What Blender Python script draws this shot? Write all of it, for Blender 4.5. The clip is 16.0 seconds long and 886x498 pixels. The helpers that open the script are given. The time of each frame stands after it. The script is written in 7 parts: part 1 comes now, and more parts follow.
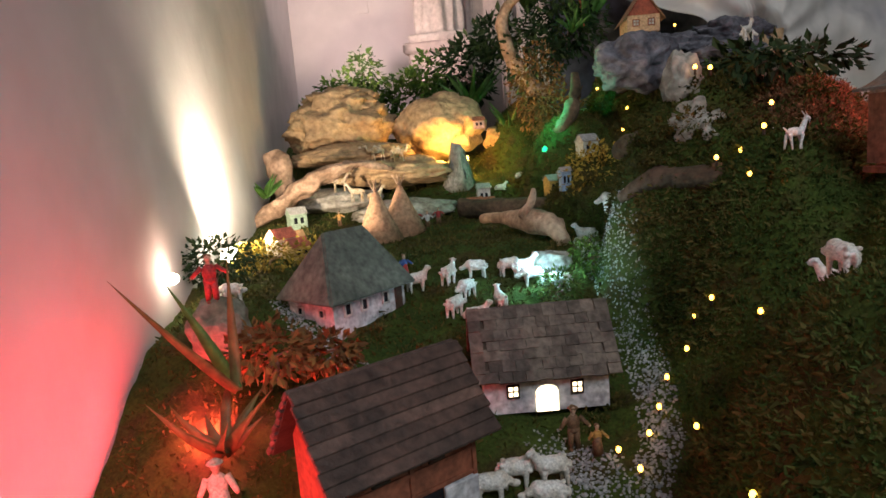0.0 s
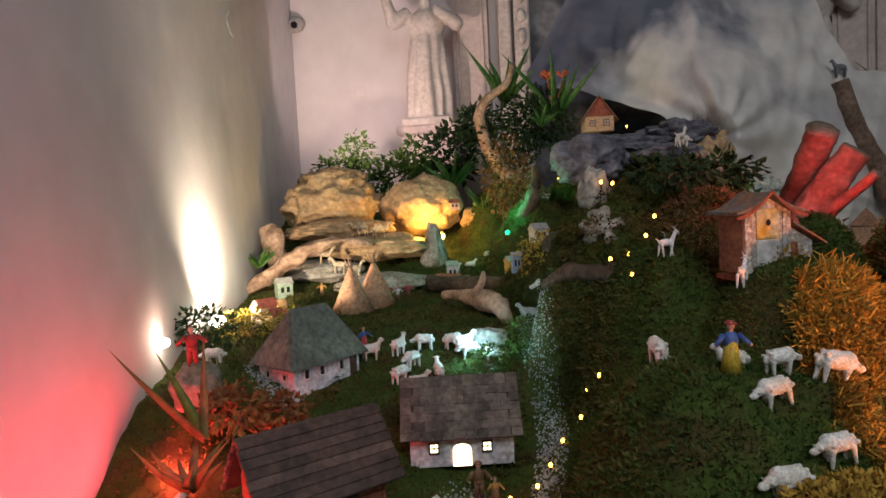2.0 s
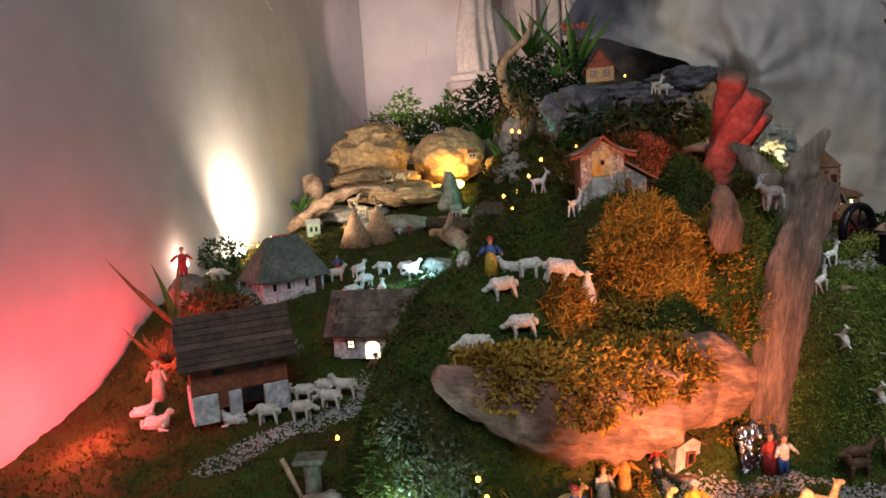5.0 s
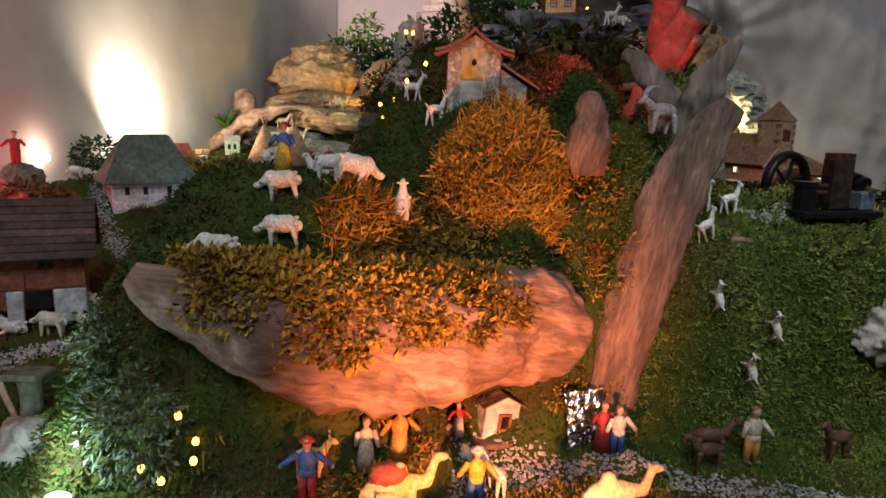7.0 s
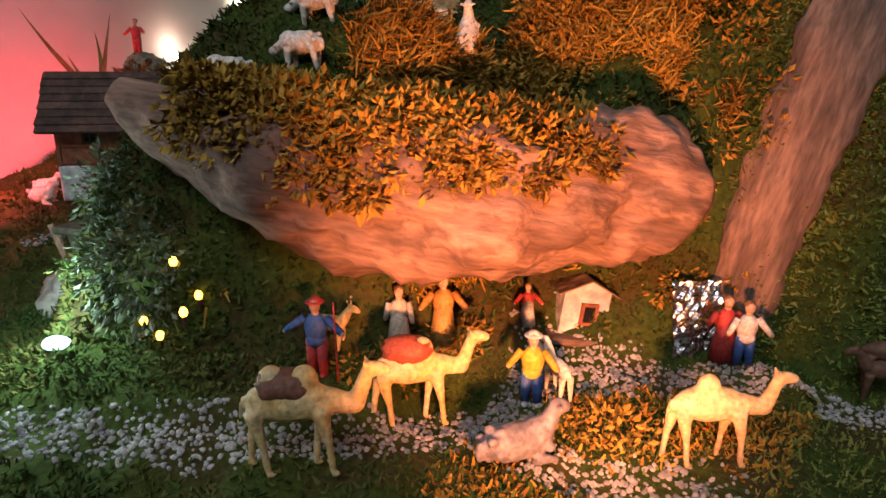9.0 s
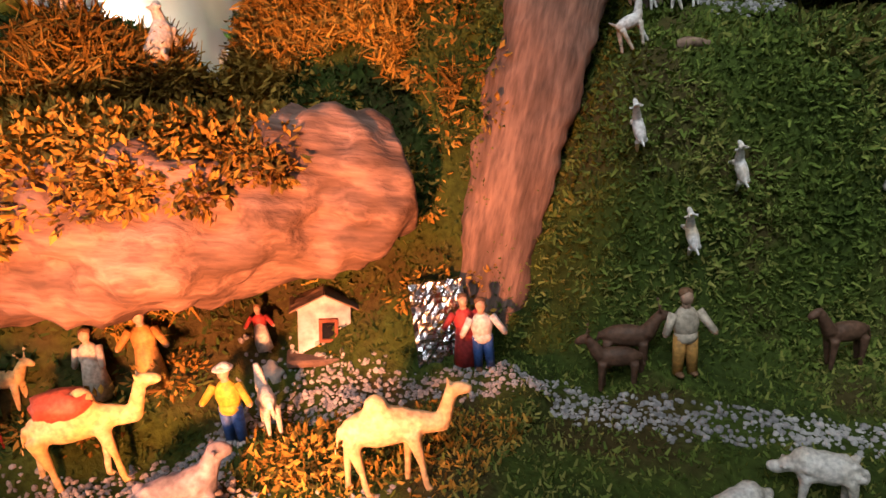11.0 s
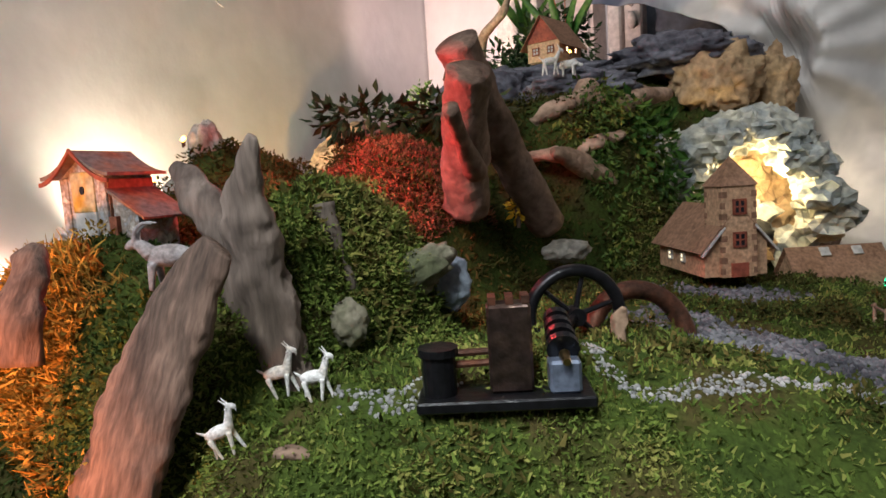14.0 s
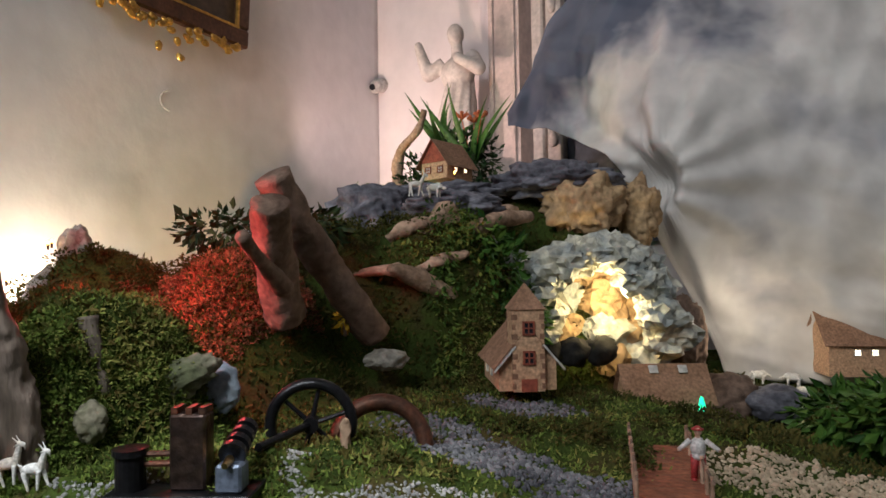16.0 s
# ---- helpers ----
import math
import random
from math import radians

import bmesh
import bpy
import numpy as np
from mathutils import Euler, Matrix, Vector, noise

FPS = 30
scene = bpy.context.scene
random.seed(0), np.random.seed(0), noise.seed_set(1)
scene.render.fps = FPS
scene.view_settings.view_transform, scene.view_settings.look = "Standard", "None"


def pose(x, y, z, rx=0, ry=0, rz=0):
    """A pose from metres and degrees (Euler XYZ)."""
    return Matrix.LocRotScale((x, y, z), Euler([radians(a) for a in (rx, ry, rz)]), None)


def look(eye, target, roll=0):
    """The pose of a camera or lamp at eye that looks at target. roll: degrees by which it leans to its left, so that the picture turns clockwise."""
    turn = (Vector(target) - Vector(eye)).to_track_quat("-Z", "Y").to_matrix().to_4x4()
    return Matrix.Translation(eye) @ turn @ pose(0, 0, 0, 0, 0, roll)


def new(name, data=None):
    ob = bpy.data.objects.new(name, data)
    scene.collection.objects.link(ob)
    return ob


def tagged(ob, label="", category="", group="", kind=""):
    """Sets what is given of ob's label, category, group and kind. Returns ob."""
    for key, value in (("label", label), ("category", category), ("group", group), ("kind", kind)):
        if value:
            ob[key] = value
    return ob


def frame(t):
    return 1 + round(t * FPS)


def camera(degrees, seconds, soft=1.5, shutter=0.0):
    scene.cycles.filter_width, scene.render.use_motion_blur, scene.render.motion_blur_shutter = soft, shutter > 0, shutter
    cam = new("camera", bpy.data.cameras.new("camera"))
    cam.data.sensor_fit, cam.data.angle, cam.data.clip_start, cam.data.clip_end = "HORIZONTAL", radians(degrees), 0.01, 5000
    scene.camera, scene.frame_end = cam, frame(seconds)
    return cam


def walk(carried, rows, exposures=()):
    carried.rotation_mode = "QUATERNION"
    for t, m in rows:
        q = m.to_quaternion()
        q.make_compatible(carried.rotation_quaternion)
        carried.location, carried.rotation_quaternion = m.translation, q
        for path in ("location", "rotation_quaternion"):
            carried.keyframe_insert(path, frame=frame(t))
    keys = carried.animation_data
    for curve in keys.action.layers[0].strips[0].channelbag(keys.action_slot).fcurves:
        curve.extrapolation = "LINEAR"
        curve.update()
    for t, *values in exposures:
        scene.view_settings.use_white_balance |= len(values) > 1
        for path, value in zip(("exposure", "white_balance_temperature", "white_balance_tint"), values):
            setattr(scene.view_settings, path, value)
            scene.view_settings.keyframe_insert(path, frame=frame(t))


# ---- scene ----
cam = camera(69.56, 16.0, soft=1.6)
PATH = [  # seconds, eye, yaw to the left, pitch up, roll
    (0, 1.607, 2.362, 1.540, 9.85, -9.11, -4.70),
    (0.5, 1.620, 2.374, 1.576, 7.18, -7.11, -3.29),
    (1, 1.679, 2.345, 1.614, 6.95, -4.79, -3.19),
    (1.5, 1.751, 2.255, 1.614, 8.69, -4.34, -3.86),
    (2, 1.797, 2.138, 1.613, 10.27, -3.69, -2.98),
    (2.5, 1.818, 2.058, 1.609, 10.32, -3.68, -3.95),
    (3, 1.955, 1.963, 1.606, 10.34, -3.14, -2.83),
    (3.5, 2.116, 1.881, 1.585, 13.40, -5.47, -1.04),
    (3.7, 2.160, 1.871, 1.582, 14.12, -5.69, -2.61),
    (5.8, 2.523, 2.057, 1.542, 25.37, -9.25, -1.41),
    (6, 2.556, 2.081, 1.535, 24.93, -9.95, -0.28),
    (6.5, 2.574, 2.208, 1.497, 20.34, -9.25, -0.70),
    (7, 2.606, 2.298, 1.434, 22.20, -10.76, 2.01),
    (7.5, 2.657, 2.372, 1.390, 31.16, -12.32, 1.30),
    (8, 2.653, 2.426, 1.340, 35.55, -13.73, 0.48),
    (8.2, 2.646, 2.445, 1.326, 35.77, -14.74, 2.14),
    (10.3, 2.715, 2.600, 1.270, 40.28, -18.04, -3.64),
    (10.5, 2.751, 2.624, 1.272, 38.81, -18.04, -4.34),
    (11, 2.822, 2.696, 1.281, 33.68, -17.00, -5.22),
    (11.5, 2.892, 2.822, 1.267, 33.22, -14.00, -6.47),
    (12, 2.914, 2.986, 1.348, 34.95, -16.82, -6.26),
    (12.5, 2.921, 3.014, 1.389, 41.41, -15.01, -5.45),
    (13, 3.022, 3.066, 1.455, 46.59, -12.56, -3.74),
    (13.5, 3.128, 3.094, 1.482, 45.14, -10.31, -4.19),
    (14, 3.216, 3.109, 1.536, 43.27, -6.27, -3.77),
    (14.5, 3.287, 3.131, 1.583, 38.94, -3.70, -3.39),
    (15, 3.385, 3.200, 1.584, 36.56, -0.62, -3.24),
    (15.5, 3.464, 3.246, 1.601, 37.34, 0.68, -2.36),
    (16, 3.583, 3.244, 1.580, 42.15, 1.63, -0.89),
]


def carried_pose(x, y, z, yaw, pitch, roll):
    return pose(x, y, z) @ pose(0, 0, 0, 0, 0, yaw) @ pose(0, 0, 0, 90 + pitch) @ pose(0, 0, 0, 0, 0, roll)


walk(cam, [(t, carried_pose(*row)) for t, *row in PATH], exposures=[(0, 0.0), (1.5, -0.05), (3.5, -0.4), (6, -0.3), (8, -0.4), (10.5, -0.25), (11.5, 0.3), (12.5, 0.9), (13.5, 0.85), (14.5, 0.55), (16, 0.5)])

# ---------------------------------------------------------------- world and exposure
world = bpy.data.worlds.new("world")
scene.world = world
world.use_nodes = True
world.node_tree.nodes["Background"].inputs[0].default_value = (0.62, 0.66, 0.78, 1)
world.node_tree.nodes["Background"].inputs[1].default_value = 0.04
scene.view_settings.exposure = 0.0


def lamp(name, place, watts, colour, radius=0.03, target=None, cone=None, blend=0.6):
    data = bpy.data.lights.new(name, "SPOT" if cone else "POINT")
    data.energy, data.color, data.shadow_soft_size = watts, colour, radius
    if cone:
        data.spot_size, data.spot_blend = radians(cone), blend
    ob = new(name, data)
    ob.matrix_world = look(place, target) if target else pose(*place)
    return ob


def panel_lamp(name, place, target, wide, high, watts, colour):
    data = bpy.data.lights.new(name, "AREA")
    data.shape, data.size, data.size_y, data.energy, data.color = "RECTANGLE", wide, high, watts, colour
    ob = new(name, data)
    ob.matrix_world = look(place, target)
    return ob


RED, ORANGE = (1, 0.07, 0.07), (1, 0.31, 0.12)
panel_lamp("nave_light", (3.4, 0.0, 4.6), (2.2, 4.4, 1.2), 2.6, 1.8, 120, (0.93, 0.97, 1.0))
lamp("wall_flood", (0.775, 3.94, 1.335), 62, (1, 0.78, 0.56), 0.02, (0.80, 4.7, 2.25), 165, 1.0)
lamp("small_flood", (0.83, 3.60, 1.33), 0.55, (1, 0.62, 0.45), 0.015)
lamp("red_wall_lamp", (1.05, 3.24, 1.13), 4.0, RED, 0.02)
lamp("red_floor_lamp", (1.13, 2.91, 1.07), 6.5, RED, 0.02)
lamp("orange_flood", (2.65, 2.62, 1.08), 66, ORANGE, 0.02, (2.36, 3.07, 1.13), 66, 0.8)
lamp("rock_lamp", (1.21, 5.02, 1.52), 6, (1, 0.50, 0.10), 0.02)
lamp("green_lamp", (1.60, 4.72, 1.64), 2.0, (0.03, 1, 0.50), 0.01)
lamp("stream_lamp", (1.58, 3.74, 1.28), 1.4, (0.40, 0.85, 1), 0.01)
lamp("bush_lamp", (1.975, 2.725, 1.07), 1.5, (0.72, 1, 0.98), 0.01)
lamp("ridge_red_lamp", (2.405, 3.76, 1.625), 3.2, RED, 0.015)
# fill spot added high up to brighten the slope; no fixture stands there
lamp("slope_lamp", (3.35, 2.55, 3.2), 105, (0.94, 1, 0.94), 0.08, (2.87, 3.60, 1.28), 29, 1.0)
lamp("altar_lamp", (0.60, 5.30, 2.02), 42, (1, 0.70, 0.64), 0.03, (0.95, 6.5, 2.75), 120, 0.7)
lamp("cloth_lamp", (2.86, 5.72, 1.32), 1.4, (1, 0.85, 0.66), 0.02)
lamp("grotto_lamp", (2.66, 5.0, 1.47), 1.8, (1, 0.78, 0.42), 0.01)

# ---------------------------------------------------------------- materials


def material(name, base, rough=0.8, metal=0.0, other=None, size=8.0, grain=60.0, bump=0.3, third=None, emit=None, strength=0.0, spec=0.3, mix=(0.38, 0.62), random_tint=0.0, depth=0.75, along=None):
    """Two colours mixed by a broad noise, darkened by a fine grain that also gives the relief."""
    mat = bpy.data.materials.new(name)
    mat.use_nodes = True
    nt = mat.node_tree
    n, link = nt.nodes, nt.links.new
    bsdf = n["Principled BSDF"]
    bsdf.inputs["Roughness"].default_value = rough
    bsdf.inputs["Metallic"].default_value = metal
    bsdf.inputs["Specular IOR Level"].default_value = spec
    geo = n.new("ShaderNodeNewGeometry")
    broad, fine = n.new("ShaderNodeTexNoise"), n.new("ShaderNodeTexNoise")
    for node, s, d in ((broad, size, 4.0), (fine, grain, 3.0)):
        node.inputs["Scale"].default_value, node.inputs["Detail"].default_value = s, d
        if along:
            grain_map = n.new("ShaderNodeMapping")
            grain_map.vector_type = "TEXTURE"
            grain_map.inputs["Rotation"].default_value = Vector(along).to_track_quat("X", "Z").to_euler()
            grain_map.inputs["Scale"].default_value = (6, 1, 1)
            link(geo.outputs["Position"], grain_map.inputs["Vector"])
            link(grain_map.outputs["Vector"], node.inputs["Vector"])
        else:
            link(geo.outputs["Position"], node.inputs["Vector"])
    ramp = n.new("ShaderNodeValToRGB")
    ramp.color_ramp.elements[0].position, ramp.color_ramp.elements[1].position = mix
    ramp.color_ramp.elements[0].color = (*base, 1)
    ramp.color_ramp.elements[1].color = (*(other or [c * 0.7 for c in base]), 1)
    if third:
        e = ramp.color_ramp.elements.new((mix[0] + mix[1]) / 2)
        e.color = (*third, 1)
    link(broad.outputs["Fac"], ramp.inputs["Fac"])
    shade = n.new("ShaderNodeMix")
    shade.data_type, shade.blend_type = "RGBA", "MULTIPLY"
    shade.inputs["Factor"].default_value = depth
    grey = n.new("ShaderNodeMapRange")
    for k, v in zip(("From Min", "From Max", "To Min", "To Max"), (0.3, 0.7, 0.45, 1.25)):
        grey.inputs[k].default_value = v
    link(fine.outputs["Fac"], grey.inputs["Value"])
    link(ramp.outputs["Color"], shade.inputs[6])
    link(grey.outputs["Result"], shade.inputs[7])
    colour = shade.outputs[2]
    if random_tint:
        info, hsv, mr = n.new("ShaderNodeObjectInfo"), n.new("ShaderNodeHueSaturation"), n.new("ShaderNodeMapRange")
        mr.inputs["To Min"].default_value, mr.inputs["To Max"].default_value = 1 - random_tint, 1 + random_tint
        link(info.outputs["Random"], mr.inputs["Value"])
        link(mr.outputs["Result"], hsv.inputs["Value"])
        link(colour, hsv.inputs["Color"])
        colour = hsv.outputs["Color"]
    link(colour, bsdf.inputs["Base Color"])
    if bump:
        b = n.new("ShaderNodeBump")
        b.inputs["Strength"].default_value, b.inputs["Distance"].default_value = bump, 0.4 / grain
        link(fine.outputs["Fac"], b.inputs["Height"])
        link(b.outputs["Normal"], bsdf.inputs["Normal"])
    if emit:
        bsdf.inputs["Emission Color"].default_value, bsdf.inputs["Emission Strength"].default_value = (*emit, 1), strength
    return mat


def island_material(name, a, b, c, rough=0.9):
    """Leaves and tufts: a colour drawn anew for every little piece."""
    mat = bpy.data.materials.new(name)
    mat.use_nodes = True
    n, link = mat.node_tree.nodes, mat.node_tree.links.new
    bsdf = n["Principled BSDF"]
    bsdf.inputs["Roughness"].default_value = rough
    bsdf.inputs["Specular IOR Level"].default_value = 0.15
    geo, ramp, noise_, add = n.new("ShaderNodeNewGeometry"), n.new("ShaderNodeValToRGB"), n.new("ShaderNodeTexNoise"), n.new("ShaderNodeMath")
    noise_.inputs["Scale"].default_value = 7.0
    link(geo.outputs["Position"], noise_.inputs["Vector"])
    add.operation = "MULTIPLY_ADD"
    add.inputs[1].default_value = 0.4
    link(geo.outputs["Random Per Island"], add.inputs[0])
    link(noise_.outputs["Fac"], add.inputs[2])
    ramp.color_ramp.elements[0].position, ramp.color_ramp.elements[1].position = 0.45, 0.95
    ramp.color_ramp.elements[0].color, ramp.color_ramp.elements[1].color = (*a, 1), (*c, 1)
    ramp.color_ramp.elements.new(0.7).color = (*b, 1)
    link(add.outputs[0], ramp.inputs["Fac"])
    link(ramp.outputs["Color"], bsdf.inputs["Base Color"])
    return mat


M = dict(
    plaster=material("wall_plaster", (0.66, 0.65, 0.66), 0.75, other=(0.56, 0.56, 0.58), size=1.3, grain=9, bump=0.07, depth=0.12),
    backplaster=material("back_plaster", (0.74, 0.67, 0.66), 0.8, other=(0.68, 0.62, 0.62), size=2, grain=9, bump=0.05, depth=0.1),
    stone_floor=material("stone_floor", (0.3, 0.28, 0.26), 0.6, size=3, grain=40),
    earth=material("moss_ground", (0.035, 0.055, 0.012), 0.95, other=(0.06, 0.05, 0.018), third=(0.05, 0.075, 0.015), size=9, grain=160, bump=0.9, spec=0.1),
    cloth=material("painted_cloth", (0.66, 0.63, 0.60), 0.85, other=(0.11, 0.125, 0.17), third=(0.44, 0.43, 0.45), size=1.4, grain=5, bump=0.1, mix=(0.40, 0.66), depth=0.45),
    tan_rock=material("tan_rock", (0.52, 0.36, 0.20), 0.85, other=(0.38, 0.25, 0.14), size=9, grain=45, bump=0.8),
    grey_rock=material("grey_rock", (0.20, 0.20, 0.23), 0.8, other=(0.09, 0.09, 0.11), size=14, grain=60, bump=0.8),
    pale_rock=material("pale_rock", (0.42, 0.40, 0.36), 0.85, other=(0.24, 0.22, 0.18), size=16, grain=70, bump=0.7),
    dark_bark=material("dark_bark", (0.12, 0.08, 0.055), 0.9, other=(0.065, 0.05, 0.03), size=18, grain=70, bump=0.9),
    bark=material("bark", (0.24, 0.16, 0.12), 0.85, other=(0.17, 0.11, 0.08), size=12, grain=50, bump=0.9),
    snag_wood=material("grey_snag_wood", (0.27, 0.21, 0.18), 0.85, other=(0.13, 0.10, 0.085), size=24, grain=120, bump=1.0, along=(0.05, -0.05, 0.98)),
    dull_wood=material("dark_weathered_wood", (0.15, 0.12, 0.10), 0.9, other=(0.08, 0.07, 0.05), size=24, grain=110, bump=1.0, along=(0.0, 0.0, 1.0)),
    log_skin=material("bare_log", (0.34, 0.21, 0.165), 0.8, other=(0.14, 0.085, 0.065), size=34, grain=200, bump=1.0, along=(0.72, 0.66, -0.2)),
    slab_bark=material("reddish_bark", (0.25, 0.16, 0.125), 0.9, other=(0.10, 0.068, 0.055), size=46, grain=230, bump=1.0, along=(0.18, 0.22, 0.95)),
    drift=material("driftwood", (0.50, 0.34, 0.24), 0.85, other=(0.28, 0.18, 0.12), size=16, grain=60, bump=0.9),
    shingle=material("weathered_shingle", (0.17, 0.135, 0.11), 0.85, other=(0.10, 0.08, 0.07), size=20, grain=90, bump=0.5, random_tint=0.3),
    grey_roof=material("grey_thatch", (0.17, 0.18, 0.15), 0.9, other=(0.11, 0.12, 0.10), size=16, grain=80, bump=0.7, random_tint=0.15),
    white_wall=material("white_limewash", (0.66, 0.66, 0.68), 0.85, other=(0.42, 0.43, 0.47), size=34, grain=90, bump=0.5),
    red_wood=material("red_stained_wood", (0.30, 0.10, 0.055), 0.75, other=(0.20, 0.07, 0.04), size=18, grain=90, bump=0.4),
    dark_wood=material("dark_wood", (0.07, 0.045, 0.03), 0.7, size=20, grain=80, bump=0.4),
    figurine=material("white_figurine", (0.74, 0.73, 0.70), 0.55, other=(0.62, 0.58, 0.50), size=40, grain=320, bump=0.5),
    window_glow=material("lit_window", (1, 0.9, 0.7), 0.6, emit=(1, 0.80, 0.50), strength=4.0, bump=0),
    bulb=material("bulb", (1, 0.8, 0.4), 0.4, emit=(1, 0.46, 0.06), strength=11.0, bump=0),
)



def cloth_paint():
    """Pale cloth with a broad band of blue grey paint over its upper corner, broken up by brush noise."""
    mat = bpy.data.materials["painted_cloth"]
    n, link = mat.node_tree.nodes, mat.node_tree.links.new
    geo = next(k for k in n if k.bl_idname == "ShaderNodeNewGeometry")
    ramp = next(k for k in n if k.bl_idname == "ShaderNodeValToRGB")
    broad = ramp.inputs["Fac"].links[0].from_node
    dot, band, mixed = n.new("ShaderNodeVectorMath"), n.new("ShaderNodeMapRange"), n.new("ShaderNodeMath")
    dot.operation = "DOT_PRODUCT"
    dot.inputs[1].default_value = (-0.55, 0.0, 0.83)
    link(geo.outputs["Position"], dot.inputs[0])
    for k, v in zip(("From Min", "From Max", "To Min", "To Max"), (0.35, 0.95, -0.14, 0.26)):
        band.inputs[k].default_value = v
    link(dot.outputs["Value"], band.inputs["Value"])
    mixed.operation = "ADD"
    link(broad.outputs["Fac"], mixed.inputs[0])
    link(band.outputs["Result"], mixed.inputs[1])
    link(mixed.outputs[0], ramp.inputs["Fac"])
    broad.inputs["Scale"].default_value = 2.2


cloth_paint()

# ---------------------------------------------------------------- building helpers


def mesh_of(bm, mat, smooth=False):
    mesh = bpy.data.meshes.new("mesh")
    bm.normal_update()
    bm.to_mesh(mesh)
    bm.free()
    for m in mat if isinstance(mat, (list, tuple)) else [mat]:
        mesh.materials.append(m)
    if smooth:
        mesh.polygons.foreach_set("use_smooth", [True] * len(mesh.polygons))
    return mesh


def part(name, bm, mat, parent, label="", smooth=False, at=None):
    mesh = bm if isinstance(bm, bpy.types.Mesh) else mesh_of(bm, mat, smooth)
    ob = new(name, mesh)
    ob.parent = parent
    if at is not None:
        ob.matrix_basis = at
    return tagged(ob, label)


def thing(name, at, label, category, group=""):
    ob = new(name)
    ob.empty_display_size = 0.02
    ob.matrix_basis = at
    return tagged(ob, label, category, group)


def solid(name, bm, mat, at, label, category, group="", kind="", smooth=True):
    mesh = bm if isinstance(bm, bpy.types.Mesh) else mesh_of(bm, mat, smooth)
    ob = new(name, mesh)
    ob.matrix_basis = at
    return tagged(ob, label, category, group, kind)


def box(bm, x0, x1, y0, y1, z0, z1, m=None, bevel=0.0, index=0):
    made = bmesh.ops.create_cube(bm, size=1, matrix=Matrix.Translation(((x0 + x1) / 2, (y0 + y1) / 2, (z0 + z1) / 2)) @ Matrix.Diagonal((x1 - x0, y1 - y0, z1 - z0, 1)))["verts"]
    if m is not None:
        bmesh.ops.transform(bm, matrix=m, verts=made)
    faces = {f for v in made for f in v.link_faces}
    for f in faces:
        f.material_index = index
    if bevel:
        edges = {e for v in made for e in v.link_edges}
        bmesh.ops.bevel(bm, geom=list(edges), offset=bevel, segments=1, affect="EDGES")
    return made


def ball(bm, centre, radii, turn=None, sub=2, index=0):
    m = Matrix.Translation(centre) @ (turn.to_4x4() if turn else Matrix()) @ Matrix.Diagonal((*radii, 1))
    made = bmesh.ops.create_icosphere(bm, subdivisions=sub, radius=1, matrix=m)["verts"]
    for f in {f for v in made for f in v.link_faces}:
        f.material_index = index
    return made


def limb(bm, a, b, ra, rb, sides=8, index=0):
    a, b = Vector(a), Vector(b)
    d = b - a
    m = Matrix.Translation((a + b) / 2) @ d.to_track_quat("Z", "Y").to_matrix().to_4x4()
    made = bmesh.ops.create_cone(bm, cap_ends=True, segments=sides, radius1=ra, radius2=rb, depth=d.length, matrix=m)["verts"]
    for f in {f for v in made for f in v.link_faces}:
        f.material_index = index
    return made


def tube(points, radii, sides=12, rough=0.15, steps=6, seed=0, freq=14.0, flat=1.0, side=(0.3, 0.2, 0.93)):
    """A gnarled limb along a bent line."""
    bm = bmesh.new()
    pts = [Vector(p) for p in points]
    line, rad = [], []
    for i in range(len(pts) - 1):
        p0, p1, p2, p3 = pts[max(i - 1, 0)], pts[i], pts[i + 1], pts[min(i + 2, len(pts) - 1)]
        for s in range(steps):
            u = s / steps
            line.append(0.5 * ((2 * p1) + (p2 - p0) * u + (2 * p0 - 5 * p1 + 4 * p2 - p3) * u * u + (3 * p1 - p0 - 3 * p2 + p3) * u**3))
            rad.append(radii[i] * (1 - u) + radii[i + 1] * u)
    line.append(pts[-1])
    rad.append(radii[-1])
    rings = []
    side = Vector(side)
    for i, (p, r) in enumerate(zip(line, rad)):
        d = (line[min(i + 1, len(line) - 1)] - line[max(i - 1, 0)]).normalized()
        u = d.cross(side).normalized()
        v = d.cross(u)
        ring = []
        for k in range(sides):
            a = 2 * math.pi * k / sides
            o = u * math.cos(a) + v * math.sin(a) * flat
            q = p + o * r
            q += o * r * rough * 2 * (noise.noise(q * freq + Vector((seed, 0, 0))) + 0.5 * noise.noise(q * freq * 3 + Vector((seed, 5, 0))))
            ring.append(bm.verts.new(q))
        rings.append(ring)
    for a, b in zip(rings, rings[1:]):
        for k in range(sides):
            bm.faces.new((a[k], a[(k + 1) % sides], b[(k + 1) % sides], b[k]))
    bm.faces.new(rings[0][::-1])
    bm.faces.new(rings[-1])
    bmesh.ops.recalc_face_normals(bm, faces=bm.faces)
    return bm


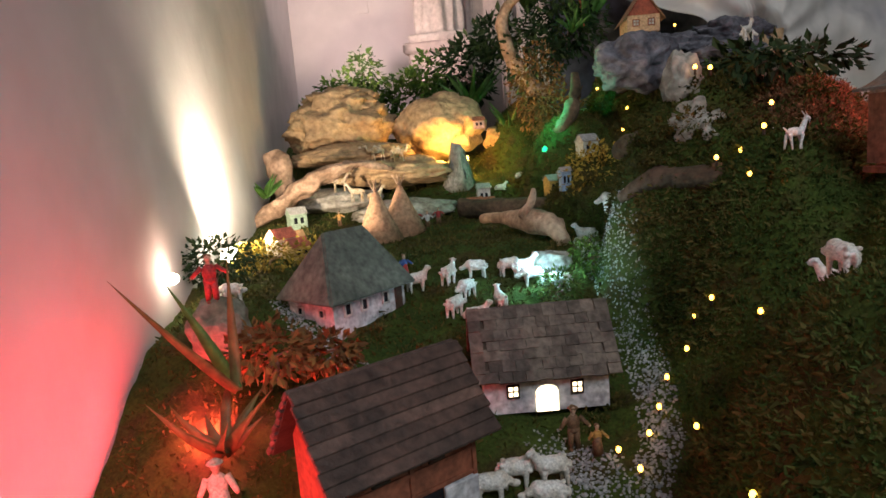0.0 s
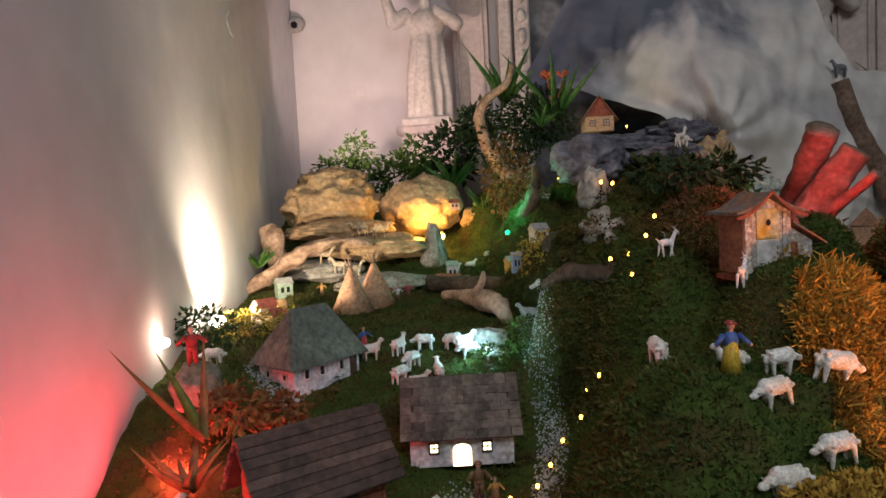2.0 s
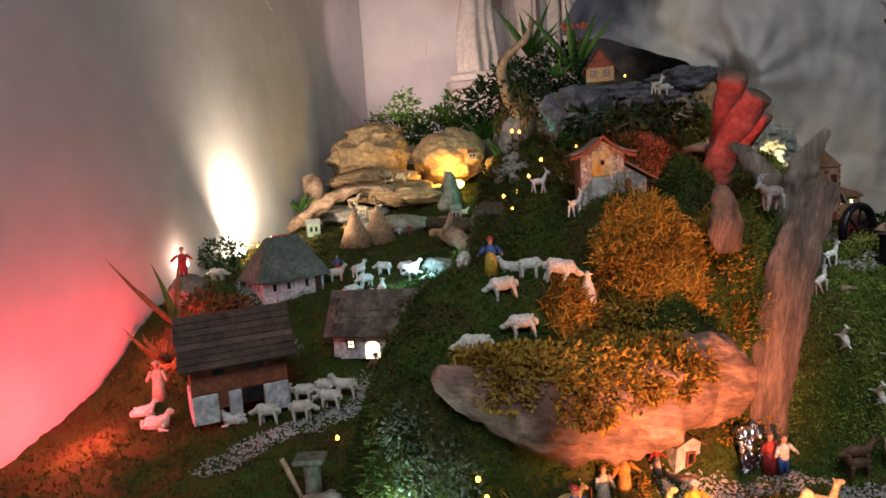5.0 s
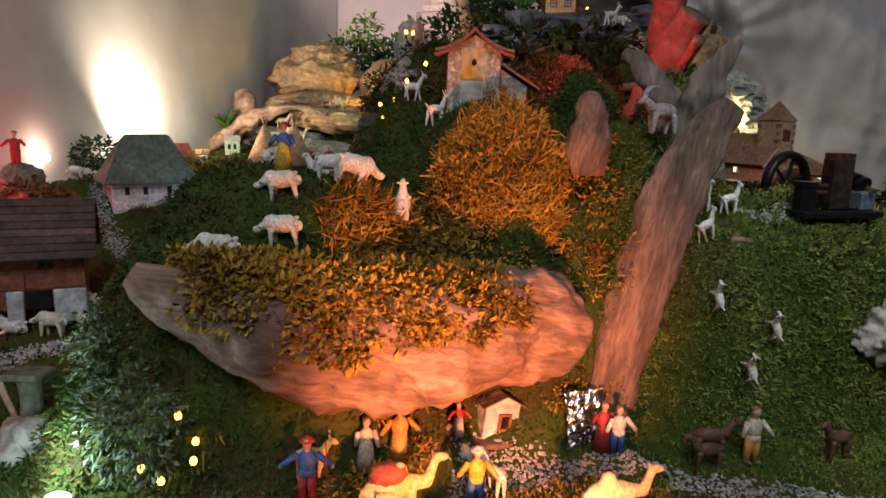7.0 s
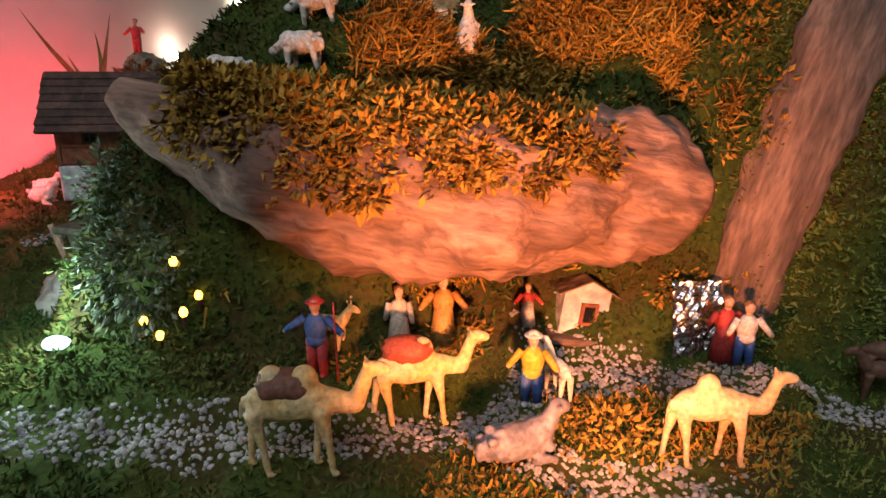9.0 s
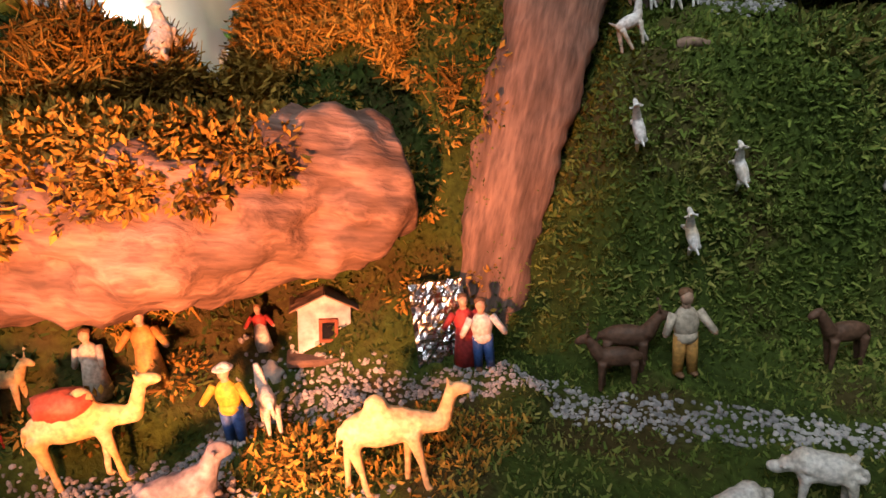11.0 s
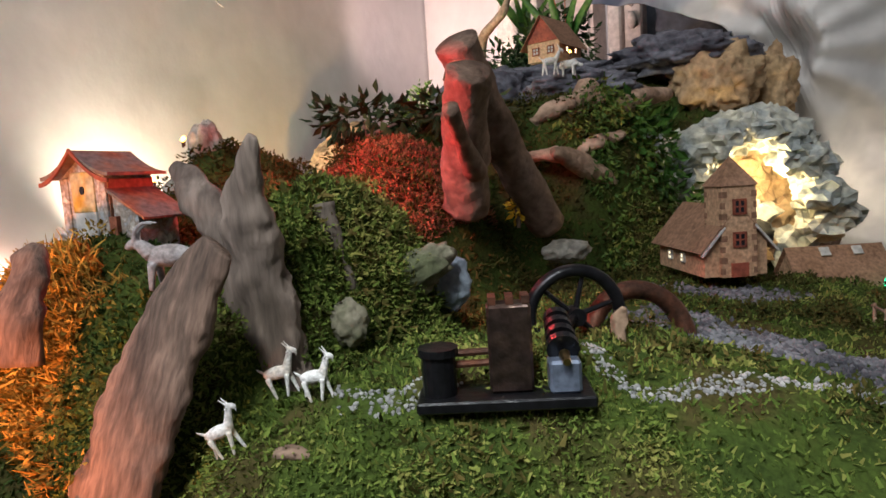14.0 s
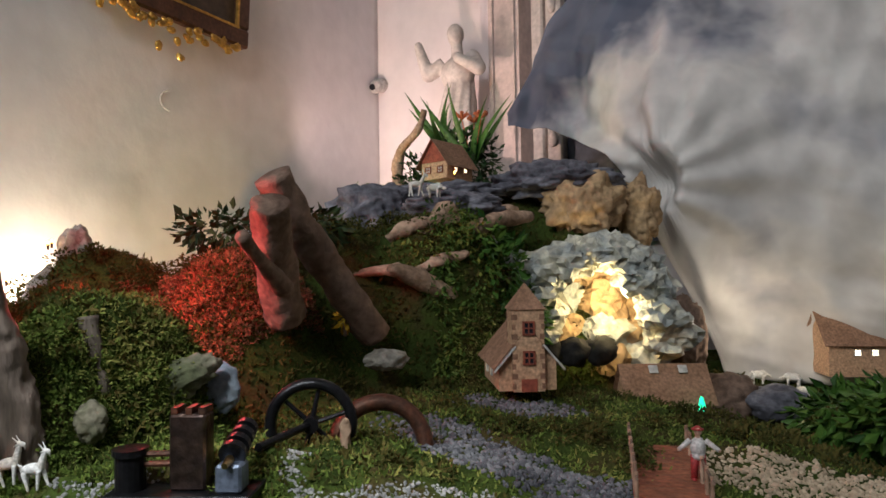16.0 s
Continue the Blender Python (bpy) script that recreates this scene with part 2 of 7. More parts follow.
def lump(size, seed, rough=0.25, sub=4, freq=2.2, flat_base=False):
    """A stone: a ball pushed about by noise at two sizes, with ledges."""
    bm = bmesh.new()
    bmesh.ops.create_icosphere(bm, subdivisions=sub, radius=1)
    off = Vector((seed * 3.7, seed * 1.3, seed * 2.1))
    for v in bm.verts:
        p = v.co.copy()
        n = noise.noise(p * freq + off) + 0.45 * noise.noise(p * freq * 2.7 + off) + 0.2 * noise.noise(p * freq * 7 + off)
        n -= 0.35 * abs(noise.noise(p * freq * 1.6 - off))
        v.co = p * (1 + rough * n)
        if flat_base and v.co.z < -0.45:
            v.co.z = -0.45 + (v.co.z + 0.45) * 0.2
        v.co = Vector((v.co.x * size[0], v.co.y * size[1], v.co.z * size[2]))
    return bm


def fused(bm, voxel, mat):
    """Melts overlapping pieces into one skin."""
    ob = new("melt", mesh_of(bm, mat))
    mod = ob.modifiers.new("melt", "REMESH")
    mod.mode, mod.voxel_size, mod.use_smooth_shade = "VOXEL", voxel, True
    sm = ob.modifiers.new("soft", "SMOOTH")
    sm.iterations, sm.factor = 2, 0.5
    mesh = bpy.data.meshes.new_from_object(ob.evaluated_get(bpy.context.evaluated_depsgraph_get()))
    old = ob.data
    bpy.data.objects.remove(ob)
    bpy.data.meshes.remove(old)
    return mesh


# ---------------------------------------------------------------- the lie of the land
VALLEY = ((2.6, 0.97), (2.9, 0.99), (3.15, 1.03), (3.45, 1.15), (3.7, 1.22), (4.0, 1.26), (4.6, 1.29), (5.1, 1.42), (5.8, 1.6))
TERRACE = ((3.27, 0.955), (3.29, 1.00), (3.33, 1.12), (3.36, 1.20), (3.40, 1.262), (3.45, 1.29), (3.50, 1.32), (3.6, 1.33), (3.9, 1.29), (4.4, 1.29), (4.65, 1.22), (4.9, 1.10), (5.7, 1.08), (6.2, 1.15))
CLIFF = ((1.9, 2.60), (1.97, 2.785), (2.20, 2.95), (2.30, 3.12), (2.48, 3.28), (2.6, 3.2))   # foot of the near hill, under the log
HILLS = (  # x, y, top, reach in x, reach in y
    (2.02, 3.08, 1.39, 0.29, 0.36), (2.25, 3.46, 1.475, 0.32, 0.34), (2.45, 3.42, 1.45, 0.15, 0.20),
    (2.02, 3.62, 1.51, 0.26, 0.30), (1.92, 3.85, 1.63, 0.26, 0.36), (2.20, 4.05, 1.62, 0.36, 0.40),
    (2.28, 4.62, 1.74, 0.36, 0.45), (1.98, 5.05, 1.88, 0.36, 0.45), (2.38, 5.32, 1.86, 0.30, 0.42),
    (1.55, 5.30, 1.72, 0.36, 0.40), (0.85, 5.25, 1.48, 0.50, 0.50), (2.16, 4.36, 1.70, 0.38, 0.42),
    (2.525, 3.62, 1.545, 0.13, 0.32), (2.36, 3.64, 1.55, 0.15, 0.17),
    (2.20, 5.20, 1.86, 0.34, 0.40), (1.72, 4.85, 1.62, 0.34, 0.40), (1.80, 4.40, 1.48, 0.34, 0.40),
)


SWELLS = (  # x, y, rise, reach: soft swells and dents on the near hills
    (2.05, 2.91, -0.06, 0.09), (2.03, 3.10, -0.03, 0.08), (2.205, 3.175, 0.06, 0.06), (2.69, 3.34, 0.075, 0.05), (2.15, 3.40, 0.03, 0.07),
    (2.165, 3.06, 0.045, 0.05), (2.075, 3.02, -0.03, 0.05),
)


def height(x, y):
    """The ground's height at arrays of places."""
    x, y = np.asarray(x, float), np.asarray(y, float)
    left = np.interp(y, *zip(*VALLEY))
    left = left - 0.04 * np.exp(-((x - 1.74) / 0.12) ** 2 - ((y - 3.7) / 0.3) ** 2) - 0.085 * np.exp(-((x - 1.60) / 0.20) ** 2 - ((y - 3.45) / 0.22) ** 2) + 0.08 * np.exp(-((x - 0.98) / 0.2) ** 2 - ((y - 3.45) / 0.25) ** 2)
    right = np.interp(y - 0.7 * np.clip(x - 2.62, 0, 0.5), *zip(*TERRACE)) - 0.22 * np.clip(x - 2.80, 0, 0.6) * np.clip((y - 3.4) * 6, 0, 1)
    s = np.clip((x - 1.9) / 0.5, 0, 1)
    s = s * s * (3 - 2 * s)
    z = left * (1 - s) + right * s
    total = np.exp(40 * z)
    for hx, hy, top, rx, ry in HILLS:
        d = np.sqrt(((x - hx) / rx) ** 2 + ((y - hy) / ry) ** 2)
        total = total + np.exp(40 * (top - (top - 0.95) * d**2.4))
    z = np.log(total) / 40
    for sx, sy, rise, reach in SWELLS:
        z = z + rise * np.exp(-(((x - sx) ** 2 + (y - sy) ** 2) / reach**2))
    edge = np.interp(x, *zip(*CLIFF))
    s = np.clip((y - edge + 0.03) / 0.035, 0, 1)
    foot = np.minimum(z, 0.985) + 0.03 * np.exp(-(((y - edge) / 0.07) ** 2))
    return np.where((x > 1.9) & (x < 2.6), foot * (1 - s) + z * s, z)


def bump(x, y):
    """Hummocks and hollows on top of the broad shape."""
    return 0.014 * noise.noise((x * 6, y * 6, 0.3)) + 0.012 * noise.noise((x * 15, y * 15, 1.3)) + 0.006 * noise.noise((x * 37, y * 37, 2.3))


def ground(x, y):
    return float(height(x, y)) + bump(x, y)


def build_ground():
    xs, ys = np.arange(0.0, 4.4, 0.0125), np.arange(2.2, 6.5, 0.0125)
    gx, gy = np.meshgrid(xs, ys)
    gz = height(gx, gy)
    verts = [(x, y, z + bump(x, y)) for x, y, z in zip(gx.ravel(), gy.ravel(), gz.ravel())]
    w, h = len(xs), len(ys)
    faces = [(j * w + i, j * w + i + 1, (j + 1) * w + i + 1, (j + 1) * w + i) for j in range(h - 1) for i in range(w - 1)]
    rim = [i for i in range(w)] + [j * w + w - 1 for j in range(1, h)] + [(h - 1) * w + i for i in range(w - 2, -1, -1)] + [j * w for j in range(h - 2, 0, -1)]
    base = len(verts)
    verts += [(verts[i][0], verts[i][1], 0.0) for i in rim]
    for k in range(len(rim)):
        n = (k + 1) % len(rim)
        faces.append((rim[k], base + k, base + n, rim[n]))
    mesh = bpy.data.meshes.new("ground")
    mesh.from_pydata(verts, [], faces)
    mesh.materials.append(M["earth"])
    mesh.polygons.foreach_set("use_smooth", [True] * len(mesh.polygons))
    tagged(new("ground", mesh), "mossy landscape of hills built up on a stage", "ground", kind="structure")


build_ground()

# ---------------------------------------------------------------- walls, floor and ceiling
WALL_X, WALL_LEAN = 0.0, 0.2667   # the side wall runs from the far corner (0, 6.5) towards the nave


def wall_at(y):
    return WALL_X + (6.5 - y) * WALL_LEAN


def sheet(name, verts, faces, mat, label, category="wall"):
    bm = bmesh.new()
    vs = [bm.verts.new(v) for v in verts]
    for f in faces:
        bm.faces.new([vs[i] for i in f])
    bmesh.ops.recalc_face_normals(bm, faces=bm.faces)
    return solid(name, bm, mat, Matrix(), label, category, kind="structure", smooth=False)


def prism(name, outline, z0, z1, mat, label, category="wall"):
    n = len(outline)
    verts = [(x, y, z0) for x, y in outline] + [(x, y, z1) for x, y in outline]
    faces = [tuple(range(n - 1, -1, -1)), tuple(range(n, 2 * n))] + [(i, (i + 1) % n, n + (i + 1) % n, n + i) for i in range(n)]
    return sheet(name, verts, faces, mat, label, category)


def side_wall():
    """Old uneven plaster: a gridded face with a gentle wave, on a thick wall."""
    bm = bmesh.new()
    ny, nz = 90, 60
    grid = []
    for j in range(nz + 1):
        row = []
        for i in range(ny + 1):
            y, z = 0.8 + (6.5 - 0.8) * i / ny, 5.2 * j / nz
            d = 0.018 * noise.noise((y * 1.3, z * 1.1, 4.0)) + 0.006 * noise.noise((y * 5, z * 4, 1.0))
            row.append(bm.verts.new((wall_at(y) + d * min(1, (6.5 - y) * 3), y, z)))
        grid.append(row)
    for a, b in zip(grid, grid[1:]):
        for i in range(ny):
            bm.faces.new((a[i], a[i + 1], b[i + 1], b[i]))
    edge = [v for v in grid[0]] + [r[-1] for r in grid[1:]] + grid[-1][-2::-1] + [r[0] for r in grid[-2:0:-1]]
    back = [bm.verts.new((v.co.x - 0.3, v.co.y, v.co.z)) for v in edge]
    n = len(edge)
    for k in range(n):
        bm.faces.new((edge[k], back[k], back[(k + 1) % n], edge[(k + 1) % n]))
    bm.faces.new(back)
    bmesh.ops.recalc_face_normals(bm, faces=bm.faces)
    solid("wall_west", bm, M["plaster"], Matrix(), "uneven whitewashed plaster wall lit from below", "wall", kind="structure")


side_wall()
prism("wall_north", [(-0.3, 6.5), (9.0, 6.5), (9.0, 6.8), (-0.3, 6.8)], 0, 5.2, M["backplaster"], "pinkish white plaster wall behind the altar")
prism("wall_east", [(9.0, -6), (9.3, -6), (9.3, 6.8), (9.0, 6.8)], 0, 5.2, M["plaster"], "plain plaster wall of the nave")
prism("wall_south", [(0.6, -6.3), (9.3, -6.3), (9.3, -6), (0.6, -6)], 0, 5.2, M["plaster"], "plain plaster wall of the nave")
prism("wall_west_nave", [(1.22, 0.8), (1.52, 0.8), (1.9, -6), (1.6, -6)], 0, 5.2, M["plaster"], "plain plaster wall of the nave")
prism("floor", [(-0.3, -6.3), (9.3, -6.3), (9.3, 6.8), (-0.3, 6.8)], -0.2, 0, M["stone_floor"], "stone floor of the church", "floor")
prism("ceiling", [(-0.3, -6.3), (9.3, -6.3), (9.3, 6.8), (-0.3, 6.8)], 5.2, 5.4, M["plaster"], "plain plaster ceiling", "ceiling")

# ---------------------------------------------------------------- painted cloth hung behind the mountain


def build_cloth():
    bm = bmesh.new()
    nu, nv = 190, 140
    grid = []
    for i in range(nu + 1):
        u = i / nu
        x = 1.66 + 2.55 * u
        top = np.interp(x, (1.66, 1.9, 2.4, 2.95, 3.15, 3.3, 3.45, 3.75, 4.0, 4.21), (2.36, 2.75, 3.25, 3.4, 3.0, 2.52, 2.26, 2.2, 2.0, 1.8))
        low = np.interp(x, (1.66, 2.0, 2.35, 2.50, 2.58, 2.66, 4.21), (2.30, 2.20, 2.03, 1.84, 1.45, 1.10, 1.10))
        row = []
        for j in range(nv + 1):
            v = j / nv
            z = top + (low - top) * v
            y = np.interp(x, (1.66, 2.3, 2.6, 2.9, 3.3, 4.21), (5.85, 5.95, 6.02, 6.08, 6.10, 6.16)) - 0.22 * math.sin(math.pi * min(1, v * 1.05)) ** 2 * math.sin(math.pi * min(1, u * 1.15)) ** 0.7 * (1 - 0.8 * u)
            d = math.hypot(x - 2.57, z - 1.9)
            a = math.atan2(z - 1.9, x - 2.57)
            pull = math.exp(-(d / 0.55) ** 2)
            y += -0.42 * pull * min(1, d * 4 + 0.5)
            y += 0.026 * pull * math.sin(a * 11 + 5 * noise.noise((x * 2.3, z * 2.3, 0))) * min(1, d * 4)
            y += 0.05 * abs(noise.noise((a * 2.2, d * 1.2, 5.0))) * min(1, d)
            y += 0.07 * noise.noise((x * 1.9, z * 1.2, 7.0)) + 0.045 * noise.noise((x * 5 + z * 2, z * 2.2, 3.0)) + 0.035 * abs(noise.noise((x * 7 - z * 1.5, z * 1.6, 11.0))) + 0.022 * abs(noise.noise((x * 3 + z * 9, z * 5, 15.0))) + 0.012 * noise.noise((x * 14, z * 9, 1.0))
            row.append(bm.verts.new((x, y, z + 0.02 * noise.noise((x * 6, 0, v * 2)))))
        grid.append(row)
    for a, b in zip(grid, grid[1:]):
        for j in range(nv):
            bm.faces.new((a[j], a[j + 1], b[j + 1], b[j]))
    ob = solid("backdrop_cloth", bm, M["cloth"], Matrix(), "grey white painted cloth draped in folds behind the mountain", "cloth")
    mod = ob.modifiers.new("thickness", "SOLIDIFY")
    mod.thickness = 0.004


build_cloth()

# ---------------------------------------------------------------- houses


def slab(bm, a, b, c, d, thick, index=0):
    """A plate with the corners a, b, c, d, grown by thick along its normal."""
    a, b, c, d = (Vector(v) for v in (a, b, c, d))
    n = (b - a).cross(d - a).normalized() * thick
    low = [bm.verts.new(v) for v in (a, b, c, d)]
    up = [bm.verts.new(v + n) for v in (a, b, c, d)]
    faces = [bm.faces.new(low[::-1]), bm.faces.new(up)] + [bm.faces.new((low[i], low[(i + 1) % 4], up[(i + 1) % 4], up[i])) for i in range(4)]
    for f in faces:
        f.material_index = index


def gable_shell(w, d, h, rise):
    """Walls of a gabled house round the origin, ridge along x."""
    bm = bmesh.new()
    pts = [(-w / 2, -d / 2, 0), (w / 2, -d / 2, 0), (w / 2, d / 2, 0), (-w / 2, d / 2, 0), (-w / 2, -d / 2, h), (w / 2, -d / 2, h), (w / 2, d / 2, h), (-w / 2, d / 2, h), (-w / 2, 0, h + rise), (w / 2, 0, h + rise)]
    v = [bm.verts.new(p) for p in pts]
    for f in ((0, 1, 5, 4), (2, 3, 7, 6), (1, 2, 6, 9, 5), (3, 0, 4, 8, 7), (3, 2, 1, 0), (4, 5, 9, 8), (6, 7, 8, 9)):
        bm.faces.new([v[i] for i in f])
    return bm


def shingles(parent, w, d, h, rise, over, rows, per_row, mat, thick=0.003, name="shingle", seed=1, hip=0.0):
    """Overlapping shingles on both slopes, each a piece of its own."""
    rng = random.Random(seed)
    run = d / 2 + over
    drop = rise * over / (d / 2)
    meshes = []
    lw, lh = (w + 2 * over) / per_row, math.hypot(run, rise + drop) / rows
    for k in range(3):
        bm = bmesh.new()
        box(bm, -lw * (0.5 - 0.012 * k), lw * 0.49, -lh * (1.18 + 0.06 * k), 0, 0, thick * (1 + 0.2 * k))
        meshes.append(mesh_of(bm, mat))
    for side in (-1, 1):
        slope = math.degrees(math.atan2(rise + drop, run))
        for r in range(rows):
            f = r / rows
            inset = hip * (1 - f)
            wide = w + 2 * over - 2 * inset
            count = max(2, round(per_row * wide / (w + 2 * over)))
            for c in range(count):
                x = -wide / 2 + (c + 0.5 + (0.25 if r % 2 else -0.1) * (0 < c < count - 1)) * wide / count
                y, z = side * run * f, h + rise - (rise + drop) * f + 0.002
                m = Matrix.Translation((x, y, z)) @ (Matrix.Rotation(math.pi, 4, "Z") if side > 0 else Matrix()) @ pose(0, 0, 0, slope - 4 + rng.uniform(-1.5, 1.5), 0, rng.uniform(-1.2, 1.2))
                ob = part(name, rng.choice(meshes), None, parent, at=m)
                ob.scale = (wide / count / lw, 1, 1)


def window(parent, x, y, z, w, h, frame_mat, pane_mat, turn=0.0, bars=True, label="small window"):
    """A frame with crossed bars proud of its wall, and the pane in it; it looks along -y before the turn."""
    bm = bmesh.new()
    t = max(w, h) * 0.13
    for a, b, c, d in ((-w / 2, w / 2, -h / 2, -h / 2 + t), (-w / 2, w / 2, h / 2 - t, h / 2), (-w / 2, -w / 2 + t, -h / 2, h / 2), (w / 2 - t, w / 2, -h / 2, h / 2)):
        box(bm, a, b, -0.0035, 0.001, c, d)
    if bars:
        box(bm, -t * 0.35, t * 0.35, -0.003, 0.001, -h / 2, h / 2)
        box(bm, -w / 2, w / 2, -0.003, 0.001, -t * 0.35, t * 0.35)
    ob = part("window", bm, frame_mat, parent, label, at=Matrix.Rotation(radians(turn), 4, "Z") @ pose(x, y, z))
    bm = bmesh.new()
    box(bm, -w / 2 + t * 0.5, w / 2 - t * 0.5, -0.0012, 0.0006, -h / 2 + t * 0.5, h / 2 - t * 0.5)
    part("pane", bm, pane_mat, ob)
    return ob


def roof_base(w, d, h, rise, over):
    bm = bmesh.new()
    run, drop = d / 2 + over, rise * over / (d / 2)
    a = w / 2 + over
    for s in (-1, 1):
        pts = [(-a, s * run, h - drop), (a, s * run, h - drop), (a, 0, h + rise), (-a, 0, h + rise)]
        slab(bm, *(pts if s < 0 else pts[::-1]), 0.0015)
    return bm


M["dark_pane"] = material("dark_pane", (0.02, 0.02, 0.025), 0.2, bump=0)
M["frame_white"] = material("window_frame_white", (0.6, 0.58, 0.55), 0.7, bump=0.1)


def white_cottage():
    h = thing("cottage", pose(1.572, 3.478, 1.078, 0, 0, 10.8), "whitewashed model cottage with brown shingle roof and lit doorway", "model house")
    w, d, wall, rise = 0.215, 0.135, 0.086, 0.082
    part("wall", gable_shell(w, d, wall, rise), M["white_wall"], h)
    roof = part("roof", roof_base(w, d, wall, rise, 0.016), M["dark_wood"], h, "brown shingle roof")
    shingles(roof, w, d, wall, rise, 0.018, 7, 11, M["shingle"])
    bm = bmesh.new()
    box(bm, -0.019, 0.019, -d / 2 - 0.002, -d / 2 + 0.001, 0, 0.036)
    ball(bm, (0, -d / 2 - 0.0005, 0.036), (0.019, 0.0015, 0.011))
    part("doorway", bm, M["window_glow"], h, "glowing arched doorway")
    for x in (-0.058, 0.052):
        window(h, x, -d / 2 - 0.001, 0.040, 0.022, 0.024, M["dark_wood"], M["window_glow"], label="glowing window")
    window(h, 0, -w / 2 - 0.001, 0.040, 0.014, 0.02, M["dark_wood"], M["window_glow"], -90, False, label="glowing side window")
    return h


def grey_cottage():
    h = thing("cottage", pose(1.18, 3.615, 1.21, 0, 0, 60), "white model cottage with a grey hipped roof and dark windows", "model house")
    w, d, wall, rise = 0.20, 0.135, 0.062, 0.12
    bm = bmesh.new()
    box(bm, -w / 2, w / 2, -d / 2, d / 2, -0.04, wall)
    part("wall", bm, M["white_wall"], h)
    bm = bmesh.new()
    o = 0.022
    a, b, z0, z1 = w / 2 + o, d / 2 + o, wall - 0.012, wall + rise
    v = [bm.verts.new(p) for p in ((-a, -b, z0), (a, -b, z0), (a, b, z0), (-a, b, z0), (-a * 0.42, 0, z1), (a * 0.5, 0, z1))]
    for f in ((0, 1, 5, 4), (1, 2, 5), (2, 3, 4, 5), (3, 0, 4), (3, 2, 1, 0)):
        bm.faces.new([v[i] for i in f])
    bmesh.ops.bevel(bm, geom=list(bm.edges), offset=0.004, segments=2, affect="EDGES")
    part("roof", bm, M["grey_roof"], h, "grey worn hipped roof")
    for x in (-0.065, -0.02, 0.04):
        window(h, x, -d / 2 - 0.001, 0.032, 0.02, 0.028, M["frame_white"], M["dark_pane"], bars=False)
    bm = bmesh.new()
    box(bm, 0.07, 0.09, -d / 2 - 0.003, -d / 2 + 0.001, -0.01, 0.05)
    part("door", bm, M["dark_wood"], h, "dark open door")
    for x in (-0.03, 0.035):
        window(h, x, -w / 2 - 0.001, 0.028, 0.018, 0.018, M["frame_white"], M["dark_pane"], -90, bars=False)
    return h


M["plank"] = material("old_roof_plank", (0.13, 0.075, 0.06), 0.6, other=(0.07, 0.045, 0.038), size=20, grain=90, bump=0.6, random_tint=0.3)


def red_house():
    h = thing("farmhouse", pose(1.375, 3.128, 1.062, 0, 0, 47), "dark red wooden model farmhouse with a plank roof", "model house")
    w, d, wall, rise = 0.205, 0.110, 0.128, 0.072
    part("wall", gable_shell(w, d, wall, rise), M["red_wood"], h)
    for a, b, c, e in ((-w / 2 - 0.004, -0.05, -d / 2 - 0.006, -d / 2 + 0.01), (-0.028, 0.0, -d / 2 - 0.006, -d / 2 + 0.01), (0.05, w / 2 + 0.004, -d / 2 - 0.006, -d / 2 + 0.01), (-w / 2 - 0.006, -w / 2 + 0.006, -d / 2 + 0.012, d / 2)):
        bm = bmesh.new()
        box(bm, a, b, c, e, -0.03, 0.036, bevel=0.002)
        part("plinth", bm, M["white_wall"], h, "whitewashed stone plinth")
    bm = bmesh.new()
    box(bm, 0.002, 0.048, -d / 2 - 0.002, -d / 2 + 0.001, 0, 0.036)
    part("cellar_opening", bm, M["dark_pane"], h)
    part("roof", roof_base(w, d, wall, rise, 0.022), M["dark_wood"], h)
    over, run, drop = 0.026, d / 2 + 0.026, rise * 0.026 / (d / 2)
    rows = 8
    slope = math.degrees(math.atan2(rise + drop, run))
    bm = bmesh.new()
    box(bm, -w / 2 - over, w / 2 + over, -math.hypot(run, rise + drop) / rows * 1.12, 0, 0, 0.0075, bevel=0.0012)
    plank = mesh_of(bm, M["plank"])
    roof = h.children[-1]
    for s in (-1, 1):
        for r in range(rows):
            f = r / rows
            m = Matrix.Translation((random.uniform(-0.002, 0.002), s * run * f, wall + rise - (rise + drop) * f + 0.003)) @ (Matrix.Rotation(math.pi, 4, "Z") if s > 0 else Matrix()) @ pose(0, 0, 0, slope - 12, 0, random.uniform(-0.5, 0.5))
            part("roof_plank", plank, None, roof, at=m)
    for x in (-0.045, 0.04):
        window(h, x, -d / 2 - 0.001, 0.092, 0.026, 0.028, M["dark_wood"], M["dark_pane"])
        for s in (-1, 1):
            bm = bmesh.new()
            box(bm, x + s * 0.019 - 0.005, x + s * 0.019 + 0.005, -d / 2 - 0.003, -d / 2, 0.078, 0.106)
            part("shutter", bm, M["red_wood"], h)
    bm = bmesh.new()
    for z in (0.04, 0.072):
        box(bm, -w / 2 - 0.003, w / 2 + 0.003, -d / 2 - 0.003, -d / 2, z, z + 0.004)
    for x in (-w / 2, 0.0, w / 2):
        box(bm, x - 0.003, x + 0.003, -d / 2 - 0.004, -d / 2, 0.036, wall)
    part("beam", bm, M["red_wood"], h)
    return h


M["tile_red"] = material("painted_red_roof", (0.34, 0.09, 0.05), 0.8, other=(0.22, 0.06, 0.04), size=30, grain=120)
M["worn_blue"] = material("worn_blue_plaster", (0.42, 0.44, 0.46), 0.85, other=(0.62, 0.58, 0.52), third=(0.30, 0.24, 0.20), size=60, grain=130, bump=0.4)
M["ochre"] = material("ochre_panel", (0.50, 0.30, 0.05), 0.8, other=(0.46, 0.44, 0.30), size=22, grain=90)


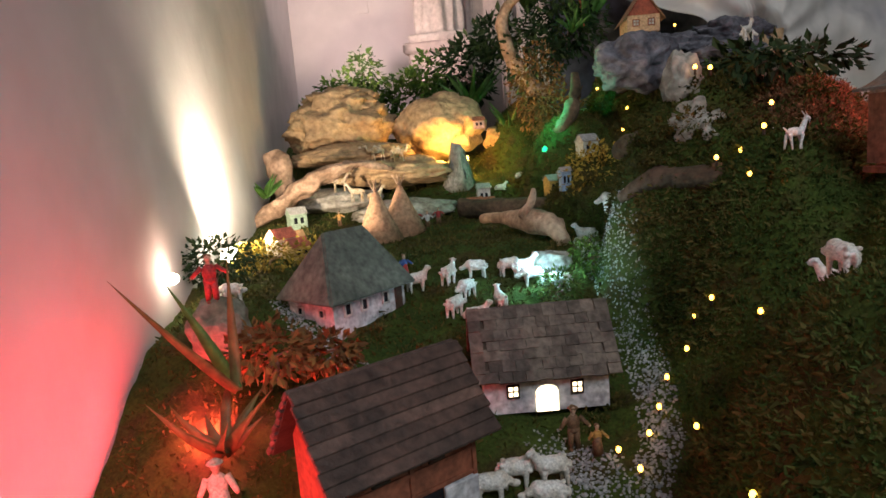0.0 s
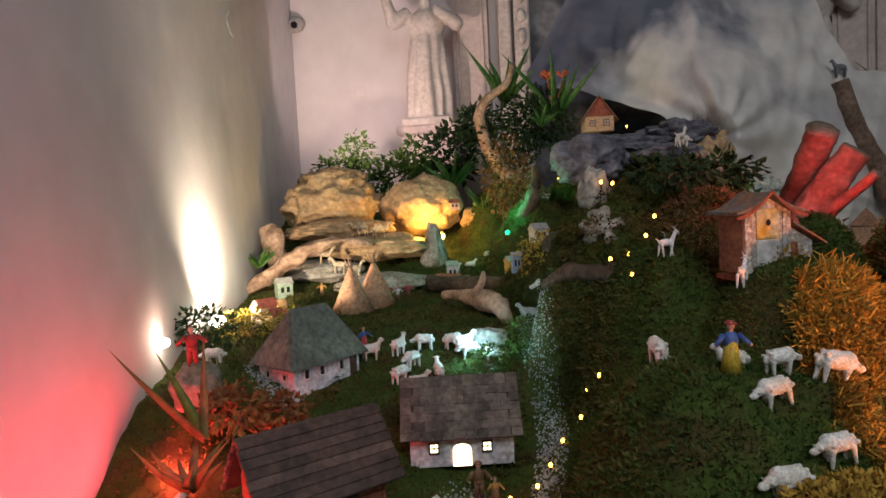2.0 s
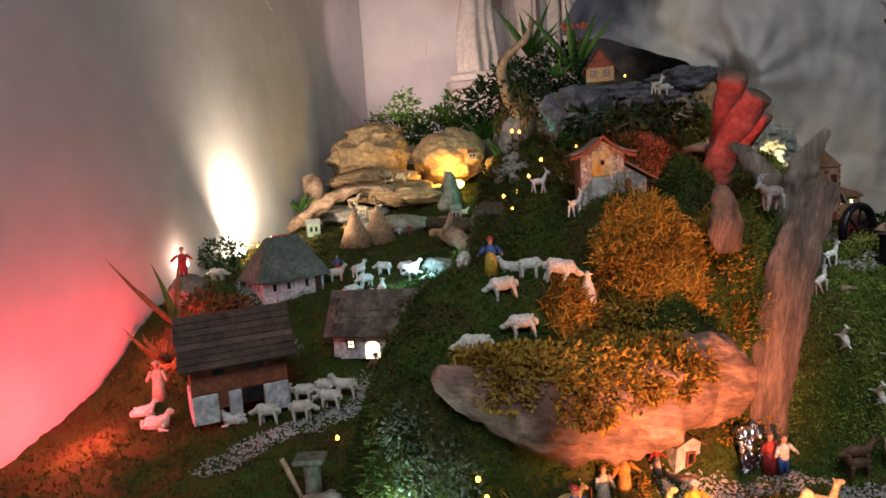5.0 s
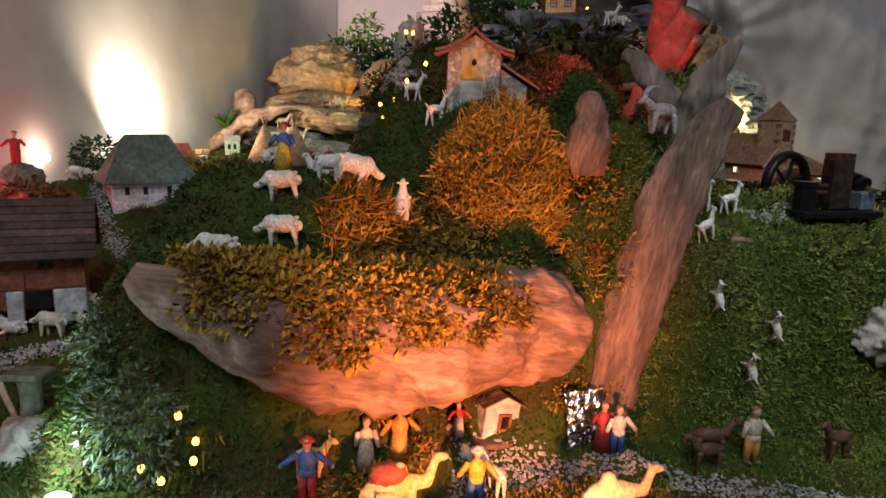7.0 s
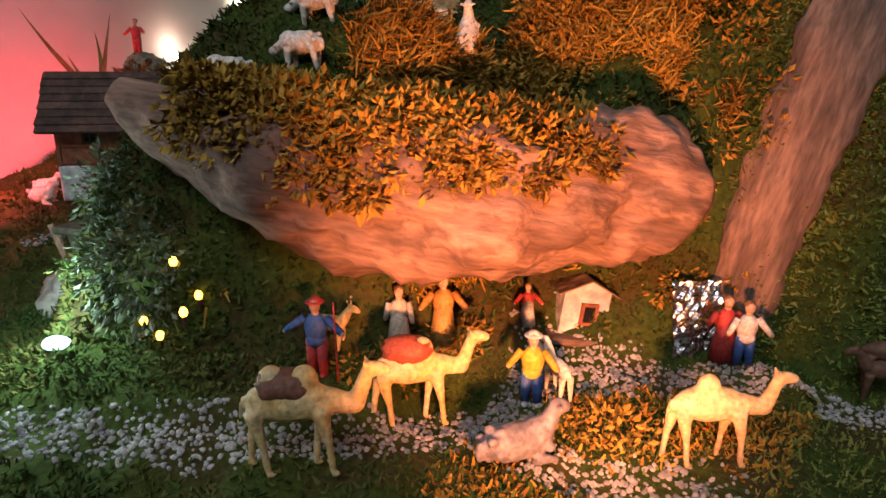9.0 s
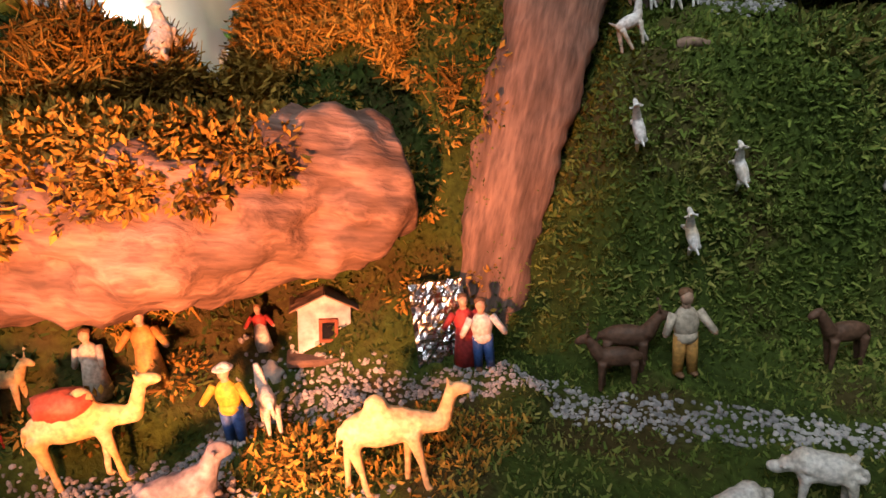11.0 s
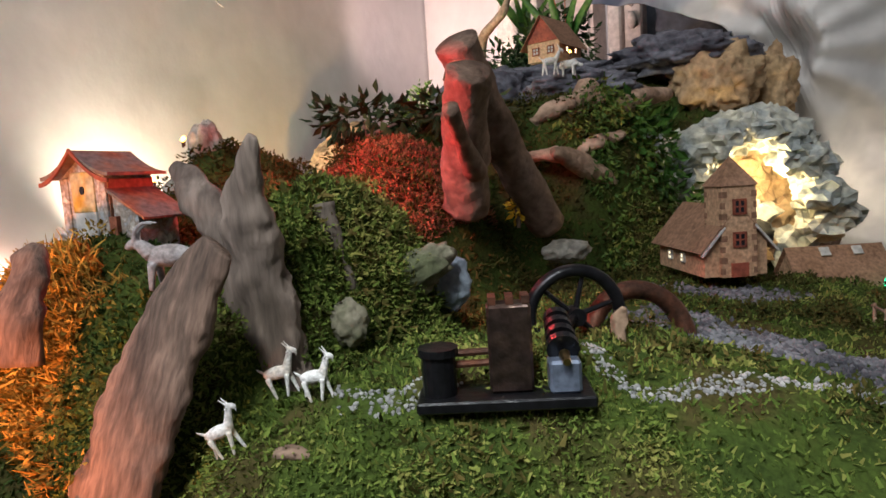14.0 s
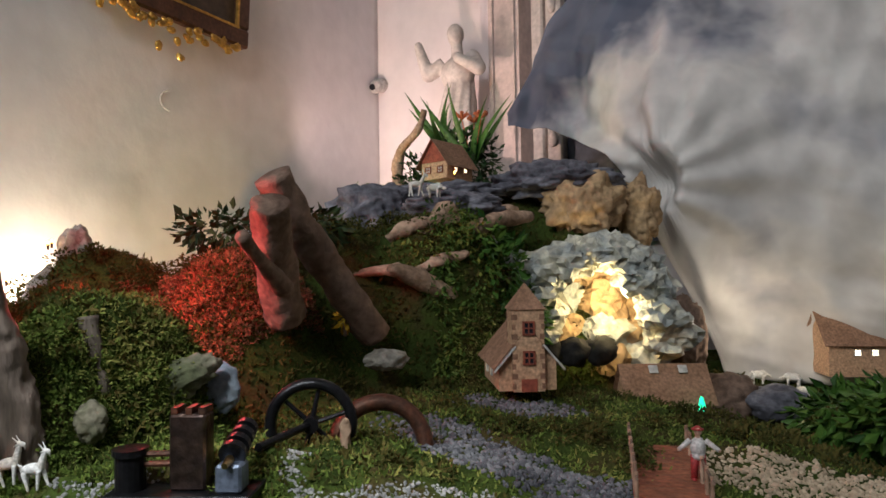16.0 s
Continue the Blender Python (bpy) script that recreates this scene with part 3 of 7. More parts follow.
M["barn_side"] = material("red_brown_boards", (0.30, 0.15, 0.09), 0.85, other=(0.22, 0.11, 0.07), size=30, grain=110)
M["old_tin"] = material("old_grey_roofing", (0.16, 0.16, 0.15), 0.7, other=(0.26, 0.12, 0.07), size=22, grain=110, bump=0.5)


def swept_roof(half, front, back, eave, apex, thick=0.004):
    """Two slopes that flare out flat towards the eaves, ridge along y."""
    bm = bmesh.new()
    prof = []
    n = 12
    for k in range(-n, n + 1):
        u = abs(k) / n
        prof.append((half * k / n, apex - (apex - eave) * (1 - (1 - u) ** 1.7)))
    rings = []
    for y in (front, back):
        rings.append([bm.verts.new((x, y, z + thick)) for x, z in prof] + [bm.verts.new((x, y, z)) for x, z in prof[::-1]])
    m = len(rings[0])
    for k in range(m):
        bm.faces.new((rings[0][k], rings[0][(k + 1) % m], rings[1][(k + 1) % m], rings[1][k]))
    bm.faces.new(rings[0][::-1])
    bm.faces.new(rings[1])
    bmesh.ops.recalc_face_normals(bm, faces=bm.faces)
    return bm


def shed():
    """The barn on the hill: a tall gabled front with a swept roof and a lean-to."""
    h = thing("barn", pose(2.176, 3.478, 1.458, 0, 0, 19) @ Matrix.Diagonal((0.92, 0.70, 1.22, 1)), "small weathered blue and ochre model barn with a red roof", "model house")
    w, d, wall, rise = 0.104, 0.115, 0.094, 0.024
    bm = gable_shell(d, w, wall, rise)
    bmesh.ops.rotate(bm, verts=bm.verts, matrix=Matrix.Rotation(math.pi / 2, 3, "Z"))
    part("wall", bm, M["worn_blue"], h)
    for s in (-1, 1):
        bm = bmesh.new()
        box(bm, s * w / 2 - 0.002, s * w / 2 + 0.002, -d / 2 + 0.002, d / 2, 0.0, wall - 0.004)
        part("side_panel", bm, M["barn_side"], h, "red brown side boards")
        bm = bmesh.new()
        box(bm, s * (w / 2 - 0.009) - 0.009, s * (w / 2 - 0.009) + 0.009, -d / 2 - 0.004, -d / 2 + 0.001, 0.0, wall, bevel=0.001)
        part("corner_post", bm, M["worn_blue"], h)
    bm = bmesh.new()
    box(bm, -0.026, 0.026, -d / 2 - 0.003, -d / 2 + 0.001, 0.004, wall * 0.55, bevel=0.001)
    part("barn_door", bm, M["frame_white"], h, "pale worn barn door")
    bm = bmesh.new()
    box(bm, -0.026, 0.026, -d / 2 - 0.004, -d / 2 + 0.001, wall * 0.55, wall + 0.006, bevel=0.001)
    part("front_panel", bm, M["ochre"], h, "ochre painted front panel")
    bm = bmesh.new()
    limb(bm, (0, -d / 2 - 0.006, wall - 0.016), (0, -d / 2, wall - 0.016), 0.005, 0.005, 12)
    part("vent_hole", bm, M["dark_pane"], h)
    part("roof", swept_roof(w / 2 + 0.026, -d / 2 - 0.022, d / 2 + 0.012, wall - 0.001, wall + rise + 0.004), M["old_tin"], h, "old grey roof with upturned eaves")
    bm = bmesh.new()
    n = 12
    half, eave, apex = w / 2 + 0.027, wall - 0.004, wall + rise + 0.010
    for k in range(-n, n):
        z = [apex - (apex - eave) * (1 - (1 - abs(j) / n) ** 1.7) for j in (k, k + 1)]
        x0, x1 = half * k / n, half * (k + 1) / n
        v = [bm.verts.new(q) for q in ((x0, -d / 2 - 0.026, z[0] - 0.005), (x1, -d / 2 - 0.026, z[1] - 0.005), (x1, -d / 2 - 0.026, z[1]), (x0, -d / 2 - 0.026, z[0]), (x0, -d / 2 - 0.021, z[0] - 0.005), (x1, -d / 2 - 0.021, z[1] - 0.005), (x1, -d / 2 - 0.021, z[1]), (x0, -d / 2 - 0.021, z[0]))]
        for f in ((0, 1, 2, 3), (5, 4, 7, 6), (3, 2, 6, 7), (1, 0, 4, 5)):
            bm.faces.new([v[a] for a in f])
    part("bargeboard", bm, M["tile_red"], h, "red painted bargeboard")
    bm = bmesh.new()
    v = [bm.verts.new(q) for q in ((w / 2 + 0.003, -0.05, 0), (w / 2 + 0.055, -0.05, 0), (w / 2 + 0.055, 0.05, 0), (w / 2 + 0.003, 0.05, 0), (w / 2 + 0.003, -0.05, 0.070), (w / 2 + 0.055, -0.05, 0.046), (w / 2 + 0.055, 0.05, 0.046), (w / 2 + 0.003, 0.05, 0.070))]
    for f in ((0, 1, 5, 4), (1, 2, 6, 5), (2, 3, 7, 6), (3, 0, 4, 7), (4, 5, 6, 7), (3, 2, 1, 0)):
        bm.faces.new([v[a] for a in f])
    part("lean_to", bm, M["worn_blue"], h)
    bm = bmesh.new()
    slab(bm, (w / 2 + 0.003, -0.066, 0.076), (w / 2 + 0.080, -0.066, 0.040), (w / 2 + 0.080, 0.06, 0.040), (w / 2 + 0.003, 0.06, 0.076), 0.003)
    part("lean_to_roof", bm, M["old_tin"], h)
    bm = bmesh.new()
    box(bm, w / 2 - 0.004, w / 2 + 0.016, -d / 2 - 0.003, -d / 2 + 0.010, 0.0, 0.045)
    part("door", bm, M["red_wood"], h)
    bm = bmesh.new()
    box(bm, -w / 2 - 0.01, w / 2 + 0.07, -d / 2 - 0.016, d / 2, -0.012, -0.004)
    part("floor_board", bm, M["red_wood"], h)
    return h


M["brick_wall"] = material("brick_card", (0.58, 0.36, 0.22), 0.8, other=(0.50, 0.30, 0.18), size=60, grain=140, bump=0.2)
M["quoin"] = material("brown_quoin", (0.30, 0.16, 0.10), 0.8, size=60, grain=120, bump=0.2)
M["brown_roof"] = material("brown_card_roof", (0.34, 0.19, 0.12), 0.85, other=(0.27, 0.15, 0.09), size=16, grain=120, bump=0.3)


def church():
    h = thing("church", pose(2.775, 4.40, 1.312, 0, 0, 47), "brick coloured model church with a square tower and brown roof", "model church")
    t = 0.034
    bm = bmesh.new()
    box(bm, -t, t, -t, t, 0, 0.175)
    tower = part("tower", bm, M["brick_wall"], h)
    for x, y in ((-t, -t), (t, -t), (t, t), (-t, t)):
        bm = bmesh.new()
        for k in range(8):
            z, s = 0.006 + k * 0.021, 0.010 if k % 2 else 0.006
            box(bm, x - (s if x > 0 else 0.001), x + (0.001 if x > 0 else s), y - (s if y > 0 else 0.001), y + (0.001 if y > 0 else s), z, z + 0.0115)
        part("quoins", bm, M["quoin"], tower, "brown corner stones")
    bm = bmesh.new()
    o = t + 0.004
    v = [bm.verts.new(p) for p in ((-o, -o, 0.175), (o, -o, 0.175), (o, o, 0.175), (-o, o, 0.175), (0, 0, 0.232))]
    for f in ((0, 1, 4), (1, 2, 4), (2, 3, 4), (3, 0, 4), (3, 2, 1, 0)):
        bm.faces.new([v[i] for i in f])
    part("spire", bm, M["brown_roof"], tower, "brown pyramid roof")
    for z in (0.135, 0.072):
        window(tower, 0, -t - 0.001, z, 0.026, 0.03, M["tile_red"], M["dark_pane"])
    bm = bmesh.new()
    box(bm, -0.017, 0.017, -t - 0.003, -t + 0.001, 0, 0.027)
    part("door", bm, M["tile_red"], tower, "dark red door")
    w, d, wall, rise = 0.21, 0.125, 0.062, 0.072
    bm = gable_shell(w, d, wall, rise)
    m = Matrix.Rotation(math.pi / 2, 4, "Z")
    m = Matrix.Translation((0, w / 2 - 0.02, 0)) @ m
    bmesh.ops.transform(bm, verts=bm.verts, matrix=m)
    part("nave", bm, M["brick_wall"], h)
    bm = roof_base(w, d, wall, rise, 0.014)
    bmesh.ops.transform(bm, verts=bm.verts, matrix=Matrix.Translation((0, 0, 0.002)) @ m)
    part("nave_roof", bm, M["brown_roof"], h, "brown nave roof")
    for y in (0.05, 0.11):
        window(h, y - 0.18, -d / 2 - 0.001, 0.03, 0.016, 0.02, M["frame_white"], M["window_glow"], -90)
    for s in (-1, 1):
        bm = bmesh.new()
        slab(bm, (s * (d / 2 + 0.014), -0.036, wall - 0.018), (s * (d / 2 + 0.014), -0.031, wall - 0.018), (s * 0.03, -0.031, wall + rise * 0.5), (s * 0.03, -0.036, wall + rise * 0.5), 0.004)
        part("bargeboard", bm, M["frame_white"], h)
    return h


def hut():
    h = thing("hut", pose(1.985, 5.04, 1.905, 0, 0, 4), "small wooden chalet with a red gable on the mountain top", "model house")
    w, d, wall, rise = 0.12, 0.155, 0.062, 0.082
    r = Matrix.Rotation(math.pi / 2, 3, "Z")
    bm = gable_shell(d, w, wall, rise)
    bmesh.ops.rotate(bm, verts=bm.verts, matrix=r)
    part("wall", bm, M["brick_wall"], h)
    bm = bmesh.new()
    v = [bm.verts.new(p) for p in ((-w / 2, -d / 2 - 0.002, wall), (w / 2, -d / 2 - 0.002, wall), (0, -d / 2 - 0.002, wall + rise))]
    bm.faces.new(v)
    g = bmesh.ops.extrude_face_region(bm, geom=bm.faces[:])["geom"]
    bmesh.ops.translate(bm, verts=[e for e in g if isinstance(e, bmesh.types.BMVert)], vec=(0, -0.003, 0))
    bmesh.ops.recalc_face_normals(bm, faces=bm.faces)
    part("gable", bm, M["tile_red"], h, "dark red gable boards")
    bm = roof_base(d, w, wall, rise, 0.018)
    bmesh.ops.rotate(bm, verts=bm.verts, matrix=r)
    bmesh.ops.translate(bm, verts=bm.verts, vec=(0, 0, 0.003))
    part("roof", bm, M["brown_roof"], h)
    for x in (-0.028, 0.028):
        window(h, x, -d / 2 - 0.001, 0.034, 0.026, 0.026, M["red_wood"], M["frame_white"])
    for y in (-0.03, 0.03):
        window(h, y, -w / 2 - 0.001, 0.034, 0.02, 0.02, M["red_wood"], M["window_glow"], 90)
    return h


def cabin():
    h = thing("cabin", pose(2.83, 4.98, 1.14, 0, 0, 40), "low brown model cabin with a patched roof and lit windows", "model house")
    w, d, wall, rise = 0.22, 0.14, 0.075, 0.085
    part("wall", gable_shell(w, d, wall, rise), M["brick_wall"], h)
    part("roof", roof_base(w, d, wall, rise, 0.012), M["brown_roof"], h)
    for x in (-0.02, 0.04):
        window(h, x, -d / 2 - 0.001, 0.05, 0.022, 0.02, M["dark_wood"], M["window_glow"], label="lit window")
    for x in (-0.03, 0.05):
        bm = bmesh.new()
        m = Matrix.Translation((x, -0.02, wall + rise - 0.012)) @ pose(0, 0, 0, math.degrees(math.atan2(rise, d / 2)))
        box(bm, -0.012, 0.012, -0.012, 0.012, 0, 0.003, m)
        part("roof_patch", bm, M["frame_white"], h)
    return h


def far_house():
    h = thing("farmhouse", pose(3.12, 6.12, 1.15, 0, 0, 35), "ochre model house with lit windows behind the sheep", "model house")
    w, d, wall, rise = 0.30, 0.16, 0.14, 0.10
    part("wall", gable_shell(w, d, wall, rise), M["brick_wall"], h)
    part("roof", roof_base(w, d, wall, rise, 0.02), M["brown_roof"], h)
    for x in (-0.05, 0.01, 0.09):
        window(h, x, -d / 2 - 0.001, 0.09, 0.026, 0.026, M["frame_white"], M["window_glow"])
    return h


white_cottage(), grey_cottage(), red_house(), shed(), church(), hut(), cabin(), far_house()

# ---------------------------------------------------------------- big timber


def timber(name, points, radii, mat, label, seed=0, sides=16, rough=0.12, flat=1.0, freq=12.0, category="log", steps=6, side=(0.3, 0.2, 0.93)):
    return solid(name, tube(points, radii, sides, rough, steps, seed, freq, flat, side), M[mat], Matrix(), label, category)


timber("hollow_log", [(2.022, 2.806, 1.262), (2.075, 2.848, 1.220), (2.165, 2.935, 1.175), (2.28, 3.04, 1.15), (2.37, 3.14, 1.156), (2.434, 3.212, 1.166)], [0.014, 0.040, 0.074, 0.086, 0.074, 0.058], "log_skin", "large bare log jutting from the mossy hill", 3, 64, 0.16, 1.0, 16, steps=16)
timber("bark_slab", [(2.632, 3.41, 1.485), (2.590, 3.385, 1.42), (2.555, 3.35, 1.32), (2.53, 3.315, 1.22), (2.51, 3.28, 1.10), (2.50, 3.25, 0.97)], [0.020, 0.040, 0.049, 0.049, 0.042, 0.032], "slab_bark", "broad slab of reddish bark leaning on the slope", 5, 64, 0.10, 0.4, 22, steps=20, side=(0.45, -0.85, 0.3))
timber("split_snag", [(2.575, 3.50, 1.29), (2.568, 3.487, 1.42), (2.590, 3.468, 1.52), (2.632, 3.459, 1.592)], [0.048, 0.044, 0.030, 0.005], "snag_wood", "grey split snag with a sharp tip in the moss", 8, 40, 0.16, 0.5, 26, steps=14, side=(0.45, -0.85, 0.3))
timber("split_snag", [(2.560, 3.492, 1.40), (2.535, 3.478, 1.48), (2.490, 3.462, 1.545), (2.452, 3.457, 1.572)], [0.036, 0.032, 0.022, 0.008], "snag_wood", "short grey prong beside the split snag", 23, 36, 0.18, 0.5, 26, steps=12, side=(0.45, -0.85, 0.3))
timber("stone_post", [(2.572, 3.60, 1.30), (2.566, 3.592, 1.42), (2.556, 3.588, 1.515)], [0.030, 0.027, 0.020], "dull_wood", "dark weathered post sunk in the green mound", 26, 24, 0.15, 0.6, 24, steps=10, side=(0.45, -0.85, 0.3))
timber("forked_stump", [(2.452, 4.25, 1.42), (2.460, 4.12, 1.57), (2.472, 4.02, 1.68), (2.482, 3.955, 1.765)], [0.036, 0.037, 0.038, 0.038], "bark", "sawn leaning log of the forked stump lit red", 9, 36, 0.10, 1.0, 18, steps=10, side=(0.9, 0.3, 0.1))
timber("forked_stump", [(2.430, 4.02, 1.48), (2.470, 3.975, 1.575), (2.512, 3.935, 1.650), (2.545, 3.910, 1.705)], [0.046, 0.042, 0.038, 0.036], "bark", "short sawn stump lit red beside a leaning log", 10, 36, 0.10, 1.0, 18, steps=10, side=(0.9, 0.3, 0.1))
timber("hill_stub", [(2.44, 3.28, 1.37), (2.437, 3.285, 1.43), (2.433, 3.30, 1.475), (2.43, 3.31, 1.495)], [0.024, 0.030, 0.022, 0.008], "slab_bark", "small reddish wood stub in the moss", 11, 32, 0.22, 0.55, 30, side=(0.45, -0.85, 0.3))

# ---------------------------------------------------------------- stones
M["blue_stone"] = material("blue_grey_stone", (0.30, 0.35, 0.43), 0.8, other=(0.22, 0.26, 0.33), size=20, grain=80, bump=0.4)
M["mound_stone"] = material("pale_ochre_stone", (0.22, 0.20, 0.15), 0.9, other=(0.10, 0.11, 0.06), size=18, grain=80, bump=0.7)
M["dull_stone"] = material("dull_stone", (0.24, 0.22, 0.17), 0.9, other=(0.13, 0.13, 0.09), size=18, grain=80, bump=0.7)


def stone(name, x, y, z, size, mat, seed, label, turn=0.0, rough=0.25, sub=4, freq=2.0):
    return solid(name, lump(size, seed, rough, sub, freq), M[mat], pose(x, y, z, 0, 0, turn), label, "rock")


stone("boulder", 0.70, 5.17, 1.66, (0.23, 0.16, 0.14), "tan_rock", 1, "large rounded tan boulder by the wall", 10, 0.28, 5, 2.6)
stone("boulder", 0.70, 5.20, 1.76, (0.16, 0.12, 0.08), "tan_rock", 21, "lumpy tan rock on top of a boulder", 0, 0.3, 5, 3.2)
stone("boulder", 1.14, 5.25, 1.62, (0.21, 0.16, 0.15), "tan_rock", 2, "smooth domed tan boulder near a glowing lamp", -10, 0.16, 5)
stone("rock_ledge", 0.78, 5.02, 1.53, (0.27, 0.14, 0.055), "tan_rock", 3, "flat tan rock ledge under the boulders", 4, 0.2, 5)
stone("rock_ledge", 0.98, 4.93, 1.45, (0.26, 0.16, 0.06), "tan_rock", 4, "sloping tan rock ledge with animal figures", -8, 0.22, 5)
stone("rock_ledge", 0.72, 4.80, 1.36, (0.24, 0.14, 0.05), "pale_rock", 5, "grey rock slab below the ledge", 0, 0.25, 4)
stone("rock_ledge", 1.08, 4.66, 1.31, (0.20, 0.12, 0.05), "pale_rock", 6, "grey rock slab by the tents", 14, 0.25, 4)
stone("rock", 1.45, 5.25, 1.52, (0.12, 0.10, 0.10), "tan_rock", 7, "tan rock beside the green plants")
stone("rock", 1.89, 3.79, 1.625, (0.036, 0.04, 0.07), "pale_rock", 8, "tall pinkish stone on the ridge", 20, 0.3)
stone("rock", 1.905, 3.74, 1.53, (0.06, 0.06, 0.06), "pale_rock", 9, "pinkish grey stone in the moss", 0, 0.35)
stone("rock", 1.93, 4.72, 1.77, (0.16, 0.12, 0.10), "grey_rock", 10, "blue grey rock on the mountain flank", 25, 0.3, 5)
stone("rock", 2.08, 4.92, 1.83, (0.20, 0.10, 0.05), "grey_rock", 11, "grey crumpled rock below the chalet", 35, 0.3, 5, 3)
stone("rock", 2.24, 4.78, 1.77, (0.15, 0.12, 0.05), "grey_rock", 12, "grey rock ledge with white animals", 40, 0.3, 5, 3)
stone("rock", 2.36, 5.20, 1.88, (0.22, 0.14, 0.07), "grey_rock", 13, "grey craggy rock under the cloth", 40, 0.32, 5, 3)
stone("rock", 2.46, 5.20, 1.78, (0.14, 0.09, 0.12), "tan_rock", 14, "tan jagged rock on the mountain edge", 40, 0.38, 5, 2.4)
stone("rock", 2.56, 5.42, 1.76, (0.08, 0.08, 0.13), "tan_rock", 15, "tall tan rock against the cloth", 40, 0.3, 5)
stone("boulder", 2.65, 5.62, 1.30, (0.075, 0.07, 0.15), "bark", 16, "brown upright boulder beside the grotto", 30, 0.25, 5)
stone("rock", 2.60, 5.40, 1.24, (0.05, 0.05, 0.09), "tan_rock", 17, "small brown stone at the grotto mouth")
stone("boulder", 3.00, 5.46, 1.13, (0.10, 0.08, 0.06), "grey_rock", 18, "dark rounded boulder in the shrubs", 40)
stone("boulder", 2.86, 5.44, 1.14, (0.09, 0.07, 0.08), "bark", 19, "brown boulder beside the cabin", 10)
stone("rock", 2.583, 3.715, 1.405, (0.062, 0.024, 0.030), "mound_stone", 22, "pale slanting stone in the moss", 52, 0.35, 4, 2.4).matrix_basis @= pose(0, 0, 0, 0, -28, 0)
stone("rock", 2.613, 3.577, 1.372, (0.022, 0.016, 0.030), "mound_stone", 23, "small pale stone in the moss", 40, 0.25, 4, 2.6)
stone("rock", 2.585, 3.79, 1.385, (0.030, 0.016, 0.042), "blue_stone", 24, "pale blue grey stone standing in the moss", 44, 0.2, 4)
stone("rock", 2.92, 3.53, 1.12, (0.07, 0.045, 0.055), "pale_rock", 25, "grey creased rock at the foot of the slope", 40, 0.35, 5)
stone("rock", 1.60, 3.86, 1.25, (0.05, 0.04, 0.03), "pale_rock", 26, "mossy stone beside the stream", 0)
stone("rock", 2.50, 4.24, 1.37, (0.05, 0.03, 0.025), "pale_rock", 27, "pale stone near the church", 50)
stone("rock", 1.79, 2.83, 1.0, (0.05, 0.035, 0.03), "pale_rock", 28, "grey stone beside the glowing lamp")


def cone_stone():
    bm = bmesh.new()
    bmesh.ops.create_cone(bm, cap_ends=True, segments=28, radius1=0.075, radius2=0.018, depth=0.19)
    bmesh.ops.subdivide_edges(bm, edges=list(bm.edges), cuts=4)
    for v in bm.verts:
        v.co += v.co.normalized() * 0.022 * noise.noise(v.co * 26) + v.co.normalized() * 0.012 * noise.noise(v.co * 60)
    solid("pointed_rock", bm, M["pale_rock"], pose(1.25, 4.93, 1.445), "pointed grey rock in front of a glowing lamp", "rock")


cone_stone()

# ---------------------------------------------------------------- roots and branches
timber("driftwood", [(0.47, 4.58, 1.28), (0.60, 4.60, 1.36), (0.75, 4.62, 1.45), (0.90, 4.68, 1.50), (1.02, 4.78, 1.47)], [0.015, 0.04, 0.045, 0.03, 0.010], "drift", "twisted pale driftwood leaning on the rocks", 4, 30, 0.5, 0.7, 16)
timber("driftwood", [(0.57, 4.78, 1.38), (0.55, 4.80, 1.48), (0.52, 4.82, 1.57)], [0.06, 0.05, 0.035], "drift", "broken wood stump by the wall", 6, 14, 0.3)
timber("driftwood", [(1.40, 4.30, 1.31), (1.50, 4.20, 1.32), (1.60, 4.08, 1.31), (1.64, 4.02, 1.27)], [0.014, 0.022, 0.035, 0.02], "drift", "bleached branch lying in the valley", 7, 12, 0.25)
timber("driftwood", [(1.53, 4.12, 1.33), (1.56, 4.10, 1.38), (1.565, 4.10, 1.41)], [0.018, 0.012, 0.004], "drift", "bleached twig standing up from a branch", 17, 10, 0.25)
timber("fallen_log", [(1.30, 4.52, 1.33), (1.45, 4.50, 1.32), (1.62, 4.47, 1.33)], [0.03, 0.034, 0.022], "dark_bark", "brown log behind the toy town", 8, 14, 0.15)
timber("root", [(1.76, 3.78, 1.40), (1.83, 3.70, 1.44), (1.92, 3.62, 1.44), (2.02, 3.56, 1.45)], [0.015, 0.026, 0.026, 0.012], "dark_bark", "dark root bulging from the hillside", 12, 12, 0.2)
timber("root", [(1.77, 3.90, 1.50), (1.84, 3.80, 1.51), (1.92, 3.73, 1.49)], [0.022, 0.034, 0.015], "dark_bark", "dark bark ledge on the hillside", 13, 12, 0.25)
timber("tree_root", [(1.62, 5.32, 1.70), (1.50, 5.30, 1.85), (1.44, 5.30, 2.02), (1.47, 5.30, 2.12), (1.58, 5.30, 2.20), (1.61, 5.31, 2.29)], [0.045, 0.034, 0.024, 0.022, 0.018, 0.014], "drift", "crooked branch standing at the mountain top", 14, 12, 0.22)
timber("root", [(1.66, 4.75, 1.55), (1.71, 4.74, 1.66), (1.72, 4.78, 1.76)], [0.035, 0.026, 0.016], "dark_bark", "brown root beside the green lamp", 15, 12, 0.2)
timber("root", [(2.33, 4.50, 1.66), (2.36, 4.57, 1.71), (2.34, 4.66, 1.745), (2.37, 4.66, 1.70)], [0.02, 0.035, 0.03, 0.012], "drift", "knotted pink root below the goats", 16, 12, 0.3)
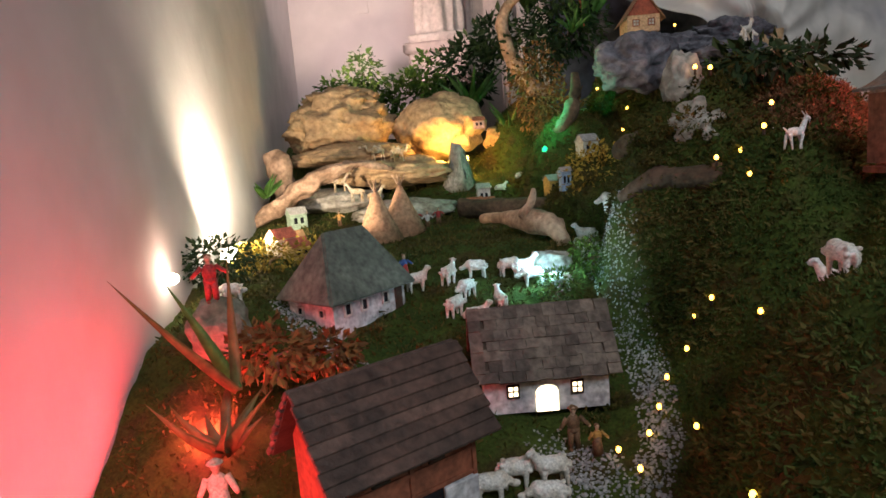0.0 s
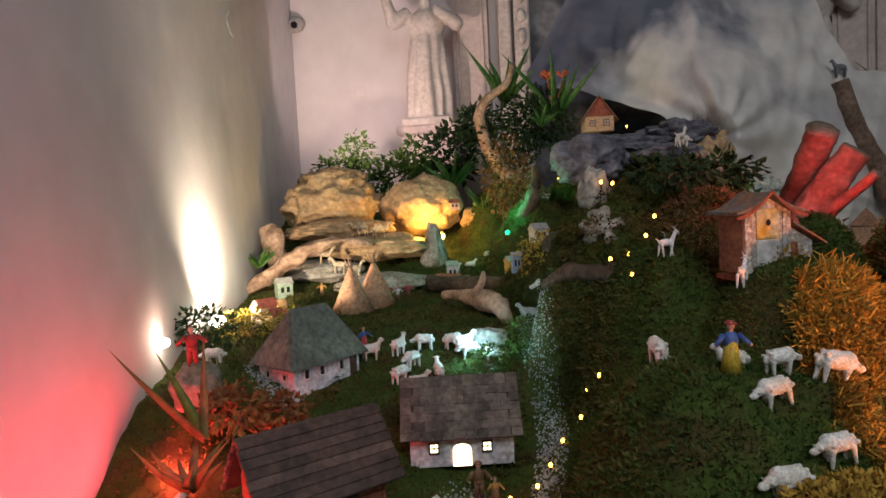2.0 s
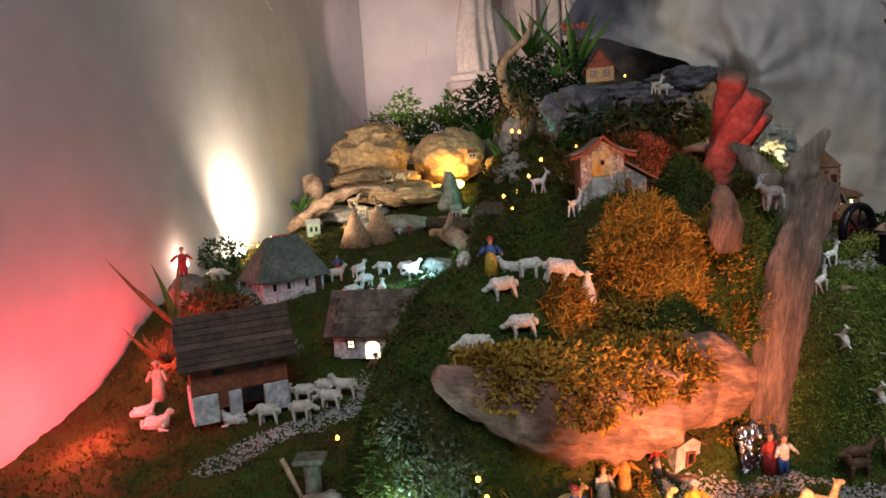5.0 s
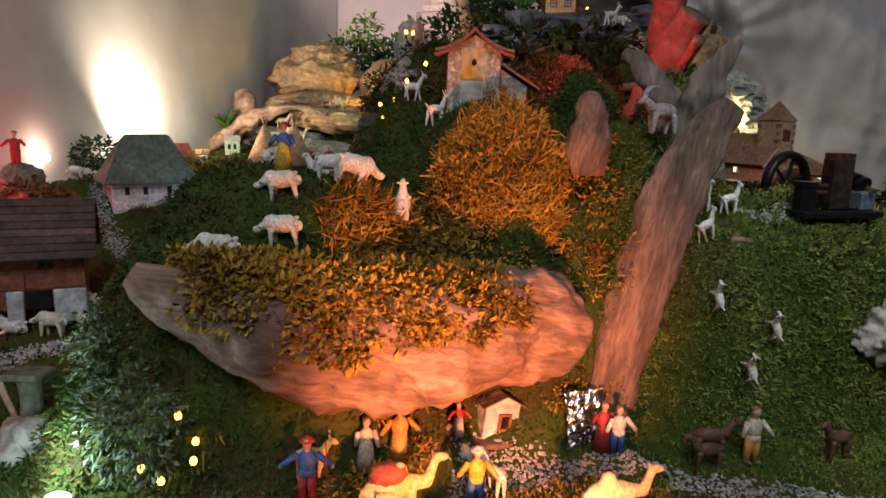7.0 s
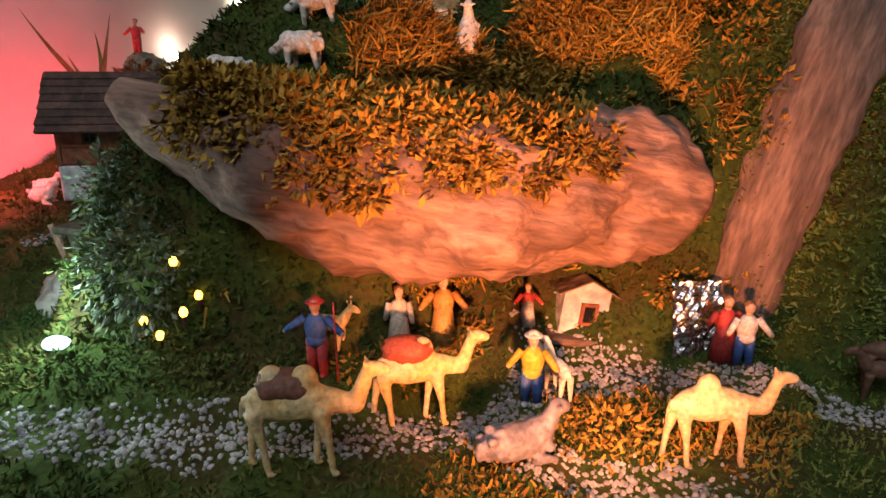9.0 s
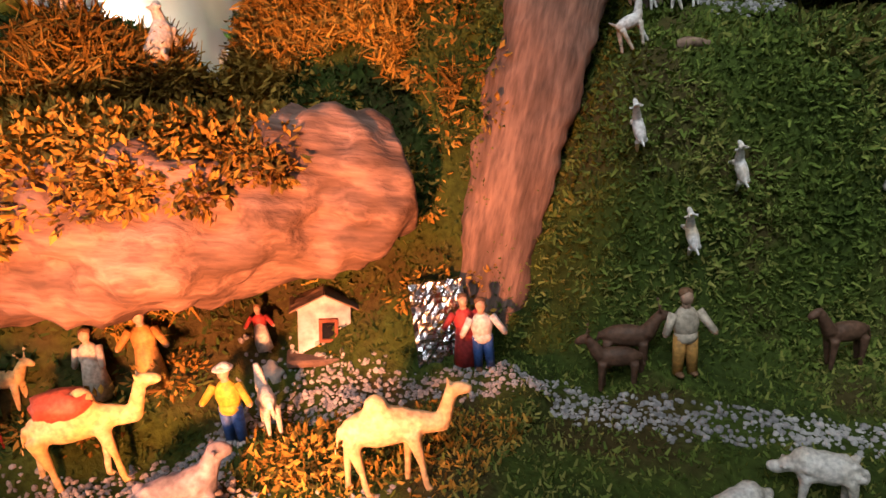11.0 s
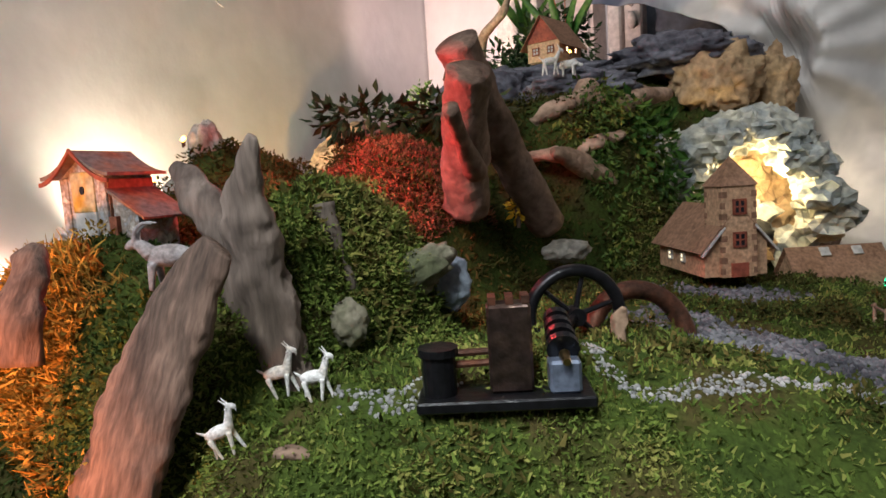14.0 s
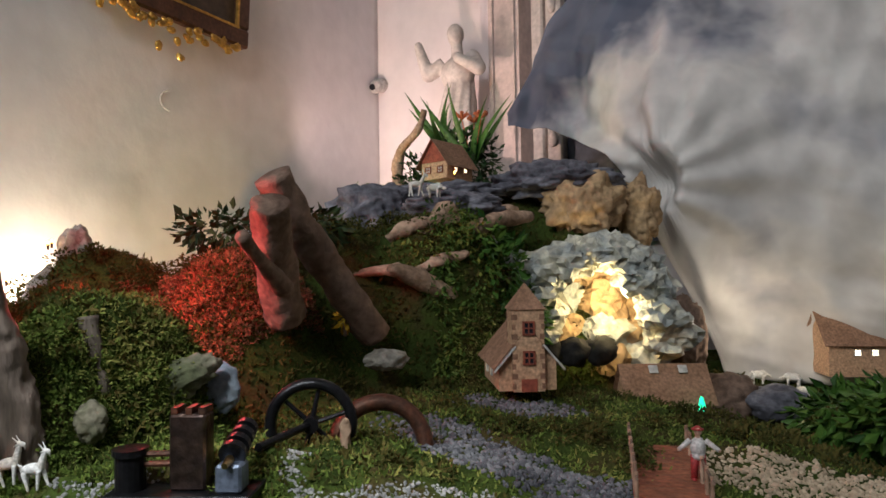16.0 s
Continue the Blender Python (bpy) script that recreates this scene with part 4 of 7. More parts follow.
timber("root", [(2.42, 4.66, 1.69), (2.40, 4.80, 1.72), (2.42, 4.95, 1.74)], [0.02, 0.028, 0.016], "drift", "pale twisted root on the mountainside", 18, 12, 0.3)
timber("root", [(2.46, 4.52, 1.50), (2.44, 4.42, 1.55), (2.43, 4.32, 1.58)], [0.02, 0.025, 0.012], "drift", "brown root behind the stump", 19, 12, 0.25)
timber("stump_arm", [(2.490, 3.975, 1.545), (2.527, 3.905, 1.592), (2.560, 3.842, 1.642)], [0.020, 0.014, 0.013], "bark", "thin side branch of the forked stump lit red", 20, 16, 0.12)
timber("tall_pole", [(3.72, 5.98, 1.30), (3.58, 6.0, 1.62), (3.43, 6.0, 1.91), (3.34, 6.0, 2.19)], [0.07, 0.06, 0.05, 0.045], "bark", "leaning brown trunk in front of the cloth", 22, 16, 0.1)
timber("wood_chip", [(2.635, 3.44, 1.262), (2.66, 3.45, 1.268), (2.685, 3.46, 1.265)], [0.006, 0.012, 0.005], "bark", "dark bark chip beside the goats", 24, 10, 0.3, 0.5)
timber("wood_chip", [(2.81, 3.87, 1.30), (2.815, 3.865, 1.335), (2.825, 3.86, 1.355)], [0.012, 0.012, 0.004], "drift", "pale wood splinter standing in the moss", 25, 10, 0.3, 0.5)

# ---------------------------------------------------------------- plants
M["blade_green"] = material("blade_green", (0.05, 0.13, 0.02), 0.45, other=(0.09, 0.18, 0.04), size=12, grain=60, bump=0.1)
M["blade_dry"] = material("blade_dry", (0.16, 0.13, 0.04), 0.5, other=(0.22, 0.12, 0.05), size=12, grain=60, bump=0.1)
M["leaf"] = island_material("leaf_green", (0.02, 0.06, 0.012), (0.05, 0.12, 0.02), (0.10, 0.17, 0.03), 0.5)
M["flower"] = material("orange_flower", (0.7, 0.18, 0.08), 0.6, bump=0)


def blade(parent, base, tip, wide, bend, mat, name="leaf", label=""):
    """A tapering, folded leaf that arches from base to tip."""
    bm = bmesh.new()
    a, b = Vector(base), Vector(tip)
    d = b - a
    side = d.cross(Vector((0.2, -0.9, 0.25))).normalized()
    up = side.cross(d).normalized()
    rows = []
    n = 9
    for i in range(n + 1):
        u = i / n
        p = a + d * u + up * bend * math.sin(math.pi * u) * d.length
        w = wide * (1 - u) ** 0.6 * (0.7 + 0.6 * math.sin(math.pi * min(1, u + 0.15)))
        rows.append([bm.verts.new(p - side * w + up * w * 0.35), bm.verts.new(p - up * w * 0.25), bm.verts.new(p + side * w + up * w * 0.35), bm.verts.new(p - up * w * 0.55)])
    for r, s in zip(rows, rows[1:]):
        for k in range(4):
            bm.faces.new((r[k], r[(k + 1) % 4], s[(k + 1) % 4], s[k]))
    bmesh.ops.recalc_face_normals(bm, faces=bm.faces)
    return part(name, bm, mat, parent, label, smooth=True)


def aloe():
    p = thing("aloe_plant", pose(1.112, 3.187, 1.135), "spiky aloe plant with long leaves tinted red", "plant")
    for tip, w, bend, m in (((-0.090, -0.080, 0.267), 0.007, 0.05, "blade_dry"), ((-0.120, 0.090, 0.225), 0.010, -0.05, "blade_green"), ((0.0, 0.075, 0.262), 0.008, 0.0, "blade_dry"), ((-0.075, 0.0, 0.170), 0.007, 0.05, "blade_dry")):
        blade(p, (0.02, 0.02, 0.07), tip, w, bend, M[m])
    for k in range(9):
        a = radians(20 + k * 41)
        r = 0.06 + 0.02 * (k % 3)
        blade(p, (0, 0, -0.02), (r * math.cos(a), r * math.sin(a), 0.03 + 0.03 * (k % 3)), 0.008, 0.16, M["blade_dry"])


def rosette(name, x, y, z, count, length, wide, mat, label, up=0.7, seed=1, flowers=0):
    rng = random.Random(seed)
    p = thing(name, pose(x, y, z), label, "plant")
    for k in range(count):
        a = 2.4 * k + rng.uniform(-0.3, 0.3)
        l = length * rng.uniform(0.7, 1.1)
        e = up * rng.uniform(0.6, 1.25)
        blade(p, (0, 0, 0), (l * math.cos(a) * (1 - e * 0.5), l * math.sin(a) * (1 - e * 0.5), l * e), wide, rng.uniform(0.02, 0.12), M[mat])
    for k in range(flowers):
        bm = bmesh.new()
        a = 2.1 * k
        limb(bm, (0, 0, 0), (0.05 * math.cos(a), 0.05 * math.sin(a), length * 0.5), 0.003, 0.002)
        for j in range(5):
            b = a + j * 1.25
            limb(bm, (0.05 * math.cos(a), 0.05 * math.sin(a), length * 0.5), (0.05 * math.cos(a) + 0.03 * math.cos(b), 0.05 * math.sin(a) + 0.03 * math.sin(b), length * 0.5 + 0.025), 0.003, 0.009)
        part("flower", bm, M["flower"], p, "orange flower")
    return p


aloe()
rosette("lily_plant", 1.80, 5.42, 2.02, 7, 0.42, 0.016, "blade_green", "strap leaved lily with orange flowers behind the chalet", 0.85, 3, 3)
rosette("spiky_plant", 1.55, 5.52, 2.14, 8, 0.36, 0.016, "blade_green", "dark green spiky plant at the mountain top", 0.75, 4)
rosette("spiky_plant", 1.25, 5.55, 1.72, 14, 0.24, 0.014, "blade_green", "bright green spiky plant behind the rocks", 0.7, 5)
rosette("spiky_plant", 1.45, 5.20, 1.58, 14, 0.16, 0.012, "blade_green", "small spiky plant lit green", 0.7, 6)
rosette("spiky_plant", 0.52, 4.70, 1.40, 9, 0.14, 0.010, "blade_green", "small green plant beside the wall", 0.8, 7)
rosette("spiky_plant", 1.74, 5.28, 1.98, 12, 0.12, 0.008, "blade_green", "small green plant beside the chalet", 0.8, 8)
rosette("palm", 4.05, 6.25, 1.75, 22, 0.75, 0.02, "blade_green", "dark palm in front of the doorway", 0.6, 9)


def leaf_cloud(rng, centre, radii, count, size, verts, faces, droop=0.3):
    """Small pointed leaves scattered through a rounded volume."""
    for _ in range(count):
        d = Vector((rng.gauss(0, 1), rng.gauss(0, 1), rng.gauss(0, 1))).normalized() * rng.uniform(0.45, 1.0)
        c = Vector(centre) + Vector((d.x * radii[0], d.y * radii[1], d.z * radii[2]))
        out = (d + Vector((rng.uniform(-0.7, 0.7), rng.uniform(-0.7, 0.7), rng.uniform(-0.6, 0.6) - droop))).normalized()
        s = out.cross(Vector((rng.uniform(-1, 1), rng.uniform(-1, 1), 1))).normalized()
        l = size * rng.uniform(0.6, 1.3)
        n = out.cross(s) * l * 0.12
        k = len(verts)
        verts += [c, c + out * l * 0.5 + s * l * 0.26 + n, c + out * l, c + out * l * 0.5 - s * l * 0.26 + n]
        faces += [(k, k + 1, k + 2, k + 3)]


def shrub(name, place, blobs, size, mat, label, seed=0, stems=5):
    rng = random.Random(seed)
    p = thing(name, pose(*place), label, "plant")
    verts, faces = [], []
    for c, r, n in blobs:
        leaf_cloud(rng, c, r, n, size, verts, faces)
    mesh = bpy.data.meshes.new("foliage")
    mesh.from_pydata(verts, [], faces)
    mesh.materials.append(mat)
    tagged(part("foliage", mesh, None, p), kind="stuff")
    for k in range(stems):
        c, r, n = blobs[k % len(blobs)]
        part("stem", tube([(0, 0, -0.02), (c[0] * 0.5 + rng.uniform(-0.01, 0.01), c[1] * 0.5, c[2] * 0.5), (c[0] + rng.uniform(-0.5, 0.5) * r[0], c[1] + rng.uniform(-0.5, 0.5) * r[1], c[2])], [0.004, 0.003, 0.0015], 6, 0.1, 4), M["bark"], p, smooth=True)
    return p


M["fern_green"] = island_material("fern_green", (0.03, 0.07, 0.012), (0.06, 0.12, 0.02), (0.11, 0.17, 0.03), 0.7)
M["dark_leaf"] = island_material("dark_leaf", (0.012, 0.03, 0.012), (0.025, 0.05, 0.018), (0.05, 0.075, 0.025), 0.6)
M["dry_leaf"] = island_material("dry_leaf", (0.10, 0.05, 0.02), (0.17, 0.08, 0.03), (0.24, 0.13, 0.04), 0.8)
M["grey_leaf"] = island_material("grey_green_leaf", (0.06, 0.085, 0.05), (0.12, 0.15, 0.10), (0.20, 0.24, 0.17), 0.7)
M["yellow_leaf"] = island_material("yellow_leaf", (0.50, 0.26, 0.01), (0.62, 0.36, 0.02), (0.70, 0.48, 0.05), 0.6)
M["yellow_moss"] = island_material("yellow_moss", (0.16, 0.11, 0.02), (0.28, 0.20, 0.03), (0.38, 0.30, 0.05), 0.8)
shrub("fern", (0.58, 5.72, 1.60), [((0, 0, 0.22), (0.20, 0.14, 0.16), 900), ((-0.15, 0, 0.12), (0.14, 0.12, 0.14), 500), ((0.1, 0, 0.36), (0.10, 0.08, 0.12), 300)], 0.035, M["fern_green"], "feathery green fern in the corner", 1, 6)
shrub("fern", (0.92, 5.66, 1.60), [((0, 0, 0.18), (0.20, 0.14, 0.16), 900), ((0.1, 0, 0.30), (0.10, 0.08, 0.12), 300)], 0.038, M["fern_green"], "dark green fern behind the boulders", 2, 6)
shrub("shrub", (1.22, 5.75, 1.75), [((0, 0, 0.18), (0.18, 0.12, 0.18), 600), ((0.15, 0, 0.32), (0.12, 0.1, 0.12), 300)], 0.05, M["dark_leaf"], "dark leafy shrub below the stone statue", 3)
shrub("shrub", (1.72, 5.45, 1.92), [((0, 0, 0.12), (0.2, 0.14, 0.16), 900), ((-0.15, -0.1, 0.0), (0.16, 0.14, 0.18), 700)], 0.035, M["dark_leaf"], "dense dark shrub on the mountain top", 4)
shrub("shrub", (1.58, 5.05, 1.72), [((0, 0, 0.02), (0.12, 0.12, 0.18), 900), ((0.08, -0.08, -0.1), (0.12, 0.1, 0.14), 700)], 0.022, M["dry_leaf"], "brown green moss hanging below the crooked branch", 5, 3)
shrub("ivy", (2.46, 4.72, 1.50), [((0, 0, 0.05), (0.08, 0.14, 0.14), 420), ((0.04, 0.05, -0.08), (0.07, 0.10, 0.10), 260), ((-0.04, -0.02, 0.16), (0.06, 0.1, 0.07), 160)], 0.035, M["leaf"], "green ivy with stems hanging beside the church", 6, 12)
shrub("shrub", (3.22, 5.36, 1.08), [((0, 0, 0.05), (0.16, 0.14, 0.10), 600), ((0.12, -0.1, 0.1), (0.12, 0.1, 0.1), 400)], 0.045, M["leaf"], "bright green leafy shrub at the terrace edge", 7)
shrub("shrub", (3.02, 3.62, 1.06), [((0, 0, 0.0), (0.10, 0.06, 0.06), 260)], 0.03, M["leaf"], "leafy sprig beside the grey rock", 8, 3)
shrub("shrub", (2.12, 4.05, 1.66), [((0, 0, 0.02), (0.14, 0.12, 0.05), 320), ((0.16, 0.12, 0.02), (0.12, 0.1, 0.05), 250)], 0.032, M["dark_leaf"], "dark leafy sprigs along the ridge", 9, 4)
shrub("shrub", (1.150, 3.300, 1.205), [((0, 0, 0.03), (0.08, 0.07, 0.05), 500), ((0.09, 0.02, 0.02), (0.06, 0.05, 0.035), 300)], 0.02, M["dry_leaf"], "dry brown shrub lit red beside the aloe", 10, 4)
shrub("shrub", (0.80, 3.78, 1.26), [((0, 0, 0.05), (0.10, 0.08, 0.06), 700)], 0.018, M["dark_leaf"], "dark bush in front of the bright floodlight", 11, 3)
shrub("shrub", (0.84, 3.98, 1.26), [((0, 0, 0.02), (0.12, 0.08, 0.05), 900), ((0.1, 0.08, 0.02), (0.08, 0.07, 0.04), 500)], 0.014, M["yellow_moss"], "yellow green moss bush lit by the floodlight", 12, 3)
shrub("shrub", (2.012, 2.812, 1.03), [((0, 0, 0.05), (0.07, 0.06, 0.08), 1500), ((-0.05, 0.02, 0.12), (0.05, 0.05, 0.06), 700)], 0.010, M["grey_leaf"], "grey green bush lit by a cold lamp", 13, 3)
shrub("shrub", (1.74, 4.30, 1.40), [((0, 0, 0.02), (0.10, 0.10, 0.10), 900)], 0.016, M["yellow_moss"], "yellow green moss mound by the toy town", 14, 2)
shrub("shrub", (2.98, 4.72, 1.14), [((0, 0, 0.04), (0.12, 0.12, 0.05), 900), ((0.14, -0.1, 0.03), (0.12, 0.12, 0.05), 700)], 0.014, M["yellow_moss"], "yellow green moss beside the footbridge", 15, 2)
shrub("shrub", (1.70, 3.86, 1.24), [((0, 0, 0.02), (0.06, 0.07, 0.05), 500)], 0.012, M["fern_green"], "grey green bush beside the stream", 16, 2)
shrub("shrub", (1.62, 3.70, 1.20), [((0, 0, 0.03), (0.05, 0.07, 0.04), 600)], 0.011, M["fern_green"], "pale blue green bush beside the sheep", 17, 2)

shrub("shrub", (2.427, 4.181, 1.445), [((0, 0, 0.02), (0.014, 0.012, 0.024), 40)], 0.022, M["yellow_leaf"], "small bright yellow sprig beside the forked stump", 18, 2)

# ---------------------------------------------------------------- the grotto
M["foil"] = material("crumpled_rock_paper", (0.66, 0.63, 0.50), 0.45, other=(0.34, 0.37, 0.36), size=14, grain=50, bump=0.8, spec=0.5)


# near black: the cave mouth's darkness is put into the stones' colour
M["cave_black"] = material("cave_black_stone", (0.012, 0.011, 0.010), 0.8, size=30, grain=90)


def grotto():
    g = thing("grotto", pose(2.63, 4.98, 1.26), "grotto of crumpled pale rock paper with a warm lamp inside", "grotto")
    rng = random.Random(5)
    for k in range(30):
        a = radians(-8 + 196 * k / 29)
        r = 0.19 + rng.uniform(-0.02, 0.03)
        s = rng.uniform(0.045, 0.075)
        ca, sa = math.cos(radians(42)), math.sin(radians(42))
        x, z = r * math.cos(a), 0.12 + 0.24 * math.sin(a)
        part("rock", lump((s, s, s * 0.8), 40 + k, 0.5, 3, 2.6), M["foil"], g, smooth=False, at=pose(x * ca, x * sa + rng.uniform(-0.03, 0.05), z))
    for k in range(16):
        x, z = -0.19 + 0.125 * (k % 4), 0.02 + 0.095 * (k // 4)
        part("inner_rock", lump((0.085, 0.05, 0.07), 90 + k, 0.5, 3, 2.4), M["tan_rock"] if k % 3 else M["foil"], g, at=pose(0, 0, 0, 0, 0, 42) @ pose(x, 0.15 + 0.02 * (k % 2), z))
    # black round stones that also stand in for the dark cave opening
    for k in range(3):
        part("cave_stone", lump((0.05, 0.04, 0.045), 120 + k, 0.3, 3, 2.0), M["cave_black"], g, smooth=True, at=pose(0, 0, 0, 0, 0, 42) @ pose(-0.15 + 0.08 * k, 0.0, 0.06))


grotto()

# ---------------------------------------------------------------- roots and ivy on the flank above the church
timber("root", [(2.30, 4.44, 1.655), (2.34, 4.50, 1.70), (2.37, 4.57, 1.70), (2.385, 4.62, 1.725)], [0.016, 0.026, 0.024, 0.014], "drift", "gnarled tan root on the mountain flank", 31, 20, 0.5, 0.8, 18)
timber("root", [(2.24, 4.86, 1.75), (2.28, 4.95, 1.765), (2.31, 5.03, 1.77)], [0.014, 0.026, 0.016], "drift", "tan root below the grey ledge", 32, 20, 0.5, 0.7, 18)
timber("root", [(2.33, 4.29, 1.565), (2.39, 4.36, 1.575), (2.44, 4.42, 1.545), (2.455, 4.45, 1.53)], [0.012, 0.022, 0.02, 0.008], "drift", "tan root pointing out of the moss", 33, 20, 0.45, 0.7, 18)
timber("root", [(2.40, 4.44, 1.57), (2.44, 4.51, 1.60), (2.46, 4.58, 1.62)], [0.012, 0.026, 0.012], "drift", "short tan root in the ivy", 34, 20, 0.5, 0.6, 18)


def ivy():
    rng = random.Random(61)
    verts, faces = [], []
    for k in range(75):
        u, v = rng.uniform(0, 1), rng.uniform(0, 1)
        x, y = 2.37 + 0.17 * u - 0.03 * v, 4.40 + 0.34 * v
        c = (x, y, ground(x, y) + rng.uniform(0.005, 0.05))
        leaf_cloud(rng, c, (0.035, 0.03, 0.03), 26, 0.017, verts, faces, 0.5)
    mesh = bpy.data.meshes.new("ivy")
    mesh.from_pydata(verts, [], faces)
    mesh.materials.append(M["ivy_leaf"])
    tagged(new("ivy", mesh), "green ivy leaves on the flank above the church", "ivy", kind="stuff")


M["ivy_leaf"] = island_material("ivy_leaf", (0.03, 0.07, 0.012), (0.08, 0.14, 0.025), (0.20, 0.20, 0.04), 0.5)
ivy()

# ---------------------------------------------------------------- moss and gravel
PATHS = (
    ("pale", ((1.95, 2.60), (2.187, 2.76), (2.30, 2.88), (2.36, 2.955), (2.43, 2.935), (2.50, 2.955), (2.56, 3.0)), 0.030),
    ("pale", ((2.33, 3.10), (2.40, 3.095), (2.45, 3.13)), 0.045),
    ("pale", ((2.36, 3.06), (2.36, 2.955)), 0.03),
    ("pale", ((2.45, 3.14), (2.52, 3.18), (2.572, 3.202), (2.697, 3.195), (2.85, 3.25), (3.10, 3.30)), 0.026),
    ("pale", ((1.69, 4.12), (1.71, 3.92), (1.75, 3.68), (1.77, 3.52), (1.76, 3.32), (1.71, 3.20)), 0.032),
    ("pale", ((1.46, 2.92), (1.52, 3.05), (1.60, 3.15), (1.66, 3.28), (1.58, 3.36)), 0.04),
    ("pale", ((1.05, 3.58), (1.12, 3.50), (1.22, 3.44), (1.36, 3.38)), 0.026),
    ("pale", ((2.67, 3.52), (2.73, 3.56), (2.76, 3.60)), 0.018),
    ("pale", ((2.81, 3.79), (2.86, 3.735), (2.905, 3.72), (2.97, 3.83), (3.05, 3.94), (3.30, 4.06)), 0.014),
    ("dark", ((2.70, 4.32), (2.80, 4.33), (2.86, 4.40)), 0.06),
    ("dark", ((2.74, 4.08), (2.95, 4.06), (3.06, 4.08), (3.30, 4.22)), 0.09),
    ("sand", ((3.16, 4.45), (3.30, 4.55), (3.50, 4.70)), 0.09),
)


def off_path(x, y, which=None):
    """How far outside the nearest path a place lies, below 0 on it."""
    best = np.full(np.shape(x), 9.0)
    for kind, line, half in PATHS:
        if which and kind != which:
            continue
        for (ax, ay), (bx, by) in zip(line, line[1:]):
            u = np.clip(((x - ax) * (bx - ax) + (y - ay) * (by - ay)) / ((bx - ax) ** 2 + (by - ay) ** 2), 0, 1)
            best = np.minimum(best, np.hypot(x - ax - u * (bx - ax), y - ay - u * (by - ay)) - half)
    return best


def noisy(x, y, f, o):
    return np.array([noise.noise((a * f, b * f, o)) for a, b in zip(x, y)])


def bumps(x, y):
    return np.array([bump(a, b) for a, b in zip(x, y)])


def tufts(name, x0, x1, y0, y1, count, length, mat, label, seed, mask=None, blades=3, lift=0.0, wide=0.22, drop=0.0):
    """Moss: crossed little blades that grow out of the ground, thick on steep places too."""
    rng = np.random.default_rng(seed)
    x, y = rng.uniform(x0, x1, count * 4), rng.uniform(y0, y1, count * 4)
    h = 0.004
    gx, gy = (height(x + h, y) - height(x - h, y)) / (2 * h), (height(x, y + h) - height(x, y - h)) / (2 * h)
    area = np.sqrt(1 + gx**2 + gy**2)
    keep = (rng.uniform(0, 1, len(x)) < area / 4) & (off_path(x, y) > rng.normal(0, 0.008, len(x))) & (x > wall_at(y) + 0.02)
    if mask is not None:
        keep &= mask(x, y, rng)
    x, y, gx, gy = (a[keep][:count] for a in (x, y, gx, gy))
    z = height(x, y) + bumps(x, y) + lift - 0.003
    n = np.stack([-gx, -gy, np.ones_like(gx)], -1)
    n /= np.linalg.norm(n, axis=1)[:, None]
    base = np.repeat(np.stack([x, y, z], -1), blades, 0)
    out = np.repeat(n, blades, 0) + rng.normal(0, 1.0, (len(base), 3)) + np.array([0, 0, -drop])
    out /= np.linalg.norm(out, axis=1)[:, None]
    side = np.cross(out, rng.normal(0, 1, out.shape))
    side /= np.linalg.norm(side, axis=1)[:, None]
    l = (length * rng.uniform(0.5, 1.3, len(base)))[:, None]
    base = base + rng.normal(0, length * 0.35, base.shape)
    verts = np.stack([base - side * l * wide, base + side * l * wide, base + out * l + side * l * wide * 0.4, base + out * l - side * l * wide * 0.4], 1).reshape(-1, 3)
    k = np.arange(len(base))[:, None] * 4
    mesh = bpy.data.meshes.new(name)
    mesh.from_pydata(verts.tolist(), [], (k + np.array([0, 1, 2, 3])).tolist())
    mesh.materials.append(mat)
    tagged(new(name, mesh), label, "moss", kind="stuff")


M["moss"] = island_material("moss_green", (0.055, 0.09, 0.016), (0.125, 0.175, 0.034), (0.24, 0.235, 0.065), 0.9)
M["moss_dark"] = island_material("moss_dark_green", (0.022, 0.045, 0.010), (0.05, 0.085, 0.018), (0.11, 0.11, 0.03), 0.9)
# brown dry moss with the ridge lamp's red pool put into its colour
M["moss_red_lit"] = island_material("moss_brown_red_lit", (0.10, 0.05, 0.03), (0.22, 0.10, 0.05), (0.34, 0.17, 0.08), 0.9)
M["moss_far"] = island_material("moss_brown_green", (0.03, 0.038, 0.008), (0.06, 0.06, 0.014), (0.11, 0.085, 0.025), 0.9)
M["moss_dry"] = island_material("moss_dry", (0.13, 0.075, 0.015), (0.30, 0.175, 0.03), (0.48, 0.31, 0.06), 0.9)


def dry_patch(x, y, rng):
    patch = noisy(x, y, 5.0, 9.0) + 0.5 * noisy(x, y, 14.0, 2.0)
    inside = (x > 2.04) & (x < 2.50) & (y < 3.40) & (y > 2.80) & (np.hypot(x - 2.365, y - 3.225) > 0.05)
    rim = 2.15 + np.where(y < 3.06, 0.5, 0.2) * (y - 3.06) + 0.03 * noisy(x, y, 18.0, 4.0)
    return inside & (patch > np.where(y > 3.2, 0.06, -0.05)) & (x > rim) & (height(x, y) > 1.05)


